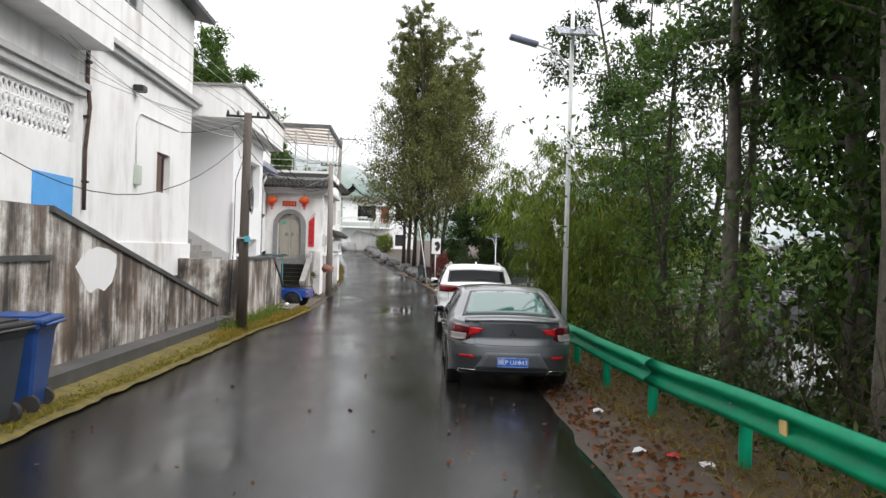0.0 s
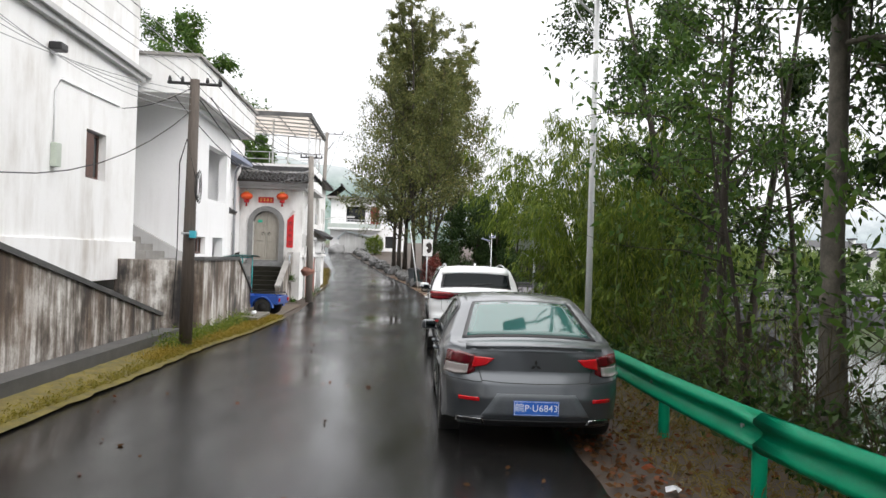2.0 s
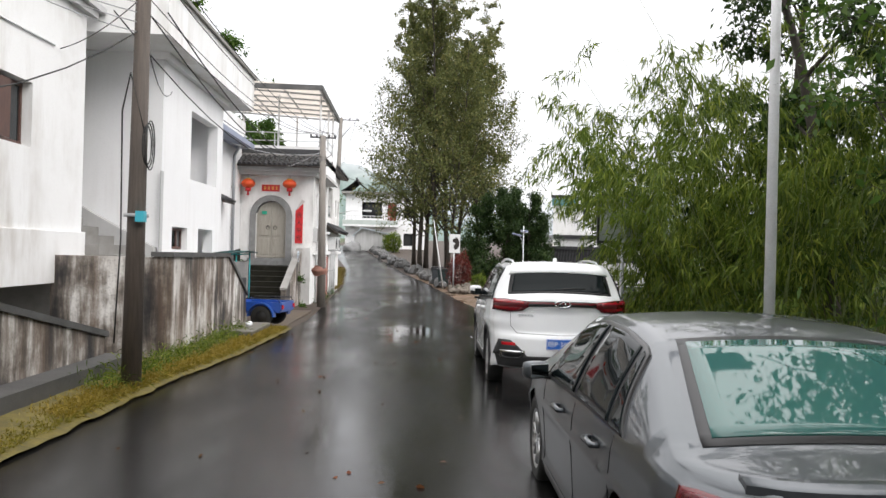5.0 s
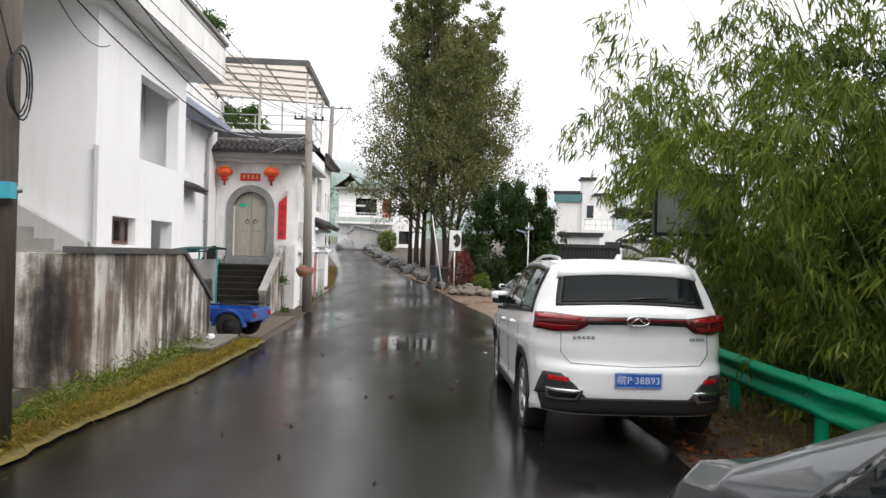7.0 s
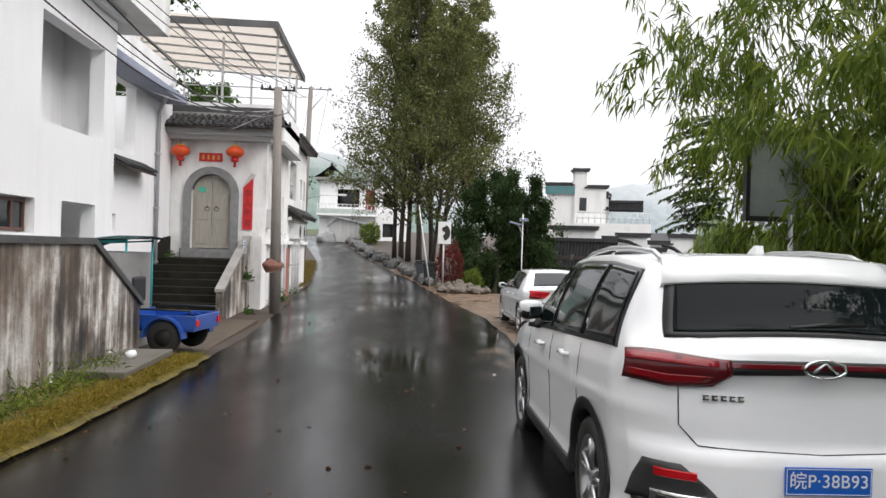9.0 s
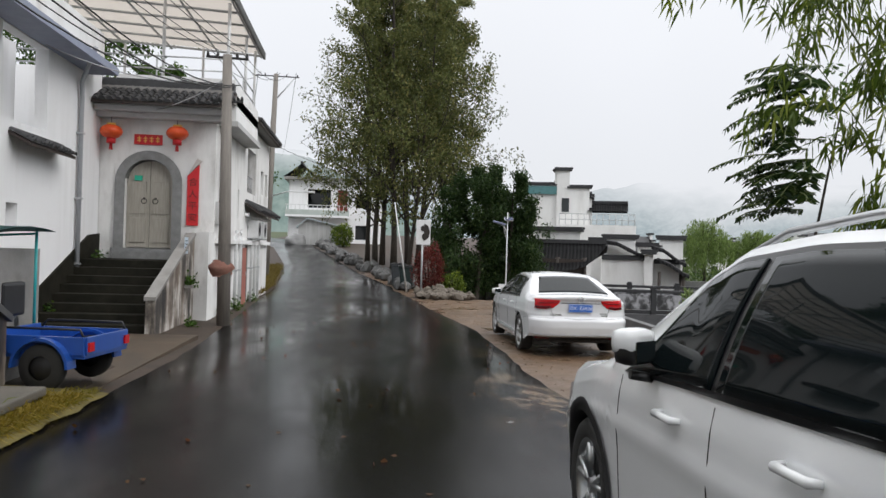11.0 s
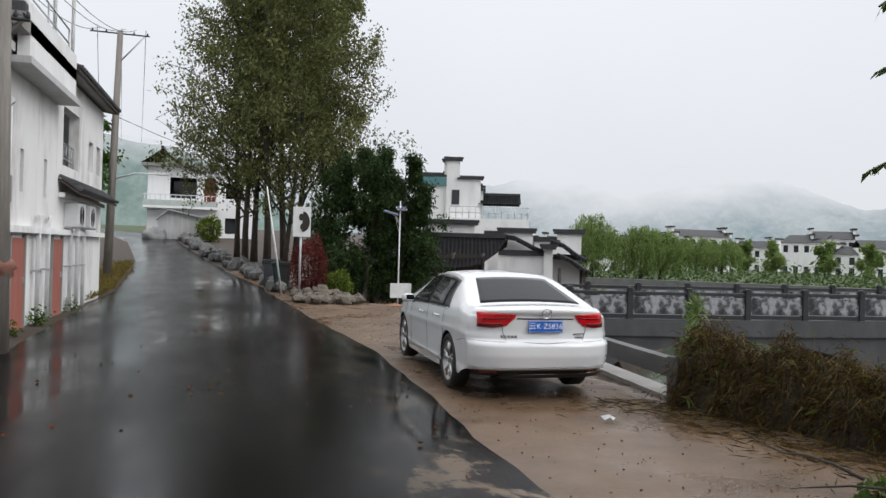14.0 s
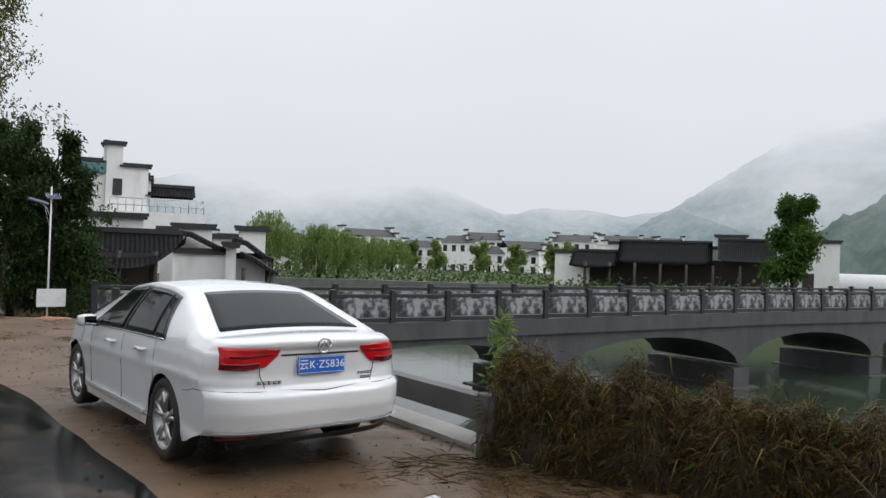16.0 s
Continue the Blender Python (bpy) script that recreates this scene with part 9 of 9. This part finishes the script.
# ---- hills with painted mist ----


def hill(name, R, ridge, low_c, high_c, depth, fade, kind_label, rough=1.0, base=-6.0):
    """A glowing hillside with mist painted into its colour and fade, from bearings and heights; far backdrop."""
    m, n, l, p = nodes_of(name)
    out = n["Material Output"]
    geo = n.new("ShaderNodeNewGeometry")
    sep = n.new("ShaderNodeSeparateXYZ")
    l.new(geo.outputs["Position"], sep.inputs[0])
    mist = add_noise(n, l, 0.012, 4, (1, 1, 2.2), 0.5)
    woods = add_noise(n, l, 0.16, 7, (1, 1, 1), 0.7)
    # emission: the slope glows in haze-pale colours and takes no light
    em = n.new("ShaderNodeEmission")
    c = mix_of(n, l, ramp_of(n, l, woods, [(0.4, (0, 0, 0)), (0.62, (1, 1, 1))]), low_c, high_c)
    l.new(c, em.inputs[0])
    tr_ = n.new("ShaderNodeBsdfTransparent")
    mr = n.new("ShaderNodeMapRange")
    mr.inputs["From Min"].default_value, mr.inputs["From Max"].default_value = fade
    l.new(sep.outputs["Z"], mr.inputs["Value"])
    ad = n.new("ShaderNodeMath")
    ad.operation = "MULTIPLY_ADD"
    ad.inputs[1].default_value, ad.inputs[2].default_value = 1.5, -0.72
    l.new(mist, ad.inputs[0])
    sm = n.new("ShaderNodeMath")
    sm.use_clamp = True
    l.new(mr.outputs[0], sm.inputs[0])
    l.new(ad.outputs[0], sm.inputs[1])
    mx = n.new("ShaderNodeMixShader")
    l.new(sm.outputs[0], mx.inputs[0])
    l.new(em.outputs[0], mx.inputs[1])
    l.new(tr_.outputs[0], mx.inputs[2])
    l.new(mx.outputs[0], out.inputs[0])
    bm = bmesh.new()
    a0, a1 = ridge[0][0], ridge[-1][0]
    rows_ = []
    for k in range(221):
        b = a0 + (a1 - a0) * k / 220
        top = float(np.interp(b, [q[0] for q in ridge], [q[1] for q in ridge]))
        top += rough * (2.2 * noise.noise((b * 0.5, R, 0)) + 0.9 * noise.noise((b * 2.2, R, 0)) + 0.5 * noise.noise((b * 7.0, R, 0))) * R / 400
        row = []
        for j in range(13):
            f = j / 12
            rr = R + depth * f + 6 * noise.noise((b * 0.7, f * 3, R))
            row.append(bm.verts.new((EYE0.x + rr * math.sin(radians(b)), EYE0.y + rr * math.cos(radians(b)), base + (top - base) * f ** 0.8)))
        rows_.append(row)
    for r0, r1 in zip(rows_, rows_[1:]):
        for q in range(12):
            bm.faces.new((r0[q], r0[q + 1], r1[q + 1], r1[q])).smooth = True
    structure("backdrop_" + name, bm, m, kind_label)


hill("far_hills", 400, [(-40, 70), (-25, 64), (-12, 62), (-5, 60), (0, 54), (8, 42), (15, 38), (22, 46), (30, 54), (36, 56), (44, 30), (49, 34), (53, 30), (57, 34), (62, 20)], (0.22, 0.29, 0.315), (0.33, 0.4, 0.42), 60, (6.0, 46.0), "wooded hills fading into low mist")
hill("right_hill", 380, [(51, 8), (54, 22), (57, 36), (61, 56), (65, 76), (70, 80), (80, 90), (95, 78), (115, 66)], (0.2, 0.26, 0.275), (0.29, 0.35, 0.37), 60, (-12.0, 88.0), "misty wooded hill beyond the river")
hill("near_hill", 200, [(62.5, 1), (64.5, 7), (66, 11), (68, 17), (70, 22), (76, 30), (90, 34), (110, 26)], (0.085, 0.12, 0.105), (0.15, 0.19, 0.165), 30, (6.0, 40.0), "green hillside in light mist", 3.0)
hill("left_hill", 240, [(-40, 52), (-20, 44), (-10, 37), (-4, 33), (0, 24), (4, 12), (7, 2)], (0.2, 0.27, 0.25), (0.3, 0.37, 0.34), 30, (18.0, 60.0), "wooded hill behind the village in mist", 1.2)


# small things beside the gate
cloth = thing("hanging_cloth", "crumpled pale pink cloth tied round the pole", "cloth")
bm = bmesh.new()
for i in range(7):
    ring = []
    for k in range(16):
        a = 2 * math.pi * k / 16
        rr = (0.13 + 0.07 * math.sin(math.pi * i / 6)) * (1 + 0.28 * noise.noise((math.cos(a) * 2, math.sin(a) * 2, i * 0.7)))
        ring.append(bm.verts.new((-3.3 + rr * 1.35 * math.cos(a), 34.6 + rr * 1.5 * math.sin(a), 0.62 + 0.06 * i + 0.05 * noise.noise((a, i, 1)))))
    if i:
        for k in range(16):
            bm.faces.new((old_ring[k], old_ring[(k + 1) % 16], ring[(k + 1) % 16], ring[k])).smooth = True
    old_ring = ring
bmesh.ops.solidify(bm, geom=bm.faces[:], thickness=0.012)
part("fabric", bm, grain("pale_pink_cloth", (0.5, 0.28, 0.22), (0.36, 0.17, 0.13), 6, 0.85, bump=0.6), cloth)

notice = thing("wall_notice", "small pale blue notice on the stair wall", "notice")
box_part("sheet", (-4.03, -4.022, 34.3, 34.62, 1.1, 1.46), grain("pale_blue_sheet", (0.5, 0.58, 0.66), (0.42, 0.5, 0.58), 4, 0.6), notice)
for k in range(4):
    box_part("text_bar", (-4.022, -4.018, 34.35, 34.57, 1.16 + 0.07 * k, 1.18 + 0.07 * k), INK, notice)


def weed_clump(x, y, z, n_, size, label):
    t = thing("weed_clump", label, "plant", "weeds at the wall foot")
    c = np.array([(rng.normal() * size * 0.5, rng.normal() * size * 0.5, abs(rng.normal()) * size * 0.7) for _ in range(n_)])
    leaf_mesh("leaves", c, rng.normal(size=(n_, 3)) + np.array([0, 0, 0.3]), 0.1, 0.05, LEAF, t, droop=0.2)
    t.matrix_basis = pose(x, y, z)


for x, y, z, n_, size in ((-3.95, 34.5, 0.42, 130, 0.16), (-3.55, 38.4, ground_z(38), 120, 0.22), (-3.6, 36.6, ground_z(36), 70, 0.14), (-3.75, 33.9, ground_z(34), 60, 0.12), (-3.62, 41.8, ground_z(42), 90, 0.2), (-6.2, 35.5, 0.935, 50, 0.12), (-6.25, 33.0, -0.1, 50, 0.12)):
    weed_clump(x, y, z, n_, size, "small leafy green weed growing from the wall" if z > -0.2 else "leafy green weeds at the wall foot")
bracket = thing("plant_shelf", "small concrete ledge on the stair wall", "shelf")
box_part("ledge", (-4.03, -3.85, 34.36, 34.64, 0.36, 0.42), CONC, bracket)

# taller dark tree standing among the bamboo
tree("bank_tree", "tall dark leafy tree rising among the bamboo", (6.7, 17.2, land(6.7, 17.2)), 8.6 - land(6.7, 17.2), 0.13, LEAFD, BARK, 9000, 0.12, 0.4, 13, 2.3, 0.32, (-0.02, 0.02), 0.25, 0.5, "trees on the river bank")
